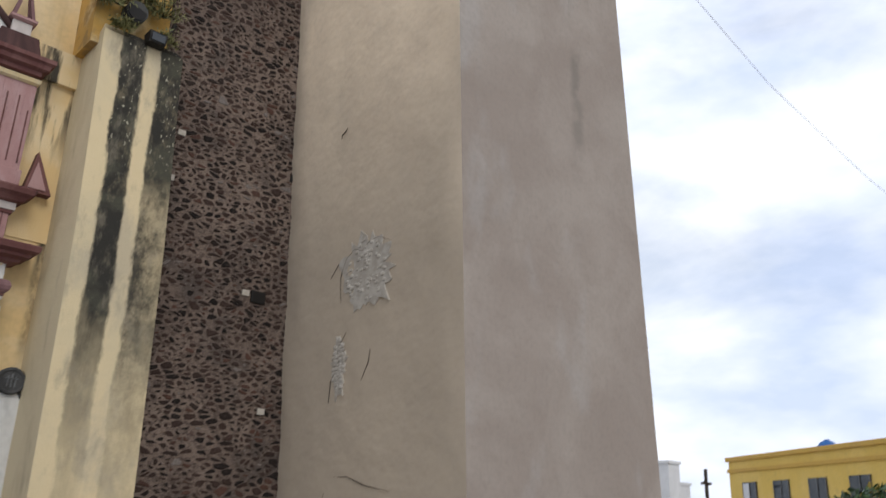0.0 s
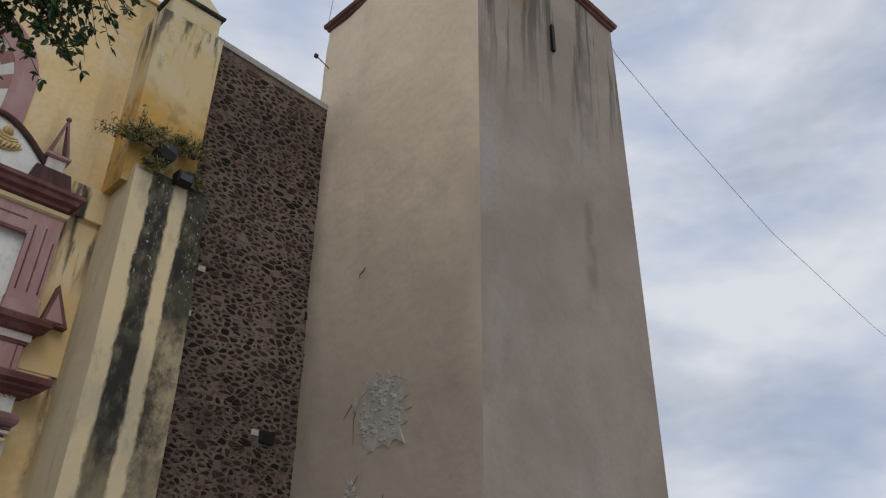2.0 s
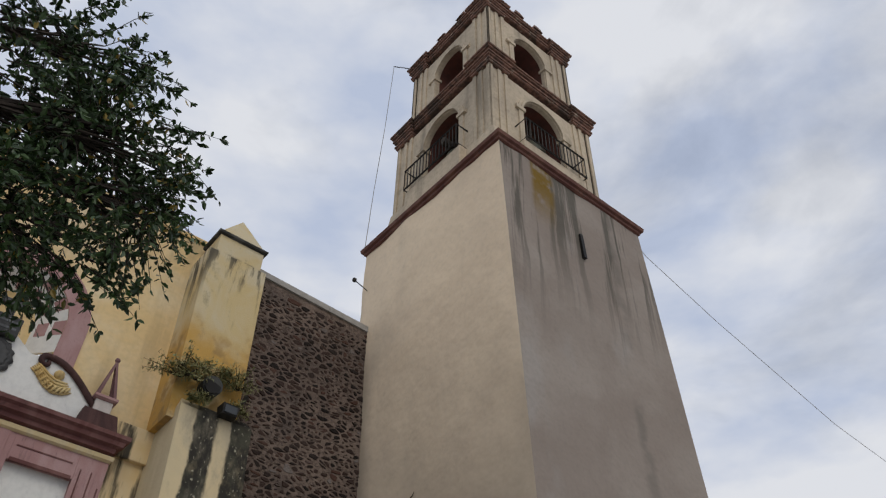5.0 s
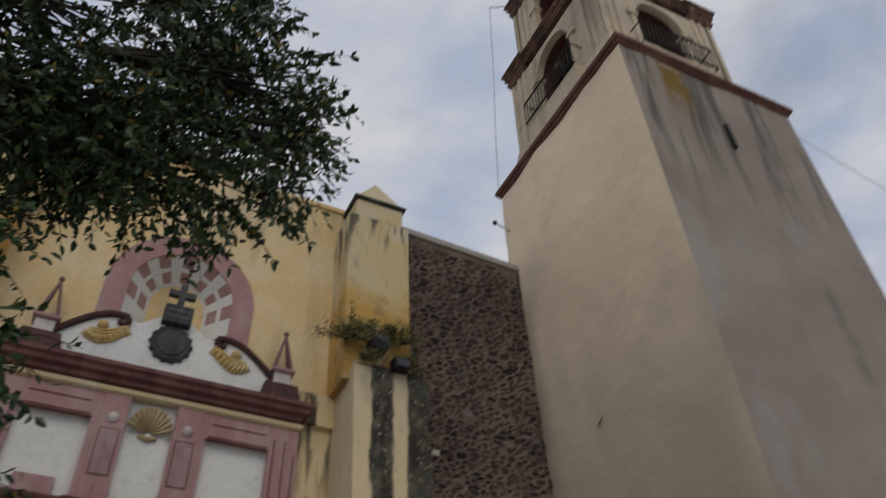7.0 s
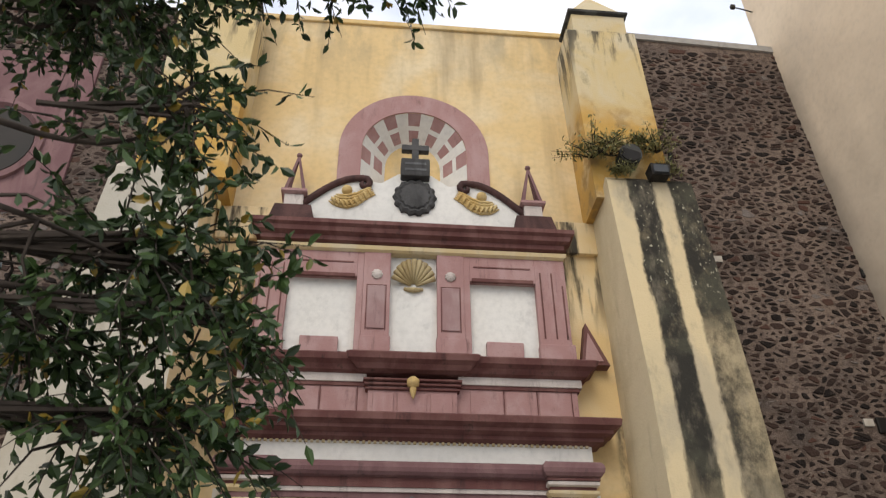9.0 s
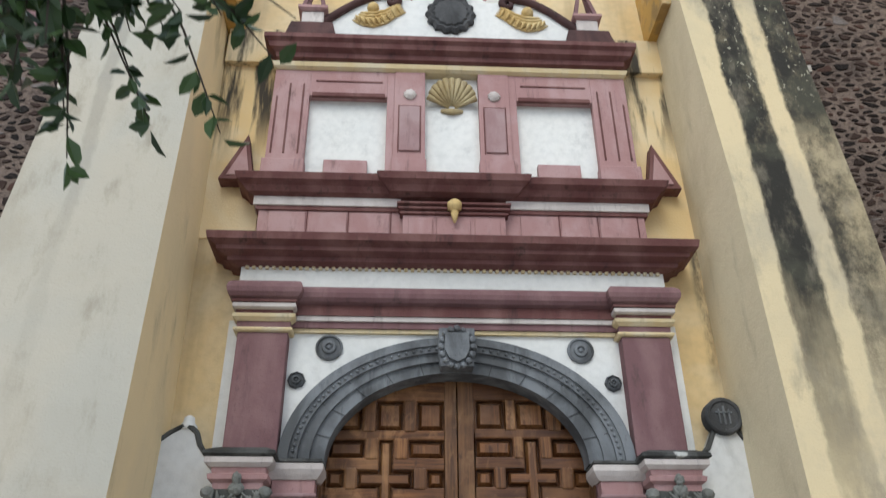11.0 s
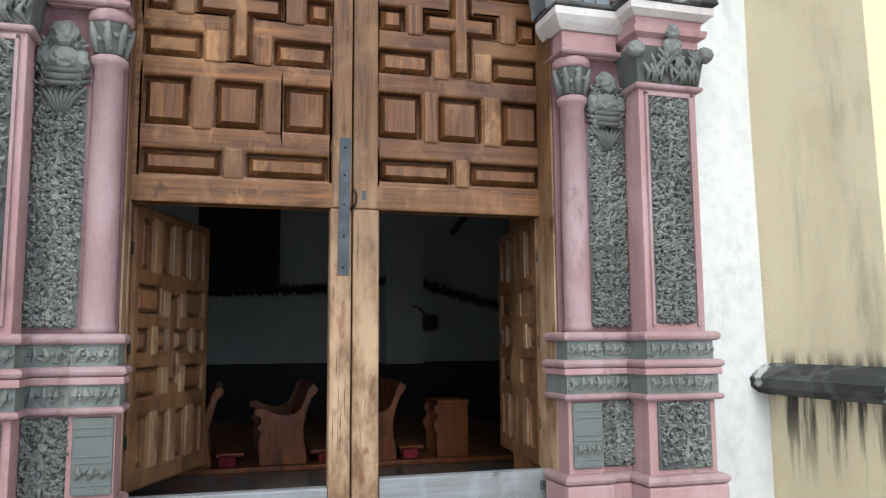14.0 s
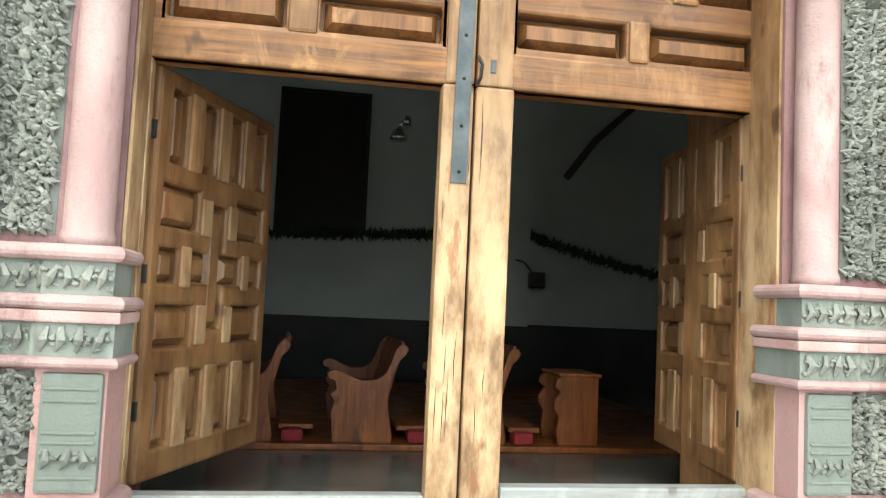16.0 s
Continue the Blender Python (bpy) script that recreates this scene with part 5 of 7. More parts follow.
        pp("capital_leaf", tube(bmesh.new(), [(x, PY - 0.03 - dz * 0.2, 3.82 + dz), (x + rng.uniform(-0.05, 0.05), PY - 0.07 - dz * 0.2, 3.88 + dz), (x + rng.uniform(-0.05, 0.05), PY - 0.08 - dz * 0.2, 3.95 + dz)], [0.010, rng.uniform(0.013, 0.024), 0.008], 5), M_carved, smooth=True)
    lump("capital_bust", (x0 + x1) / 2, PY - 0.11, 4.20, 0.05, 0.045, 0.068)
    lump("capital_bust", (x0 + x1) / 2, PY - 0.09, 4.09, 0.085, 0.05, 0.075, 0.014)
    for x in (x0 - 0.035, x1 + 0.035):
        bm = bmesh.new()
        bmesh.ops.create_icosphere(bm, subdivisions=2, radius=0.08, matrix=Matrix.Translation((x, PY - 0.06, 4.06)) @ Matrix.Diagonal((1, 0.8, 0.85, 1)))
        for v in bm.verts:
            v.co += v.normal * 0.012 * noise.noise(v.co * 40)
        pp("capital_volute", bm, M_carved)
    pp("pilaster_entablature", moulding([(0.0, 4.09), (0.0, 4.17), (0.05, 4.20), (0.06, 4.25), (0.02, 4.27), (0.03, 4.33)], x0, x1, PY - 0.03, 0.0), M_pink)
    pp("pilaster_impost", moulding([(0.05, 4.33), (0.10, 4.37), (0.10, 4.43), (0.05, 4.44)], x0, x1, PY - 0.03, 0.0), M_whitemould, "white impost moulding")
    pp("impost_weathering", moulding([(0.10, 4.44), (0.13, 4.46), (0.12, 4.50), (0.0, 4.56)], x0, x1, PY - 0.03, 0.0), M_blackledge)
    x0, x1 = mirrored(1.62, 2.10, s)
    pp("impost_neck", boxed(x0, x1, -0.30, 0.0, 4.05, 4.26, 0.01), M_pink)
    pp("impost_neck", moulding(torus_profile(4.06, 4.11, 0.0, 0.03), x0, x1, -0.32, 0.02), M_pinklight)
    pp("inner_impost", moulding([(0.02, 4.26), (0.06, 4.31), (0.09, 4.36), (0.09, 4.42), (0.05, 4.44)], x0, x1, -0.30, 0.02), M_whitemould, "white impost moulding")
    pp("impost_weathering", moulding([(0.06, 4.44), (0.08, 4.45), (0.07, 4.48), (0.0, 4.50)], x0, x1, -0.30, 0.02), M_blackledge)
    # pedestal mouldings run round three breaks
    breaks = ((CX - 0.145, CX + 0.14, CY - 0.11, "column"), (I0 - 0.02, I1 + 0.01, IY - 0.03, "panel"), (P0 - 0.03, P1 + 0.09, PY - 0.04, "pilaster"))
    for q, (x0, x1, yf, kind) in enumerate(breaks):
        a, b = mirrored(x0, x1, s)
        pp("pedestal_torus", moulding(torus_profile(1.79, 1.86, 0.01, 0.035), a, b, yf, 0.05), M_pinklight)
        pp("pedestal_band", boxed(a, b, yf, 0.05, 1.65, 1.79), M_green)
        band_relief(a + 0.01, b - 0.01, 1.66, 1.78, yf, seed + 5 + q)
        pp("pedestal_torus", moulding(torus_profile(1.585, 1.65, 0.02, 0.04), a, b, yf, 0.05), M_pinklight)
        pp("pedestal_fillet", boxed(a - 0.045, b + 0.045, yf - 0.045, 0.05, 1.535, 1.585, 0.01), M_pink)
        pp("pedestal_band", boxed(a - 0.02, b + 0.02, yf - 0.02, 0.05, 1.395, 1.535), M_green)
        band_relief(a, b, 1.40, 1.53, yf - 0.02, seed + 9 + q)
        pp("pedestal_torus", moulding(torus_profile(1.345, 1.395, 0.02, 0.03), a, b, yf, 0.05), M_pinklight)
        pp("pedestal_die", boxed(a, b, yf + 0.012, 0.05, 0.80, 1.345), M_pink)
        if kind == "column":
            pp("die_panel", boxed(a + 0.03, b - 0.01, yf - 0.015, yf + 0.05, 0.84, 1.33, 0.02), M_green, "weathered greenish stone panel")
            for zz in (0.90, 1.04, 1.08, 1.21, 1.26):
                pp("incised_rib", boxed(a + 0.045, b - 0.025, yf - 0.022, yf, zz, zz + 0.014, 0.005), M_green)
            band_relief(a + 0.04, b - 0.02, 0.93, 1.03, yf - 0.013, seed + 31)
        elif kind == "panel":
            carved_panel(a + 0.01, b - 0.01, 0.84, 1.33, yf, seed + 20, 0.12)
        else:
            carved_panel(a + 0.07, b - 0.05, 0.84, 1.33, yf, seed + 21, 0.14)
        pp("pedestal_foot", moulding(torus_profile(0.72, 0.80, 0.02, 0.045), a, b, yf, 0.05), M_pinklight)
        pp("pedestal_plinth", boxed(a - 0.05, b + 0.05, yf - 0.06, 0.05, 0.3, 0.72, 0.015), M_pink)

# ---------- white wing panels beside the portal ----------
for s in (-1, 1):
    wing = thing("wing_wall", "white limewashed wing panel with a scalloped dark coping" if s < 0 else "white limewashed wing panel topped by a round stone medallion", "wall panel", kind="structure")
    curve = [(2.62, 4.55), (2.86, 4.55), (2.98, 4.66), (3.08, 4.86), (3.14, 4.98), (3.30, 4.98), (3.36, 4.90), (3.46, 4.74), (3.60, 4.60)] if s > 0 else [(2.62, 4.52), (2.90, 4.55), (2.98, 4.66), (3.03, 4.80), (3.10, 4.86), (3.20, 4.88), (3.34, 4.80), (3.46, 4.70), (3.60, 4.62)]
    top = [(s * x, z) for x, z in curve]
    pts = [(s * 2.62, 0.3), (s * 3.62, 0.3), *top[::-1]]
    bm = slab_xz(bmesh.new(), pts if s > 0 else pts[::-1], -0.20, WALL_Y + 0.02)
    part("panel_face", bm, M_pale, wing)
    bm = tube(bmesh.new(), [(x, -0.19, z + 0.02) for x, z in top], [0.035] * len(top), 6)
    part("coping", bm, M_blackledge, wing)
    if s < 0:
        bm = turned(bmesh.new(), [(0.10, 0.0), (0.11, 0.05), (0.07, 0.10), (0.06, 0.16), (0.02, 0.19)], -3.16, -0.12, 4.86, 12)
        part("finial", bm, M_white, wing, smooth=True)
    else:
        bm = disc_front(bmesh.new(), 3.22, 5.06, -0.23, [(0.23, -0.12), (0.23, 0.03), (0.21, 0.05), (0.18, 0.05), (0.17, 0.03)], 28)
        part("medallion", bm, M_blackstone, wing, "dark round stone medallion")
        for a, b, c, d in ((-0.10, 0.10, 0.03, 0.05), (-0.012, 0.012, -0.11, 0.12), (-0.07, -0.05, -0.1, 0.08), (0.05, 0.07, -0.1, 0.08)):
            part("monogram_bar", boxed(3.22 + a, 3.22 + b, -0.275, -0.255, 5.06 + c, 5.06 + d), M_grey, wing)

# ---------- great door ----------
door = thing("door_1", "tall two-leaved panelled timber church door with open wickets", "door", kind="structure")


def lattice(xs, zs, holes, depth, thick):
    """A board whose front (y = 0) is sunk by depth inside the holes (x0, x1, z0, z1)."""
    for h in holes:
        xs, zs = xs + [h[0], h[1]], zs + [h[2], h[3]]
    xs, zs = sorted({round(x, 4) for x in xs}), sorted({round(z, 4) for z in zs})

    def sunk(i, j):
        if not (0 <= i < len(xs) - 1 and 0 <= j < len(zs) - 1):
            return None
        x, z = (xs[i] + xs[i + 1]) / 2, (zs[j] + zs[j + 1]) / 2
        return depth if any(h[0] < x < h[1] and h[2] < z < h[3] for h in holes) else 0.0

    bm = bmesh.new()

    def quad(*p):
        bm.faces.new([bm.verts.new(q) for q in p])

    for i in range(len(xs) - 1):
        for j in range(len(zs) - 1):
            x0, x1, z0, z1, d = xs[i], xs[i + 1], zs[j], zs[j + 1], sunk(i, j)
            quad((x0, d, z0), (x1, d, z0), (x1, d, z1), (x0, d, z1))
            quad((x1, thick, z0), (x0, thick, z0), (x0, thick, z1), (x1, thick, z1))
            for e, p, q in ((sunk(i + 1, j), (x1, z0), (x1, z1)), (sunk(i, j + 1), (x1, z1), (x0, z1)), (sunk(i - 1, j), (x0, z1), (x0, z0)), (sunk(i, j - 1), (x0, z0), (x1, z0))):
                far = thick if e is None else e
                if far > d:
                    quad((p[0], d, p[1]), (p[0], far, p[1]), (q[0], far, q[1]), (q[0], d, q[1]))
    bmesh.ops.remove_doubles(bm, verts=bm.verts, dist=1e-5)
    bmesh.ops.recalc_face_normals(bm, faces=bm.faces)
    es = [e for e in bm.edges if e.is_manifold and e.calc_face_angle(0) > 0.6 and min(v.co.y for v in e.verts) < 0.001]
    bmesh.ops.bevel(bm, geom=es, offset=0.020, segments=2, affect="EDGES", profile=0.5)
    return bm


def fielded(x0, x1, z0, z1, depth, g=0.012, rim=0.022, proud=0.012):
    """A fielded panel lying in its sunk frame."""
    bm = bmesh.new()
    a, b, c, d = x0 + g, x1 - g, z0 + g, z1 - g
    r = min(rim, (b - a) * 0.28, (d - c) * 0.28)
    low = [bm.verts.new((x, depth - 0.003, z)) for x, z in ((a, c), (b, c), (b, d), (a, d))]
    mid = [bm.verts.new((x, depth - 0.016, z)) for x, z in ((a, c), (b, c), (b, d), (a, d))]
    top = [bm.verts.new((x, proud, z)) for x, z in ((a + r, c + r), (b - r, c + r), (b - r, d - r), (a + r, d - r))]
    for i in range(4):
        j = (i + 1) % 4
        bm.faces.new((low[i], low[j], mid[j], mid[i]))
        bm.faces.new((mid[i], mid[j], top[j], top[i]))
    bm.faces.new(top)
    return bm


# panels of each upper leaf, from the meeting stile outwards; the cross is laid over its own two sunk bars
DOOR_Y = 0.18
LEAVES = {
    -1: dict(
        panels=[(0.16, 0.79, 3.04, 3.23), (0.965, 1.54, 3.04, 3.23), (0.157, 0.517, 3.41, 3.78), (0.67, 1.03, 3.41, 3.78), (1.20, 1.54, 3.41, 3.78),
                (0.156, 0.596, 3.935, 4.14), (1.12, 1.55, 3.935, 4.14), (0.142, 0.345, 4.295, 4.50), (1.336, 1.545, 4.295, 4.50),
                (0.141, 0.568, 4.65, 4.865), (1.105, 1.54, 4.65, 4.865), (0.139, 0.468, 4.99, 5.36), (0.642, 0.97, 4.99, 5.36), (1.15, 1.42, 4.99, 5.30)],
        cross=[(0.757, 0.930, 3.94, 4.865), (0.523, 1.176, 4.30, 4.49)],
        muntins=[(0.805, 0.95, 3.015, 3.255), (0.533, 0.655, 3.385, 3.805), (1.045, 1.185, 3.385, 3.805), (0.61, 0.742, 3.915, 4.16), (0.945, 1.105, 3.915, 4.16),
                 (0.36, 0.508, 4.27, 4.525), (1.19, 1.32, 4.27, 4.525), (0.583, 0.742, 4.63, 4.885), (0.945, 1.09, 4.63, 4.885), (0.483, 0.627, 4.965, 5.37), (0.985, 1.135, 4.965, 5.34)]),
    1: dict(
        panels=[(0.242, 0.853, 3.06, 3.245), (0.999, 1.618, 3.06, 3.245), (0.232, 0.589, 3.415, 3.79), (0.735, 1.099, 3.415, 3.79), (1.282, 1.63, 3.415, 3.79),
                (0.236, 0.675, 3.95, 4.158), (1.205, 1.63, 3.95, 4.158), (0.240, 0.457, 4.31, 4.517), (1.43, 1.63, 4.31, 4.517),
                (0.245, 0.70, 4.67, 4.895), (1.189, 1.63, 4.67, 4.895), (0.26, 0.61, 5.02, 5.38), (0.763, 1.132, 5.02, 5.38), (1.33, 1.50, 5.02, 5.26)],
        cross=[(0.840, 1.025, 3.963, 4.895), (0.616, 1.25, 4.32, 4.513)],
        muntins=[(0.868, 0.985, 3.035, 3.27), (0.605, 0.72, 3.39, 3.815), (1.115, 1.267, 3.39, 3.815), (0.69, 0.825, 3.93, 4.18), (1.04, 1.19, 3.93, 4.18),
                 (0.472, 0.601, 4.285, 4.54), (1.265, 1.415, 4.285, 4.54), (0.715, 0.825, 4.65, 4.915), (1.04, 1.174, 4.65, 4.915), (0.625, 0.748, 4.995, 5.39), (1.147, 1.315, 4.995, 5.34)]),
}
for s in (-1, 1):
    plan = LEAVES[s]
    panels = [(*mirrored(a, b, s), c, d) for a, b, c, d in plan["panels"]]
    cross = [(*mirrored(a, b, s), c, d) for a, b, c, d in plan["cross"]]
    x0, x1 = (-1.66, 0.018) if s < 0 else (0.028, 1.69)
    leaf = part("upper_leaf", lattice([x0, x1], [2.825, 5.76], panels + cross, 0.10, 0.15), M_rail, door, "brown timber upper leaf with cross panels")
    for h in panels:
        part("panel", fielded(*h, 0.10, 0.020, 0.036, 0.018), M_panel, leaf)
    for k, h in enumerate(cross):
        part("cross_bar", fielded(*h, 0.10, 0.018, 0.030, 0.004 + 0.004 * k), M_muntin if k == 0 else M_rail, leaf)
    for a, b, c, d in plan["muntins"]:
        a, b = mirrored(a, b, s)
        part("muntin", boxed(a, b, -0.018, 0.099, c, d, 0.020), M_muntin, leaf)
    part("lintel_rail", boxed(x0 + 0.01, x1 - 0.02, -0.012, 0.085, 2.825, 3.02, 0.014), M_rail, door)
    if s < 0:
        part("stile", boxed(-1.66, -1.585, 0.0, 0.09, 0.50, 2.825, 0.01), M_post, door)
        part("meeting_post", boxed(-0.148, 0.018, -0.02, 0.09, 0.48, 2.825, 0.018), M_post, door, "worn bleached meeting post")
        part("meeting_stile", boxed(-0.135, 0.018, -0.020, 0.06, 2.83, 5.72, 0.014), M_post, door)
        part("threshold_board", boxed(-1.62, -0.15, -0.03, 0.08, 0.50, 0.726, 0.016), M_sill, door, "bleached grey threshold board")
    else:
        part("stile", boxed(1.60, 1.685, 0.0, 0.09, 0.50, 2.825, 0.01), M_post, door)
        part("meeting_post", boxed(0.030, 0.236, -0.02, 0.09, 0.48, 2.825, 0.018), M_post, door, "worn bleached meeting post")
        part("meeting_stile", boxed(0.030, 0.225, -0.020, 0.06, 2.83, 5.72, 0.014), M_post, door)
        part("threshold_board", boxed(0.238, 1.64, -0.03, 0.08, 0.50, 0.772, 0.016), M_sill, door, "bleached grey threshold board")
bm = boxed(-0.043, 0.043, -0.008, 0.0, 0.0, 1.08, 0.004)
strap = part("iron_strap", bm, M_strap, door, "long grey iron strap")
strap.location = (-0.047, -0.022, 2.305)
strap.rotation_euler = (0, radians(0.6), 0)
for z in (0.06, 0.3, 0.55, 0.78, 1.0):
    bm = bmesh.new()
    bmesh.ops.create_icosphere(bm, subdivisions=1, radius=0.011, matrix=Matrix.Translation((0, -0.008, z)))
    part("bolt", bm, M_rail_iron, strap)
part("hasp", tube(bmesh.new(), [(0.03, -0.03, 2.98), (0.048, -0.055, 2.93), (0.042, -0.055, 2.86), (0.025, -0.03, 2.82)], [0.009] * 4, 6), M_rail_iron, door)
part("hasp_plate", boxed(0.10, 0.13, -0.026, -0.018, 2.90, 2.97, 0.003), M_strap, door)
for a, b, z in ((-1.56, -1.46, 0.56), (1.54, 1.63, 0.62)):
    part("corner_bracket", boxed(a, b, -0.05, -0.02, z, z + 0.07, 0.008), M_iron, door)
# long drying checks in the meeting posts
rng = random.Random(77)
for k in range(14):
    x = rng.choice((rng.uniform(-0.13, 0.0), rng.uniform(0.05, 0.21)))
    z, h = rng.uniform(0.9, 2.6), rng.uniform(0.08, 0.35)
    part("timber_check", tube(bmesh.new(), [(x, -0.0195, z), (x + rng.uniform(-0.006, 0.006), -0.0205, z + h / 2), (x + rng.uniform(-0.008, 0.008), -0.0195, z + h)], [0.0008, 0.0028, 0.0008], 4), M_canvas_void, door)
door.location = (0, DOOR_Y, 0)

# wickets, standing open inwards
WICKET = [
    (0.13, 0.28, 1.56, 1.93), (0.43, 0.58, 1.56, 1.93), (0.73, 0.88, 1.56, 1.93), (1.04, 1.19, 1.56, 1.93),
    (0.09, 0.44, 1.24, 1.45), (0.86, 1.21, 1.24, 1.45),
    (0.09, 0.26, 0.96, 1.13), (1.04, 1.21, 0.96, 1.13), (0.38, 0.575, 0.97, 1.13), (0.745, 0.94, 0.97, 1.13), (0.575, 0.745, 0.72, 1.40),
    (0.09, 0.44, 0.64, 0.85), (0.86, 1.21, 0.64, 0.85),
    (0.13, 0.28, 0.15, 0.51), (0.43, 0.58, 0.15, 0.51), (0.73, 0.88, 0.15, 0.51), (1.04, 1.19, 0.15, 0.51),
]


def wicket(label, m):
    w = thing("wicket_door", label, "door", "wicket doors")
    leaf = part("wicket_leaf", lattice([0.0, 1.31], [0.0, 2.02], WICKET, 0.07, 0.11), M_wicket, w)
    for h in WICKET:
        part("panel", fielded(*h, 0.07, 0.014, 0.028, 0.022), M_wicket, leaf)
    for a, b, c, d in ((0.295, 0.415, 1.54, 1.95), (0.595, 0.715, 1.54, 1.95), (0.895, 1.025, 1.54, 1.95), (0.46, 0.56, 1.22, 1.42), (0.76, 0.85, 1.22, 1.42), (0.28, 0.37, 0.94, 1.15), (0.95, 1.03, 0.94, 1.15), (0.46, 0.56, 0.64, 0.85), (0.76, 0.85, 0.64, 0.85), (0.295, 0.415, 0.13, 0.53), (0.595, 0.715, 0.13, 0.53), (0.895, 1.025, 0.13, 0.53)):
        part("muntin", boxed(a, b, -0.014, 0.05, c, d, 0.012), M_wicketpale, leaf)
    for z in (0.3, 0.95, 1.65):
        part("hinge", boxed(-0.012, 0.012, 0.01, 0.05, z, z + 0.09, 0.003), M_rail_iron, w)
    w.matrix_world = m
    return w


wicket("brown panelled wicket door standing open inwards", pose(-1.555, 0.28, 0.735, 0, 0, 67.5) @ Matrix.Diagonal((1.035, 1, 1.035, 1)))
wicket("brown panelled wicket door swung far open inwards", pose(1.585, 0.26, 0.775, 0, 0, -96.5) @ Matrix.Diagonal((-1.03, 1, 1.015, 1)))

# ---------- nave interior ----------
FL = 0.45
# dark boards added over the plaster reveal to stand for its shade
for s in (-1, 1):
    a, b = mirrored(1.645, 1.66, s)
    part("jamb_lining", boxed(a, b, 0.13, 0.82, 0.5, 3.6, 0.003), M_wicket, door, "dark board standing for the shaded reveal")
for s in (-1, 1):
    a, b = mirrored(1.592, 1.609, s)
    part("door_frame", boxed(a, b, -0.28, -0.002, 0.5, 4.45, 0.004), M_post, door, "worn timber door frame in the reveal")
# top board added with them, closing the darkened reveal
part("reveal_boards", boxed(-1.645, 1.645, 0.15, 0.82, 3.6, 3.64, 0.003), M_wicket, door)
tagged(part("floor", boxed(-9, 9, 0.1, 9.4, 0.32, FL), M_floor), "dark polished nave floor", "floor", kind="structure")
tagged(part("step", boxed(-2.9, 2.9, -1.3, 0.1, 0.28, 0.5, 0.02), M_ground), "worn stone door step", "step", kind="structure")
back = thing("wall_nave", "dim white nave wall with a dark dado", "wall", kind="structure")
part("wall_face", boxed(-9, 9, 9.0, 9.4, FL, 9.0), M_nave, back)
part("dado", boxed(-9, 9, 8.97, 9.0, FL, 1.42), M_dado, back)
bm = arch_ring(bmesh.new(), 4.2, 5.2, 4.9, 6.0, 3.0, 8.4, 9.05, 24, 6.95)
box(bm, 2.05, 2.75, 8.4, 9.05, FL, 3.0)
part("nave_arch", bm, M_nave, back)
part("arch_dado", boxed(2.03, 2.77, 8.38, 9.06, FL, 1.40), M_dado, back)
# unseen side walls; their openings are added to let daylight into the nave
for x0, x1, nm in ((-9.4, -9.0, "wall_nave_west"), (9.0, 9.4, "wall_nave_east")):
    wobj = thing(nm, "dim white nave side wall, unseen, with an opening added to let in light", "wall", kind="structure")
    bm = bmesh.new()
    box(bm, x0, x1, 0.6, 4.0, 0.3, 9.0)
    box(bm, x0, x1, 5.6, 9.4, 0.3, 9.0)
    box(bm, x0, x1, 4.0, 5.6, 0.3, 5.2 if x0 < 0 else 7.0)
    box(bm, x0, x1, 4.0, 5.6, 7.6, 9.0)
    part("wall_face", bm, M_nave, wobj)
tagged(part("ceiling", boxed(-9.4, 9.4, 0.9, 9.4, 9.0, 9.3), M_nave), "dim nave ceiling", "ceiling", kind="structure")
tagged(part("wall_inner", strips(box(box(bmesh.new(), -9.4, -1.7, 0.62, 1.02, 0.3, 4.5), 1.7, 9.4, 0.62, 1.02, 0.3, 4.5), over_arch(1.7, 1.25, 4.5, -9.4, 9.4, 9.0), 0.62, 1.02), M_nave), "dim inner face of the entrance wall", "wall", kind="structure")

painting = thing("painting", "large old canvas and dark openings in a thin frame on the nave wall", "painting")
part("canvas", boxed(-1.25, 0.10, 8.93, 8.98, 2.80, 5.00), M_canvas_void, painting)
for x0, x1, z0, z1 in ((-1.30, -1.25, 2.75, 5.05), (0.10, 0.15, 2.75, 5.05), (-1.25, 0.10, 2.75, 2.80), (-1.25, 0.10, 5.00, 5.05)):
    part("frame", boxed(x0, x1, 8.90, 8.98, z0, z1, 0.01), M_rail_iron, painting)
gar = thing("garland", "dark evergreen garland draped along the nave wall", "garland")
rng = random.Random(8)
for (xa, za), (xb, zb), sag in (((-2.6, 2.72), (0.2, 2.74), 0.05), ((0.2, 2.74), (2.3, 2.98), 0.06), ((2.3, 3.02), (5.6, 2.22), 0.07)):
    bm = bmesh.new()
    L = math.hypot(xb - xa, zb - za)
    for k in range(int(L * 300)):
        t = rng.random()
        p = Vector((xa + (xb - xa) * t, 8.55, za + (zb - za) * t - sag * 4 * t * (1 - t)))
        d = Vector((rng.uniform(-1, 1), rng.uniform(-1, 1), rng.uniform(-1, 1))).normalized() * rng.uniform(0.06, 0.15)
        tube(bm, [p, p + d * 0.6, p + d], [0.010, 0.017, 0.003], 3)
    part("garland_strand", bm, M_garland, gar)
spk = thing("loudspeaker", "small black loudspeaker on a wall bracket", "loudspeaker")
part("cabinet", boxed(2.70, 2.92, 8.05, 8.30, 2.02, 2.26, 0.03), M_rail_iron, spk)
part("bracket", tube(bmesh.new(), [(2.80, 8.25, 2.2), (2.65, 8.35, 2.42), (2.5, 8.42, 2.46)], [0.015] * 3, 6), M_rail_iron, spk)
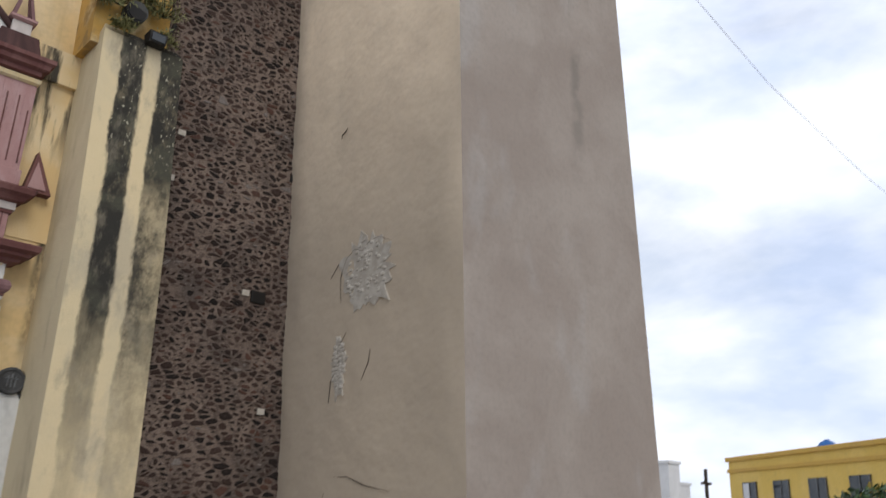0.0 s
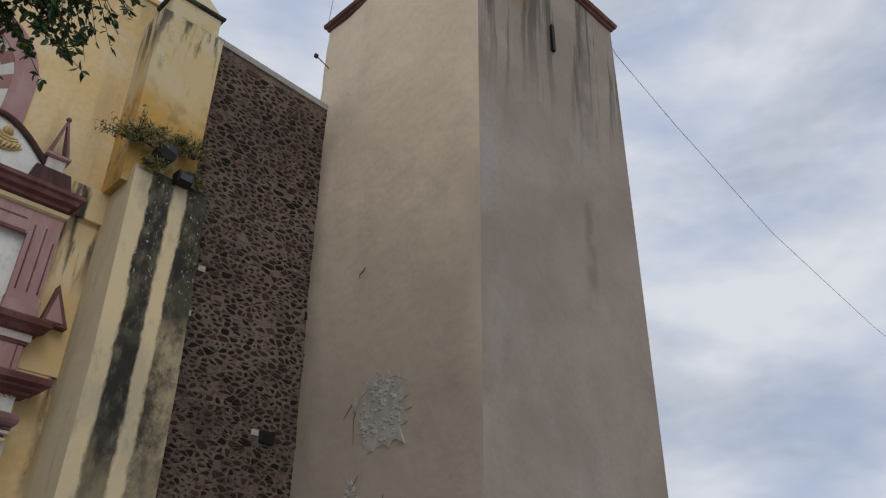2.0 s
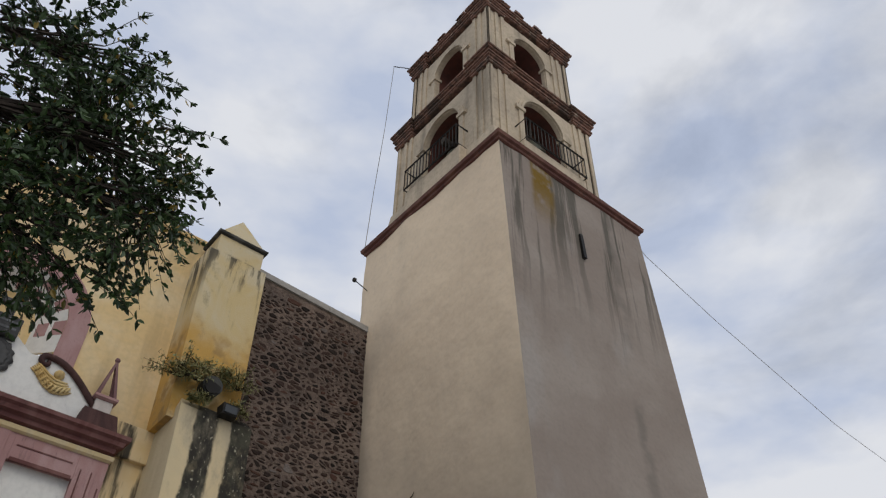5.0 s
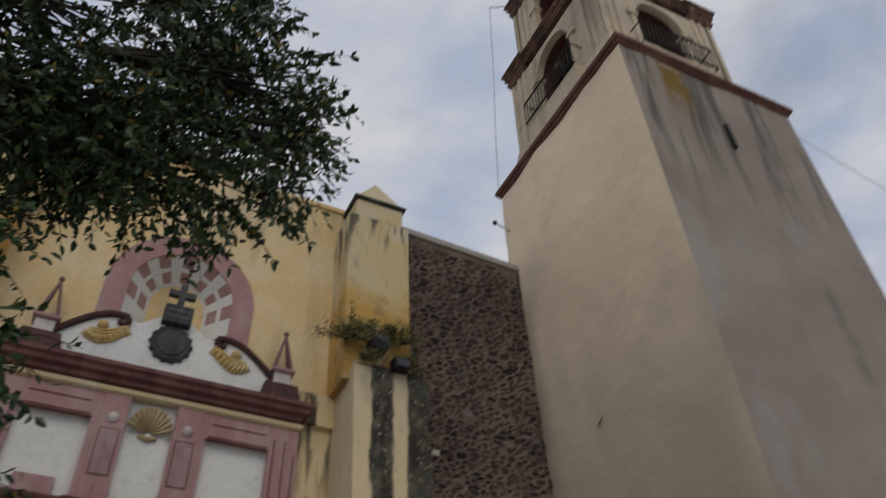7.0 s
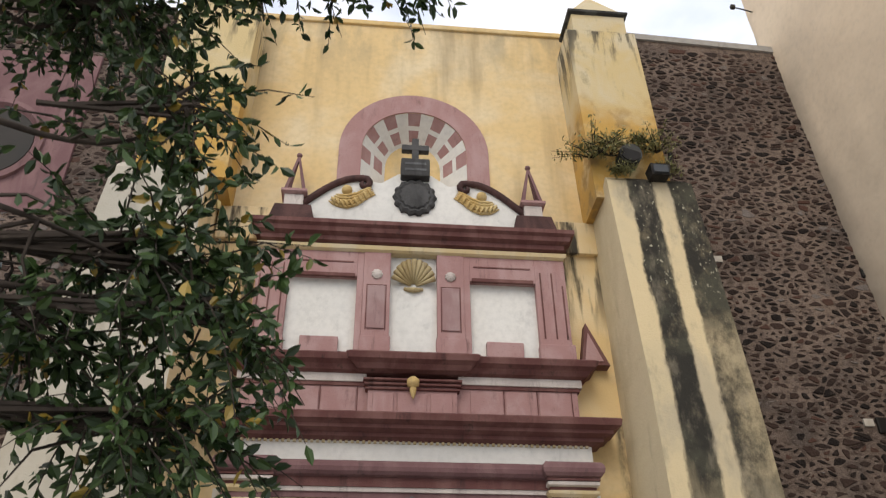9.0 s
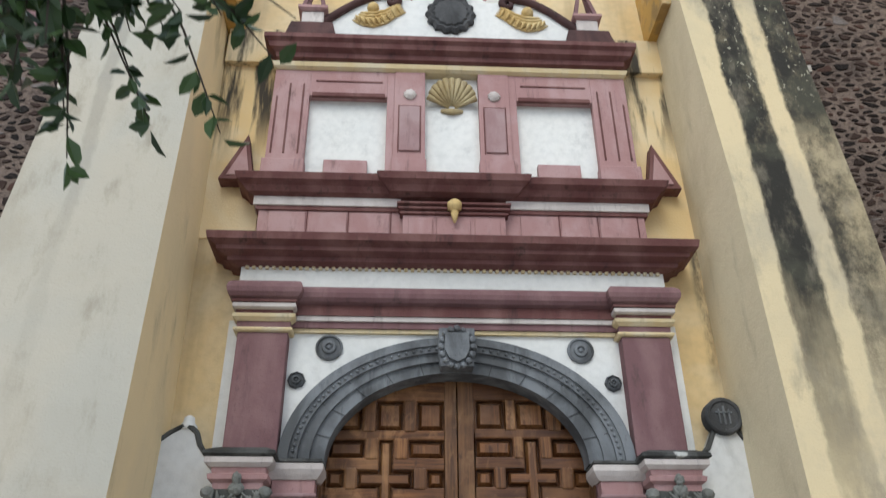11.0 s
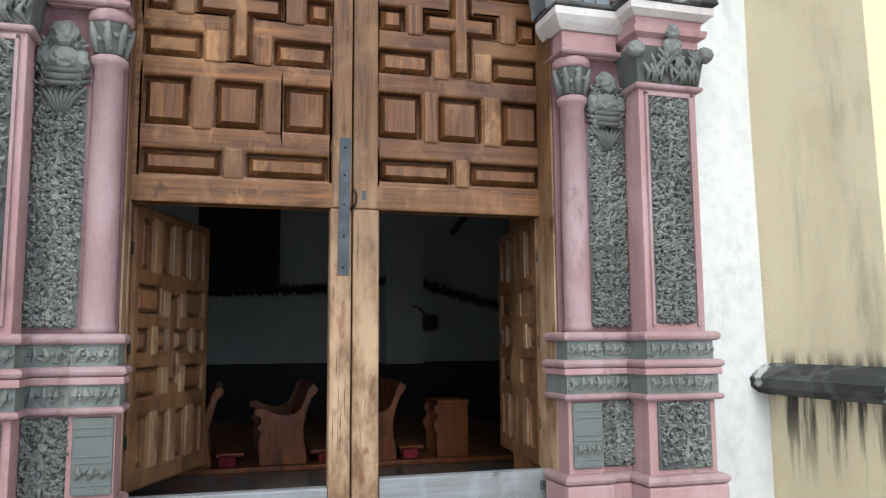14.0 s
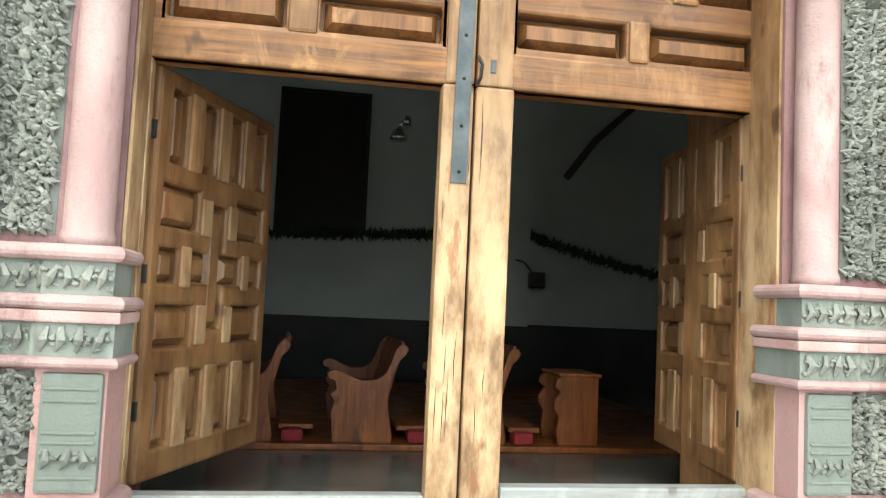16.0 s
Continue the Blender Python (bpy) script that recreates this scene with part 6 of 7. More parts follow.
beam = tube(bmesh.new(), [(3.25, 8.2, 3.80), (3.75, 8.3, 4.45), (4.5, 8.4, 5.15)], [0.06, 0.06, 0.05], 8)
tagged(part("banner_pole", beam, M_dado), "dark slanting pole against the nave wall", "pole")
hl = thing("wall_lamp", "small bright metal lamp on the nave wall", "lamp")
part("arm", tube(bmesh.new(), [(0.62, 8.98, 4.53), (0.62, 8.7, 4.59), (0.60, 8.62, 4.51)], [0.022] * 3, 8), M_lampmetal, hl, smooth=True)
part("shade", turned(bmesh.new(), [(0.15, 0.0), (0.145, 0.05), (0.09, 0.16), (0.05, 0.22), (0.01, 0.24)], 0.58, 8.62, 4.27, 20), M_lampmetal, hl, "bright metal lamp shade", True)
part("spot_head", turned(bmesh.new(), [(0.07, 0.0), (0.075, 0.06), (0.06, 0.14), (0.01, 0.16)], 0.70, 8.60, 4.51, 16), M_lampmetal, hl, smooth=True)


def pew(label, x, y, turn, length=2.3):
    """A bench seen end-on: shaped end, seat and sloping back."""
    p = thing("pew", label, "pew", "nave pews")
    end = [(0.01, 0.0), (0.50, 0.0), (0.51, 0.05), (0.47, 0.30), (0.465, 0.44), (0.50, 0.60), (0.555, 0.74), (0.605, 0.79), (0.625, 0.84), (0.60, 0.875), (0.55, 0.88), (0.51, 0.83), (0.47, 0.70), (0.43, 0.61), (0.36, 0.56), (0.24, 0.55), (0.14, 0.58), (0.06, 0.63), (-0.01, 0.64), (-0.055, 0.61), (-0.045, 0.56), (0.01, 0.54), (0.025, 0.47), (-0.025, 0.42), (0.015, 0.36), (-0.015, 0.27), (0.0, 0.15)]
    for v in (0.0, length):
        bm = slab_xz(bmesh.new(), end, 0, 0.05)
        bmesh.ops.translate(bm, vec=(0, v, 0), verts=bm.verts)
        part("pew_end", soften(bm, 0.008), M_pew, p, "carved varnished pew end")
    part("seat", boxed(0.05, 0.46, 0.05, length, 0.40, 0.44, 0.01), M_pew, p)
    bm = boxed(0.0, 0.03, 0.05, length, 0.0, 0.52, 0.008)
    bmesh.ops.transform(bm, matrix=pose(0.44, 0, 0.40, 0, 14, 0), verts=bm.verts)
    part("backrest", bm, M_pew, p)
    part("kneeler", boxed(0.56, 0.84, 0.1, length, 0.10, 0.14, 0.005), M_pew, p)
    p.matrix_world = pose(x, y, FL + 0.05, 0, 0, turn) @ Matrix.Diagonal((1, 1, 0.94, 1))
    return p


tagged(part("pew_platform", boxed(-2.4, 3.4, 2.84, 8.2, FL, FL + 0.05, 0.01), M_pew), "low varnished plank platform under the pews", "platform", kind="structure")
for x in (-1.49, -0.50, 0.49):
    pew("varnished brown church pew with a scrolled end", x, 2.92, 0, 1.3)
desk = thing("kneeling_desk", "low varnished kneeling desk closing the row of pews", "desk")
for v in (2.94, 3.40):
    bm = slab_xz(bmesh.new(), [(0.0, 0.0), (0.36, 0.0), (0.36, 0.60), (0.02, 0.60), (-0.03, 0.57), (-0.045, 0.51), (0.01, 0.46), (-0.05, 0.38), (-0.045, 0.31), (0.0, 0.25), (-0.02, 0.12)], v, v + 0.05)
    bmesh.ops.translate(bm, vec=(1.48, 0, FL + 0.05), verts=bm.verts)
    part("desk_end", soften(bm, 0.008), M_pew, desk, "varnished end board with a scalloped edge")
part("desk_front", boxed(1.79, 1.83, 2.99, 3.40, FL + 0.05, FL + 0.63, 0.005), M_pew, desk)
part("desk_top", boxed(1.47, 1.86, 2.92, 3.47, FL + 0.65, FL + 0.68, 0.008), M_pew, desk)
cush = thing("cushion", "red kneeling cushion on the nave floor", "cushion")
part("pad", boxed(0.14, 0.32, 2.90, 3.1, FL + 0.05, FL + 0.16, 0.04), M_cushion, cush)
cush2 = copy_thing(cush, pose(0.93, 0.0, 0))
cush3 = copy_thing(cush, pose(-1.05, 0.0, 0))

# ---------- belfry fittings ----------


def balcony(m, w, label):
    b = thing("balcony_railing", label, "railing", "belfry railings")
    for z in (0.05, 0.85):
        bm = tube(bmesh.new(), [(-w, 0.35, z), (-w, -0.12, z), (w, -0.12, z), (w, 0.35, z)], [0.028] * 4, 5)
        part("rail", bm, M_rail_iron, b)
    part("slab", boxed(-w - 0.05, w + 0.05, -0.04, 0.42, -0.98, 0.0, 0.05), M_belfry, b, "stained limewashed parapet block")
    k = int(2 * w / 0.14)
    for i in range(k + 1):
        x = -w + 2 * w * i / k
        part("baluster", tube(bmesh.new(), [(x, -0.12, 0.0), (x, -0.12, 0.86)], [0.016, 0.016], 5), M_rail_iron, b)
    b.matrix_world = m
    return b


balcony(pose(10.07, S1[2] - 0.30, 20.0), 1.15, "black iron railing before the front belfry arch")
balcony(pose(S1[0] - 0.30, -3.15, 20.0, 0, 0, -90), 1.15, "black iron railing before the side belfry arch")


def bell(x, y, z, r, label):
    b = thing("bell", label, "bell", "belfry bells")
    pr = [(r, 0.0), (r * 0.96, 0.06 * r), (r * 0.72, r * 0.5), (r * 0.58, r * 1.1), (r * 0.42, r * 1.35), (r * 0.1, r * 1.45)]
    part("bell_body", turned(bmesh.new(), pr, 0, 0, 0, 20), M_bell, b, smooth=True)
    part("headstock", boxed(-r * 1.1, r * 1.1, -0.09, 0.09, r * 1.42, r * 1.42 + 0.22, 0.02), M_bark, b)
    part("hanger", tube(bmesh.new(), [(0, 0, r * 1.5), (0, 0, 23.25 - z)], [0.03, 0.03], 6), M_rail_iron, b)
    b.location = (x, y, z)
    return b


bell(10.07, -4.75, 20.75, 0.50, "bronze bell hanging in the belfry arch")
bell(8.60, -3.15, 20.75, 0.50, "bronze bell hanging in the side belfry arch")

# ---------- tower wear ----------


def crackline(name, label, pts, on="side", r=0.014):
    c = thing(name, label, "crack", "wall cracks", "structure")
    path = []
    for a, z in pts:
        path.append((lean_left(z) - 0.012, a, z) if on == "side" else (a, TY0 - 0.012, z))
    part("crack_line", tube(bmesh.new(), path, [r * 0.5] + [r] * (len(path) - 2) + [r * 0.4], 4), M_crack, c)


rng = random.Random(12)
crackline("crack", "short dark crack in the ochre tower render", [(-2.50, 10.50), (-2.51, 10.59), (-2.63, 10.63), (-2.69, 10.70)], r=0.014)
ring = [(-2.63, 7.0), (-2.60, 7.5), (-2.78, 7.85), (-3.03, 8.0), (-3.28, 7.92), (-3.48, 8.06), (-3.78, 8.10), (-4.13, 7.95)]
crackline("crack", "dark cracked edge round the bare plaster patch", ring, r=0.007)
crackline("crack", "dark branching crack below the patch", [(-2.33, 5.1), (-2.38, 5.5), (-2.63, 5.8), (-2.58, 6.1), (-2.83, 6.4)], r=0.012)
crackline("crack", "dark branching crack below the patch", [(-2.28, 7.55), (-2.53, 7.8), (-2.63, 7.6)], r=0.009)
crackline("crack", "fine dark crack in the tower render", [(-3.33, 5.45), (-3.53, 5.75), (-3.58, 6.0)], r=0.010)
crackline("crack", "fine dark crack in the tower render", [(-3.08, 4.2), (-3.38, 4.5), (-3.33, 4.8)], r=0.010)
crackline("crack", "fine dark crack in the tower render", [(-2.18, 3.3), (-2.48, 3.75), (-2.98, 3.75), (-3.48, 3.6), (-4.18, 3.5)], r=0.011)


def patch(label, cy, cz, ry, rz, seed):
    """A place where the render has fallen: a shallow field of bared small stones."""
    rng = random.Random(seed)
    p = thing("bare_patch", label, "plaster damage", kind="structure")
    bm = bmesh.new()
    out = []
    for k in range(60):
        t = 2 * math.pi * k / 60
        q = 1 + 0.35 * noise.noise(Vector((math.cos(t) * 2, math.sin(t) * 2, seed))) + 0.4 * noise.noise(Vector((math.cos(t) * 6, math.sin(t) * 6, seed + 4)))
        y, z = cy + ry * q * math.cos(t), cz + rz * q * math.sin(t)
        out.append(bm.verts.new((lean_left(z) - 0.016, y, z)))
    bm.faces.new(out)
    ext = bmesh.ops.extrude_face_region(bm, geom=list(bm.faces))
    bmesh.ops.translate(bm, vec=(0.09, 0, 0), verts=[v for v in ext["geom"] if isinstance(v, bmesh.types.BMVert)])
    bmesh.ops.recalc_face_normals(bm, faces=bm.faces)
    part("bared_bed", bm, M_patch, p)
    for k in range(70):
        t, q = rng.uniform(0, 6.28), math.sqrt(rng.random()) * 0.9
        y, z = cy + ry * q * math.cos(t), cz + rz * q * math.sin(t)
        bm = bmesh.new()
        bmesh.ops.create_icosphere(bm, subdivisions=1, radius=rng.uniform(0.03, 0.08), matrix=Matrix.Translation((lean_left(z) - 0.014, y, z)) @ Matrix.Diagonal((0.3, 1.0, 0.7, 1)))
        part("chip_stone", bm, M_patch, p)


patch("pale patch where the tower render has fallen off", -3.42, 7.52, 0.72, 0.68, 3)
patch("small pale patch of fallen render on the tower", -2.62, 5.78, 0.2, 0.55, 6)
ant = thing("antenna", "thin iron antenna arm on the tower side", "antenna")
part("arm", tube(bmesh.new(), [(lean_left(17.2) + 0.05, -0.62, 17.15), (lean_left(17.2) - 0.25, -0.62, 17.25), (lean_left(17.2) - 0.42, -0.60, 17.32)], [0.015] * 3, 5), M_rail_iron, ant)
part("head", boxed(lean_left(17.2) - 0.48, lean_left(17.2) - 0.38, -0.64, -0.56, 17.28, 17.38, 0.01), M_rail_iron, ant)
mast = thing("antenna", "thin rod aerial on the belfry cornice with a hanging lead", "antenna")
part("rod", tube(bmesh.new(), [(8.35, -1.3, 27.75), (8.1, -1.15, 27.6), (7.55, -0.85, 27.55)], [0.018] * 3, 5), M_rail_iron, mast)
part("lead", tube(bmesh.new(), [(7.56, -0.86, 27.55), (7.52, -0.75, 24.0), (7.45, -0.62, 21.0), (7.42, -0.55, 18.75)], [0.010] * 4, 4), M_greycoping, mast)
rod = thing("lightning_rod", "short thin iron rod on the belfry roof corner", "rod")
part("rod", tube(bmesh.new(), [(8.55, -4.75, 27.7), (8.52, -4.78, 28.5)], [0.02, 0.008], 5), M_rail_iron, rod)
wire = thing("overhead_cable", "thin dark cable sagging away from the tower", "cable")
run = [(12.70, -5.75, 18.66), (13.5, -5.6, 18.5), (16.4, -5.6, 17.72), (22.0, -5.6, 16.55), (30.0, -5.6, 15.9), (44.0, -5.6, 15.7)]
pts = []
for a, b in zip(run, run[1:]):
    pts += [Vector(a).lerp(Vector(b), k / 5) for k in range(5)]
part("cable_run", tube(bmesh.new(), pts, [0.009] * len(pts), 5), M_greycoping, wire)

# ---------- things on the buttress heads ----------
spout = thing("water_spout", "dark clay water spout in the buttress head", "spout")
bm = tube(bmesh.new(), [(3.88, -0.7, 12.24), (3.86, -1.22, 12.18)], [0.20, 0.21], 24)
part("pipe", bm, M_blackledge, spout)
# dark disc painted for the shade inside the pipe
bm = tube(bmesh.new(), [(3.86, -1.20, 12.18), (3.86, -1.23, 12.18)], [0.18, 0.18], 24)
part("mouth", bm, M_canvas_void, spout)
flood = thing("floodlight", "black floodlight on an iron arm above the buttress", "floodlight")
part("housing", soften(batter(bmesh.new(), [(11.60, 4.12, 4.44, -1.36, -1.14), (11.82, 4.10, 4.46, -1.40, -1.10)]), 0.02), M_rail_iron, flood)
part("glass", boxed(4.15, 4.41, -1.405, -1.37, 11.63, 11.79), M_glass, flood)
part("arm", tube(bmesh.new(), [(4.44, -1.2, 11.75), (4.56, -1.18, 12.0), (4.66, -1.12, 12.3)], [0.035, 0.035, 0.05], 6), M_rail_iron, flood)


def weeds(label, spots, seed):
    """Wiry plants rooted in the masonry."""
    rng = random.Random(seed)
    w = thing("wall_plant", label, "plant")
    stems, leaves = bmesh.new(), []
    verts, faces = [], []
    for x, y, z, r in spots:
        for k in range(16):
            t, u = rng.uniform(0, 6.28), rng.uniform(-0.35, 0.5)
            d = Vector((math.cos(t) * 1.2, -abs(math.sin(t)) * 0.7, u)).normalized() * rng.uniform(0.5, 1.0) * r
            p = [Vector((x, y, z)), Vector((x, y, z)) + d * 0.55 + Vector((0, 0, 0.05)), Vector((x, y, z)) + d]
            tube(stems, p, [0.010, 0.007, 0.003], 4)
            for q in range(24):
                f = rng.uniform(0.25, 1.0)
                c = p[0].lerp(p[2], f) + Vector((rng.gauss(0, 0.05), rng.gauss(0, 0.05), rng.gauss(0, 0.05)))
                a = Vector((rng.gauss(0, 1), rng.gauss(0, 1), rng.gauss(0, 1))).normalized()
                b = a.orthogonal().normalized() * rng.uniform(0.014, 0.03)
                a = a * rng.uniform(0.03, 0.06)
                n0 = len(verts)
                verts += [c - a, c + b, c + a, c - b]
                faces.append((n0, n0 + 1, n0 + 2, n0 + 3))
    tagged(part("stem_tangle", stems, M_bark, w), kind="stuff")
    raw("leaves", verts, faces, M_weed, w)


weeds("grey-green wiry plant growing from the buttress head", [(3.55, -0.98, 12.30, 0.85), (3.25, -0.95, 12.25, 0.9), (4.45, -1.0, 12.42, 0.7), (4.3, -0.95, 12.70, 0.45), (3.6, -0.95, 12.62, 0.5)], 4)
weeds("grey-green wiry plant beside the floodlight", [(4.5, -1.15, 11.85, 0.35), (3.65, -1.12, 11.8, 0.3)], 9)

# ---------- tree ----------
tree = thing("tree", "broad-leaved tree with dark drooping branches before the church", "tree")
TB = Vector((-5.6, -8.9, 0.5))
limbs = bmesh.new()
tube(limbs, [TB, TB + Vector((0.1, 0, 1.5)), TB + Vector((0.35, 0.1, 3.2)), TB + Vector((0.8, 0.2, 5.0)), TB + Vector((1.3, 0.3, 7.0)), TB + Vector((1.8, 0.4, 9.0))], [0.30, 0.25, 0.22, 0.18, 0.13, 0.06], 12)
part("trunk", limbs, M_bark, tree, smooth=True)
LOBES = [
    ((-2.7, -8.4, 9.7), (2.4, 1.4, 1.5), 190), ((-0.55, -8.2, 9.7), (1.15, 1.0, 1.25), 120), ((-4.3, -8.6, 7.8), (1.7, 1.3, 1.9), 130),
    ((-2.0, -8.0, 5.1), (0.75, 0.5, 0.42), 48), ((-1.85, -7.7, 4.25), (0.62, 0.45, 0.26), 44), ((-1.3, -8.1, 8.35), (2.0, 0.8, 0.6), 150), ((-3.7, -8.6, 11.2), (2.0, 1.4, 1.1), 110),
    ((-2.7, -8.2, 8.2), (1.5, 0.8, 0.8), 150), ((-4.0, -8.3, 7.2), (0.9, 0.7, 0.8), 60), ((-1.5, -8.3, 8.55), (1.0, 0.8, 0.5), 55), ((0.1, -8.1, 9.2), (0.5, 0.6, 0.8), 45), ((-1.2, -8.2, 10.8), (1.3, 0.9, 0.8), 70),
    ((-2.5, -7.9, 4.75), (0.45, 0.4, 0.3), 18), ((-1.85, -8.1, 6.1), (0.26, 0.3, 0.66), 20), ((-2.55, -8.2, 7.0), (0.8, 0.6, 0.34), 60), ((-1.55, -8.0, 4.75), (0.42, 0.4, 0.26), 16),
]
rng = random.Random(21)
verts, faces = [], []
twigs = bmesh.new()


def leaf(c, along, size):
    """A pointed oval leaf folded along its rib."""
    side = along.cross(Vector((rng.gauss(0, 1), rng.gauss(0, 1), rng.gauss(0, 1)))).normalized()
    nrm = side.cross(along).normalized() * size * 0.10
    w = size * rng.uniform(0.20, 0.27)
    n0 = len(verts)
    verts.extend([c, c + along * size * 0.35 + side * w + nrm, c + along * size * 0.72 + side * w * 0.75 + nrm, c + along * size, c + along * size * 0.72 - side * w * 0.75 + nrm, c + along * size * 0.35 - side * w + nrm, c + along * size * 0.5])
    faces.extend([(n0, n0 + 1, n0 + 6), (n0 + 1, n0 + 2, n0 + 6), (n0 + 2, n0 + 3, n0 + 6), (n0 + 3, n0 + 4, n0 + 6), (n0 + 4, n0 + 5, n0 + 6), (n0 + 5, n0, n0 + 6)])


for (cx, cy, cz), (rx, ry, rz), count in LOBES:
    centre = Vector((cx, cy, cz))
    hub = TB + Vector((0.3 + 0.16 * (cz - 0.5), 0.1, min(8.6, max(2.8, (cz - 0.5) * 0.78))))
    mid = hub.lerp(centre, 0.55) + Vector((0, 0, 0.35))
    wander = [Vector((rng.gauss(0, 0.12), rng.gauss(0, 0.22), rng.gauss(0, 0.20))) for k in range(5)]
    stops = [hub, hub.lerp(mid, 0.2) + wander[0] + Vector((0, 0, 0.3)), hub.lerp(mid, 0.45) + wander[1] + Vector((0, 0, 0.25)), hub.lerp(mid, 0.75) + wander[2], mid + wander[3] * 0.6, mid.lerp(centre, 0.5) + wander[4] * 0.6, centre]
    curve = []
    for k in range(len(stops) - 1):
        p0, p1, p2, p3 = stops[max(0, k - 1)], stops[k], stops[k + 1], stops[min(len(stops) - 1, k + 2)]
        for q in range(4):
            u = q / 4
            curve.append(0.5 * (2 * p1 + (p2 - p0) * u + (2 * p0 - 5 * p1 + 4 * p2 - p3) * u * u + (3 * p1 - p0 - 3 * p2 + p3) * u ** 3))
    curve.append(centre)
    part("limb", tube(bmesh.new(), curve, [0.046 * (1 - k / len(curve)) + 0.006 for k in range(len(curve))], 8), M_bark, tree, smooth=True)
    for k in range(6):
        base = curve[rng.randrange(6, len(curve) - 2)]
        tip = base + Vector((rng.gauss(0, 0.45), rng.gauss(0, 0.3), rng.gauss(-0.05, 0.35)))
        tube(twigs, [base, base.lerp(tip, 0.5) + Vector((rng.gauss(0, 0.06), 0, 0.08)), tip], [0.014, 0.009, 0.004], 4)
        for q in range(16):
            leaf(base.lerp(tip, rng.uniform(0.4, 1.05)), Vector((rng.gauss(0, 0.8), rng.gauss(0, 0.8), rng.gauss(-0.3, 0.7))).normalized(), rng.uniform(0.065, 0.12))
    for k in range(int(count * 1.5)):
        d = Vector((rng.gauss(0, 1), rng.gauss(0, 1), rng.gauss(0, 1))).normalized()
        r = rng.random() ** 0.45
        start = centre + Vector((d.x * rx, d.y * ry, d.z * rz)) * r * 0.72
        out = (d + Vector((0.25, 0, -0.45)) + Vector((rng.gauss(0, 0.35), rng.gauss(0, 0.35), rng.gauss(0, 0.25)))).normalized()
        L = rng.uniform(0.28, 0.62)
        p = [start - out * 0.1, start + out * L * 0.5 + Vector((0, 0, 0.03)), start + out * L - Vector((0, 0, 0.06))]
        tube(twigs, p, [0.008, 0.005, 0.0025], 3)
        if k % 3 == 0:
            tube(twigs, [mid.lerp(centre, rng.random()), start.lerp(centre, 0.5) + Vector((0, 0, 0.08)), p[0]], [0.018, 0.012, 0.008], 4)
        for q in range(rng.randint(15, 22)):
            f = rng.uniform(0.05, 1.05)
            c = p[0].lerp(p[2], f) + Vector((0, 0, 0.04 * math.sin(math.pi * min(f, 1))))
            along = (out * 0.5 + Vector((rng.gauss(0, 0.7), rng.gauss(0, 0.7), rng.gauss(-0.25, 0.6)))).normalized()
            leaf(c, along, rng.uniform(0.065, 0.12))
tagged(part("twig_tangle", twigs, M_bark, tree), kind="stuff")
raw("crown", verts, faces, M_leaf, tree, "dense dark green crown with gaps")

# ---------- far buildings ----------
house = thing("house", "far yellow flat-roofed house with aluminium windows", "house")
HL, HR = Vector((46.5, 9.5, 0)), Vector((34.5, -7.8, 0))
hu = (HR - HL).normalized()
hang = math.degrees(math.atan2(hu.y, hu.x))
hlen = (HR - HL).length
part("wall", boxed(0, hlen, 0, 8, 0.0, 6.75), M_house, house)
part("parapet", boxed(-0.15, hlen + 0.15, -0.15, 8.15, 6.75, 7.0, 0.04), M_housetrim, house)
part("cornice", boxed(-0.1, hlen + 0.1, -0.1, 8.1, 6.1, 6.3, 0.03), M_housetrim, house)
for x in (1.6, 4.9, 8.2, 11.5, 14.8):
    win = part("window", boxed(x, x + 1.5, -0.05, 0.05, 3.9, 5.5, 0.01), M_glass, house)
    part("pane", boxed(x + 0.06, x + 0.75, -0.075, -0.04, 3.96, 5.44), M_farwhite if x < 2 else M_glass, win)
    for a in (0.0, 0.72, 1.44):
        part("window_frame", boxed(x + a, x + a + 0.06, -0.09, -0.03, 3.9, 5.5), M_iron, win)
house.matrix_world = pose(HL.x, HL.y, 0, 0, 0, hang)
tank = thing("water_tank", "blue plastic water tank on the house roof", "water tank")
tp = HL.lerp(HR, 0.28) + Vector((2.5, -1.5, 0))
part("body", turned(bmesh.new(), [(0.50, 0.0), (0.52, 0.08), (0.51, 0.4), (0.38, 0.6), (0.18, 0.7), (0.15, 0.76)], 0, 0, 0, 16), M_blue, tank, smooth=True)
tank.location = (tp.x, tp.y, 7.0)
for label, x, y, w, h in (("far pale concrete house", 52.0, 17.0, 1.5, 7.2), ("far pale concrete house end", 53.5, 17.5, 2.2, 5.8)):
    h2 = thing("far_building", label + " beyond the yard", "building")
    part("wall", boxed(x, x + w, y, y + 5, 0.0, h), M_farwhite, h2)
    part("roof", boxed(x - 0.1, x + w + 0.1, y - 0.1, y + 5.1, h, h + 0.2), M_farwhite, h2)
cr = thing("roof_cross", "thin dark cross standing before the house", "cross")
part("upright", boxed(43.9, 44.05, 9.6, 9.75, 0.0, 6.2), M_bark, cr)
part("arm", boxed(43.5, 44.45, 9.6, 9.75, 5.3, 5.45), M_bark, cr)
bush = thing("far_tree", "small round green tree before the yellow house", "tree")
part("trunk", tube(bmesh.new(), [(31, -4.2, 0), (31, -4.2, 3.2)], [0.15, 0.1], 8), M_bark, bush)
verts, faces = [], []
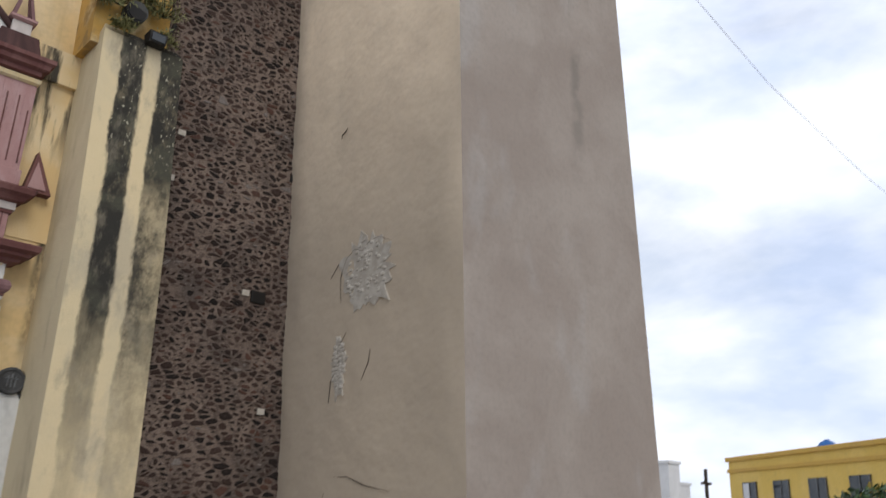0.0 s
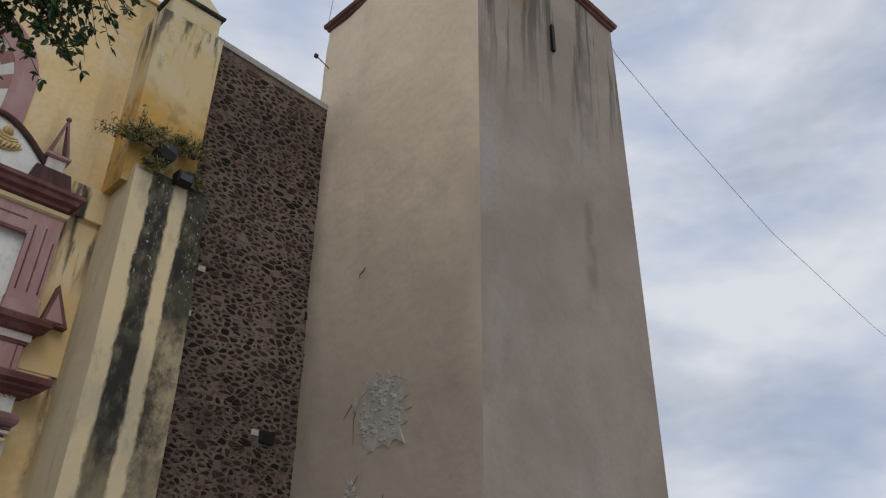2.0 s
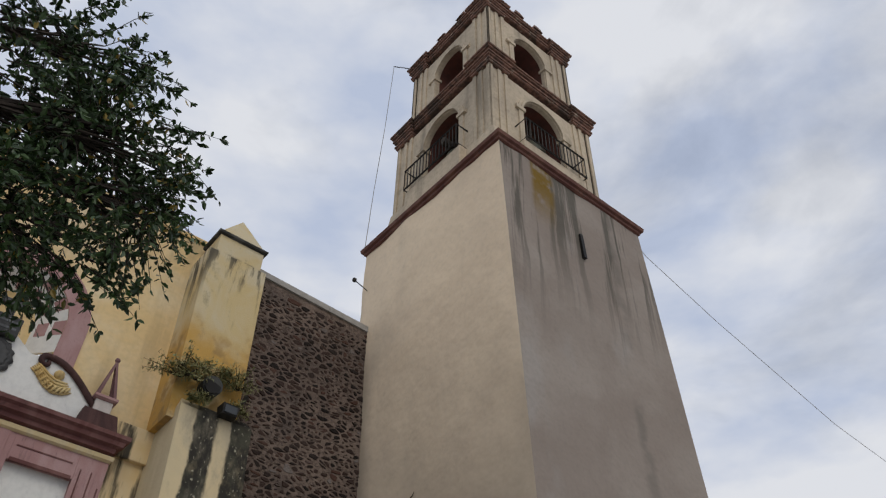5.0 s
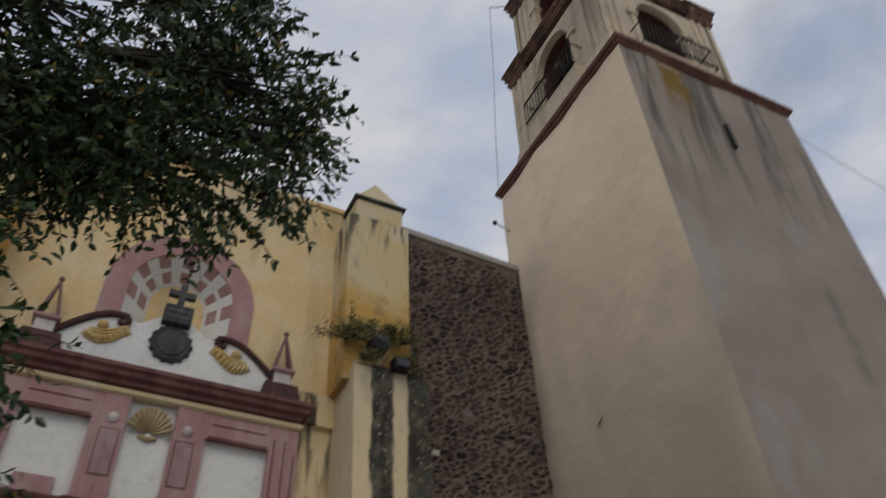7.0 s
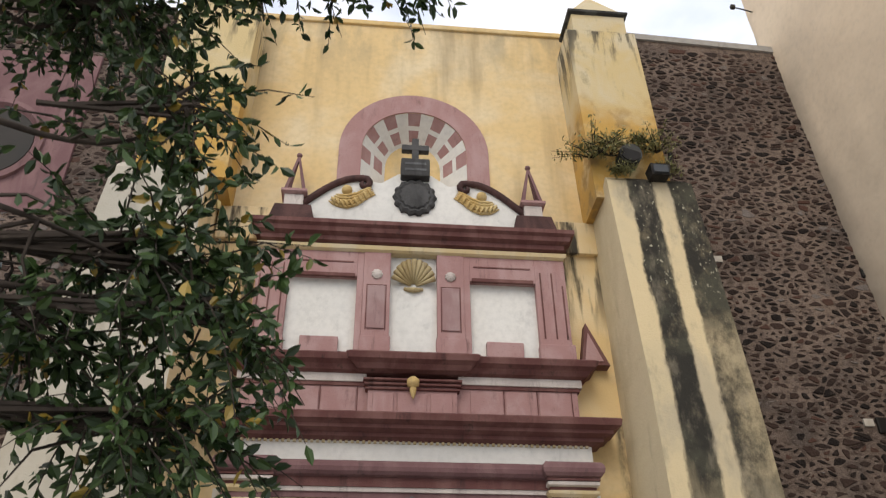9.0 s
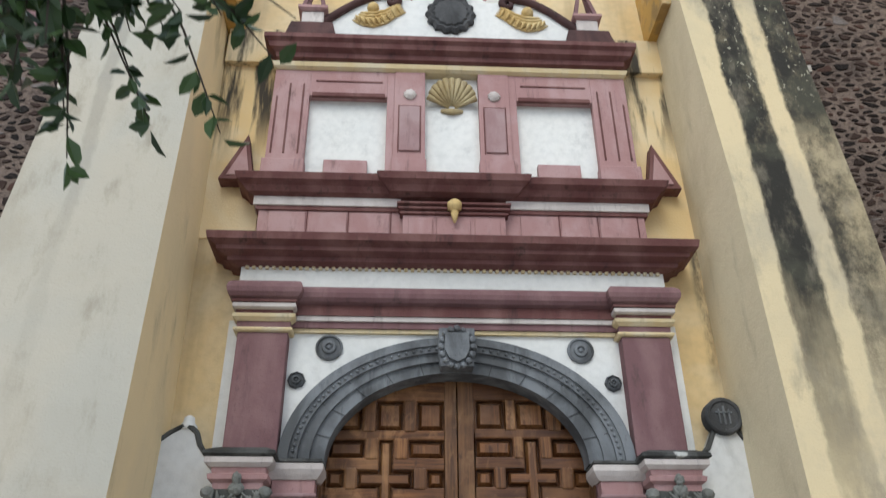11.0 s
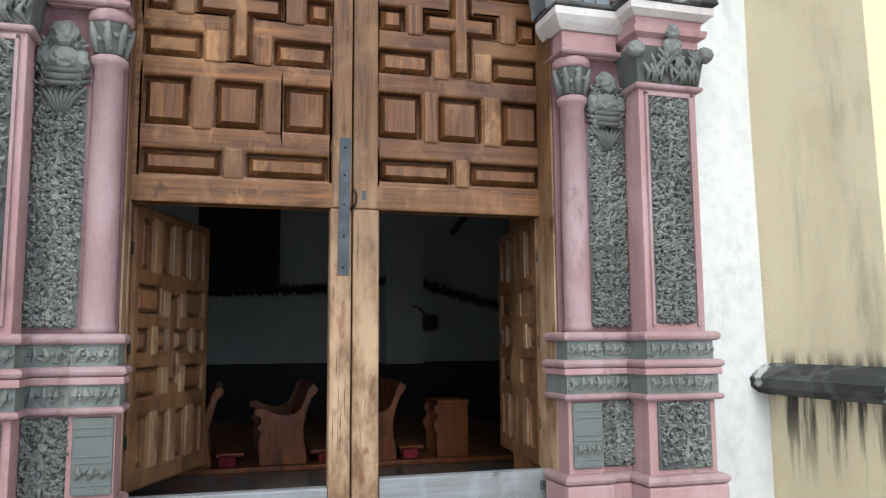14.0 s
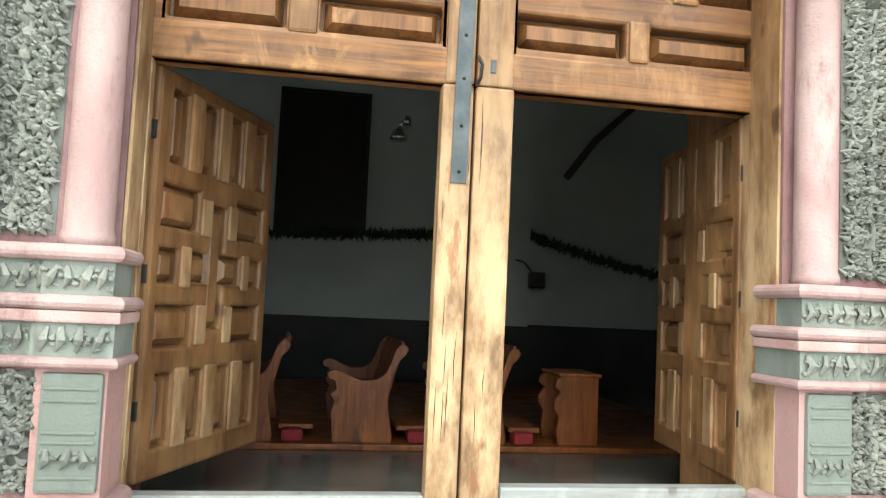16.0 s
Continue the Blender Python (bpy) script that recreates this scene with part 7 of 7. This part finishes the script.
for k in range(1800):
    d = Vector((rng.gauss(0, 1), rng.gauss(0, 1), rng.gauss(0, 1))).normalized() * (rng.random() ** 0.4)
    leaf(Vector((31, -4.2, 3.6)) + Vector((d.x * 1.9, d.y * 1.9, d.z * 1.0)), Vector((rng.gauss(0, 1), rng.gauss(0, 1), rng.gauss(0, 1))).normalized(), 0.28)
raw("crown", verts, faces, M_leaf, bush)

# ---------- rubble stones ----------


def clip(poly, px, pz, nx, nz):
    """The part of a polygon on the near side of the line through (px, pz) with normal (nx, nz)."""
    out = []
    for (ax, az), (bx, bz) in zip(poly, poly[1:] + poly[:1]):
        da, db = (ax - px) * nx + (az - pz) * nz, (bx - px) * nx + (bz - pz) * nz
        if da <= 0:
            out.append((ax, az))
        if da * db < 0:
            t = da / (da - db)
            out.append((ax + (bx - ax) * t, az + (bz - az) * t))
    return out


def stone_mesh(verts, faces, pts, x, z, y, proud):
    """A rough stone face: outline at the wall, a smaller lifted face in front."""
    n, b = len(pts), len(verts)
    verts += [(x + p, y + 0.03, z + q) for p, q in pts]
    verts += [(x + p * 0.93, y - proud * 0.6, z + q * 0.93) for p, q in pts]
    verts += [(x + p * 0.80, y - proud, z + q * 0.80) for p, q in pts]
    for r in (0, n):
        faces += [(b + r + k, b + r + (k + 1) % n, b + r + n + (k + 1) % n, b + r + n + k) for k in range(n)]
    faces.append(tuple(b + 2 * n + k for k in range(n)))


def cells(rng, x0, x1, z0, z1, step=0.104, stretch=1.7):
    """Rubble: every stone takes the room nearest to its own middle; some rooms stay mortar."""
    grid, pts = {}, []
    nx, nz = int((x1 - x0) / (step * stretch)), int((z1 - z0) / step)
    for j in range(nz):
        for i in range(nx):
            if rng.random() < 0.27:
                continue
            for k in range(2 if rng.random() < 0.22 else 1):
                p = (i + 0.5 * (j % 2) + rng.uniform(-0.05, 0.95), j + rng.uniform(0.05, 0.95))
                grid.setdefault((i, j), []).append(len(pts))
                pts.append(p)
    out = []
    for (i, j), ids in grid.items():
        for n in ids:
            px, pz = pts[n]
            poly = [(px - 1.3, pz - 1.1), (px + 1.3, pz - 1.1), (px + 1.3, pz + 1.1), (px - 1.3, pz + 1.1)]
            for di in range(-3, 4):
                for dj in range(-2, 3):
                    for m in grid.get((i + di, j + dj), ()):
                        if m != n:
                            qx, qz = pts[m]
                            poly = clip(poly, (px + qx) / 2, (pz + qz) / 2, qx - px, qz - pz)
            if len(poly) < 3 or rng.random() < 0.05:
                continue
            cx, cz = sum(p[0] for p in poly) / len(poly), sum(p[1] for p in poly) / len(poly)
            real = [((p[0] - cx) * step * stretch, (p[1] - cz) * step) for p in poly]
            gap = rng.uniform(0.010, 0.066)
            real = [(a * max(0.3, 1 - gap / max(math.hypot(a, b), 0.02)), b * max(0.3, 1 - gap / max(math.hypot(a, b), 0.02))) for a, b in real]
            real = [q for (a, b), (c, d) in zip(real, real[1:] + real[:1]) for q in ((0.76 * a + 0.24 * c, 0.76 * b + 0.24 * d), (0.24 * a + 0.76 * c, 0.24 * b + 0.76 * d))]
            real = [(a * rng.uniform(0.80, 1.14), b * rng.uniform(0.80, 1.14)) for a, b in real]
            out.append((x0 + cx * step * stretch, z0 + cz * step, real))
    return out


def clad(owner, x0, x1, z0, z1, seed, near):
    rng = random.Random(seed)
    verts, faces, made = [], [], 0
    for x, z, poly in cells(rng, x0, x1, z0, z1):
        proud = rng.uniform(0.004, 0.024)
        if near[0] < x < near[1] and near[2] < z < near[3] and made < 300:
            v, f = [], []
            stone_mesh(v, f, poly, 0, 0, 0, proud)
            ob = raw("stone", v, f, M_stone, owner)
            ob.location = (x, SW_Y, z)
            made += 1
        else:
            stone_mesh(verts, faces, poly, x, z, SW_Y, proud)
    ob = raw("stonework", verts, faces, M_stones, owner)
    tagged(ob, "rubble of dark stones in pale mortar", kind="stuff")


clad(wall_r, 4.45, 8.3, 2.6, 15.7, 31, (5.1, 8.2, 4.6, 7.8))
clad(wall_l, -9.5, -4.9, 3.0, 15.6, 37, (-7.4, -5.3, 5.2, 9.0))
put_hole = thing("putlog_hole", "dark square scaffold hole in the rubble wall", "hole", kind="structure")
# dark blocks stand for the shaded depth of the holes
for x, z, w in ((7.42, 7.30, 0.17), (8.02, 10.15, 0.12)):
    part("hole_mouth", boxed(x - w, x + w, SW_Y - 0.045, SW_Y + 0.02, z - w * 0.8, z + w * 0.8, 0.03), M_canvas_void, put_hole)
for x, z in ((7.12, 7.34), (5.3, 10.3), (7.75, 5.0), (5.2, 9.3), (5.1, 5.3)):
    part("pale_stone", soften(boxed(x - 0.08, x + 0.08, SW_Y - 0.04, SW_Y + 0.02, z - 0.06, z + 0.06), 0.03), M_patch, put_hole)
# round window in the west wall
ocu = thing("window_2", "round dark window in a pink painted square surround", "window", kind="structure")
part("surround", boxed(-9.2, -6.0, SW_Y - 0.06, SW_Y + 0.02, 10.6, 14.3, 0.02), M_mauve, ocu)
bm = disc_front(bmesh.new(), -7.45, 12.05, SW_Y - 0.05, [(0.95, 0.0), (0.95, 0.08), (0.85, 0.10), (0.78, 0.02)], 32)
part("window_frame", bm, M_mauve, ocu)
# disc coloured near black to stand for the shaded round recess
bm = disc_front(bmesh.new(), -7.45, 12.05, SW_Y - 0.07, [(0.77, 0.0), (0.76, 0.012)], 32)
part("pane", bm, M_canvas_void, ocu)
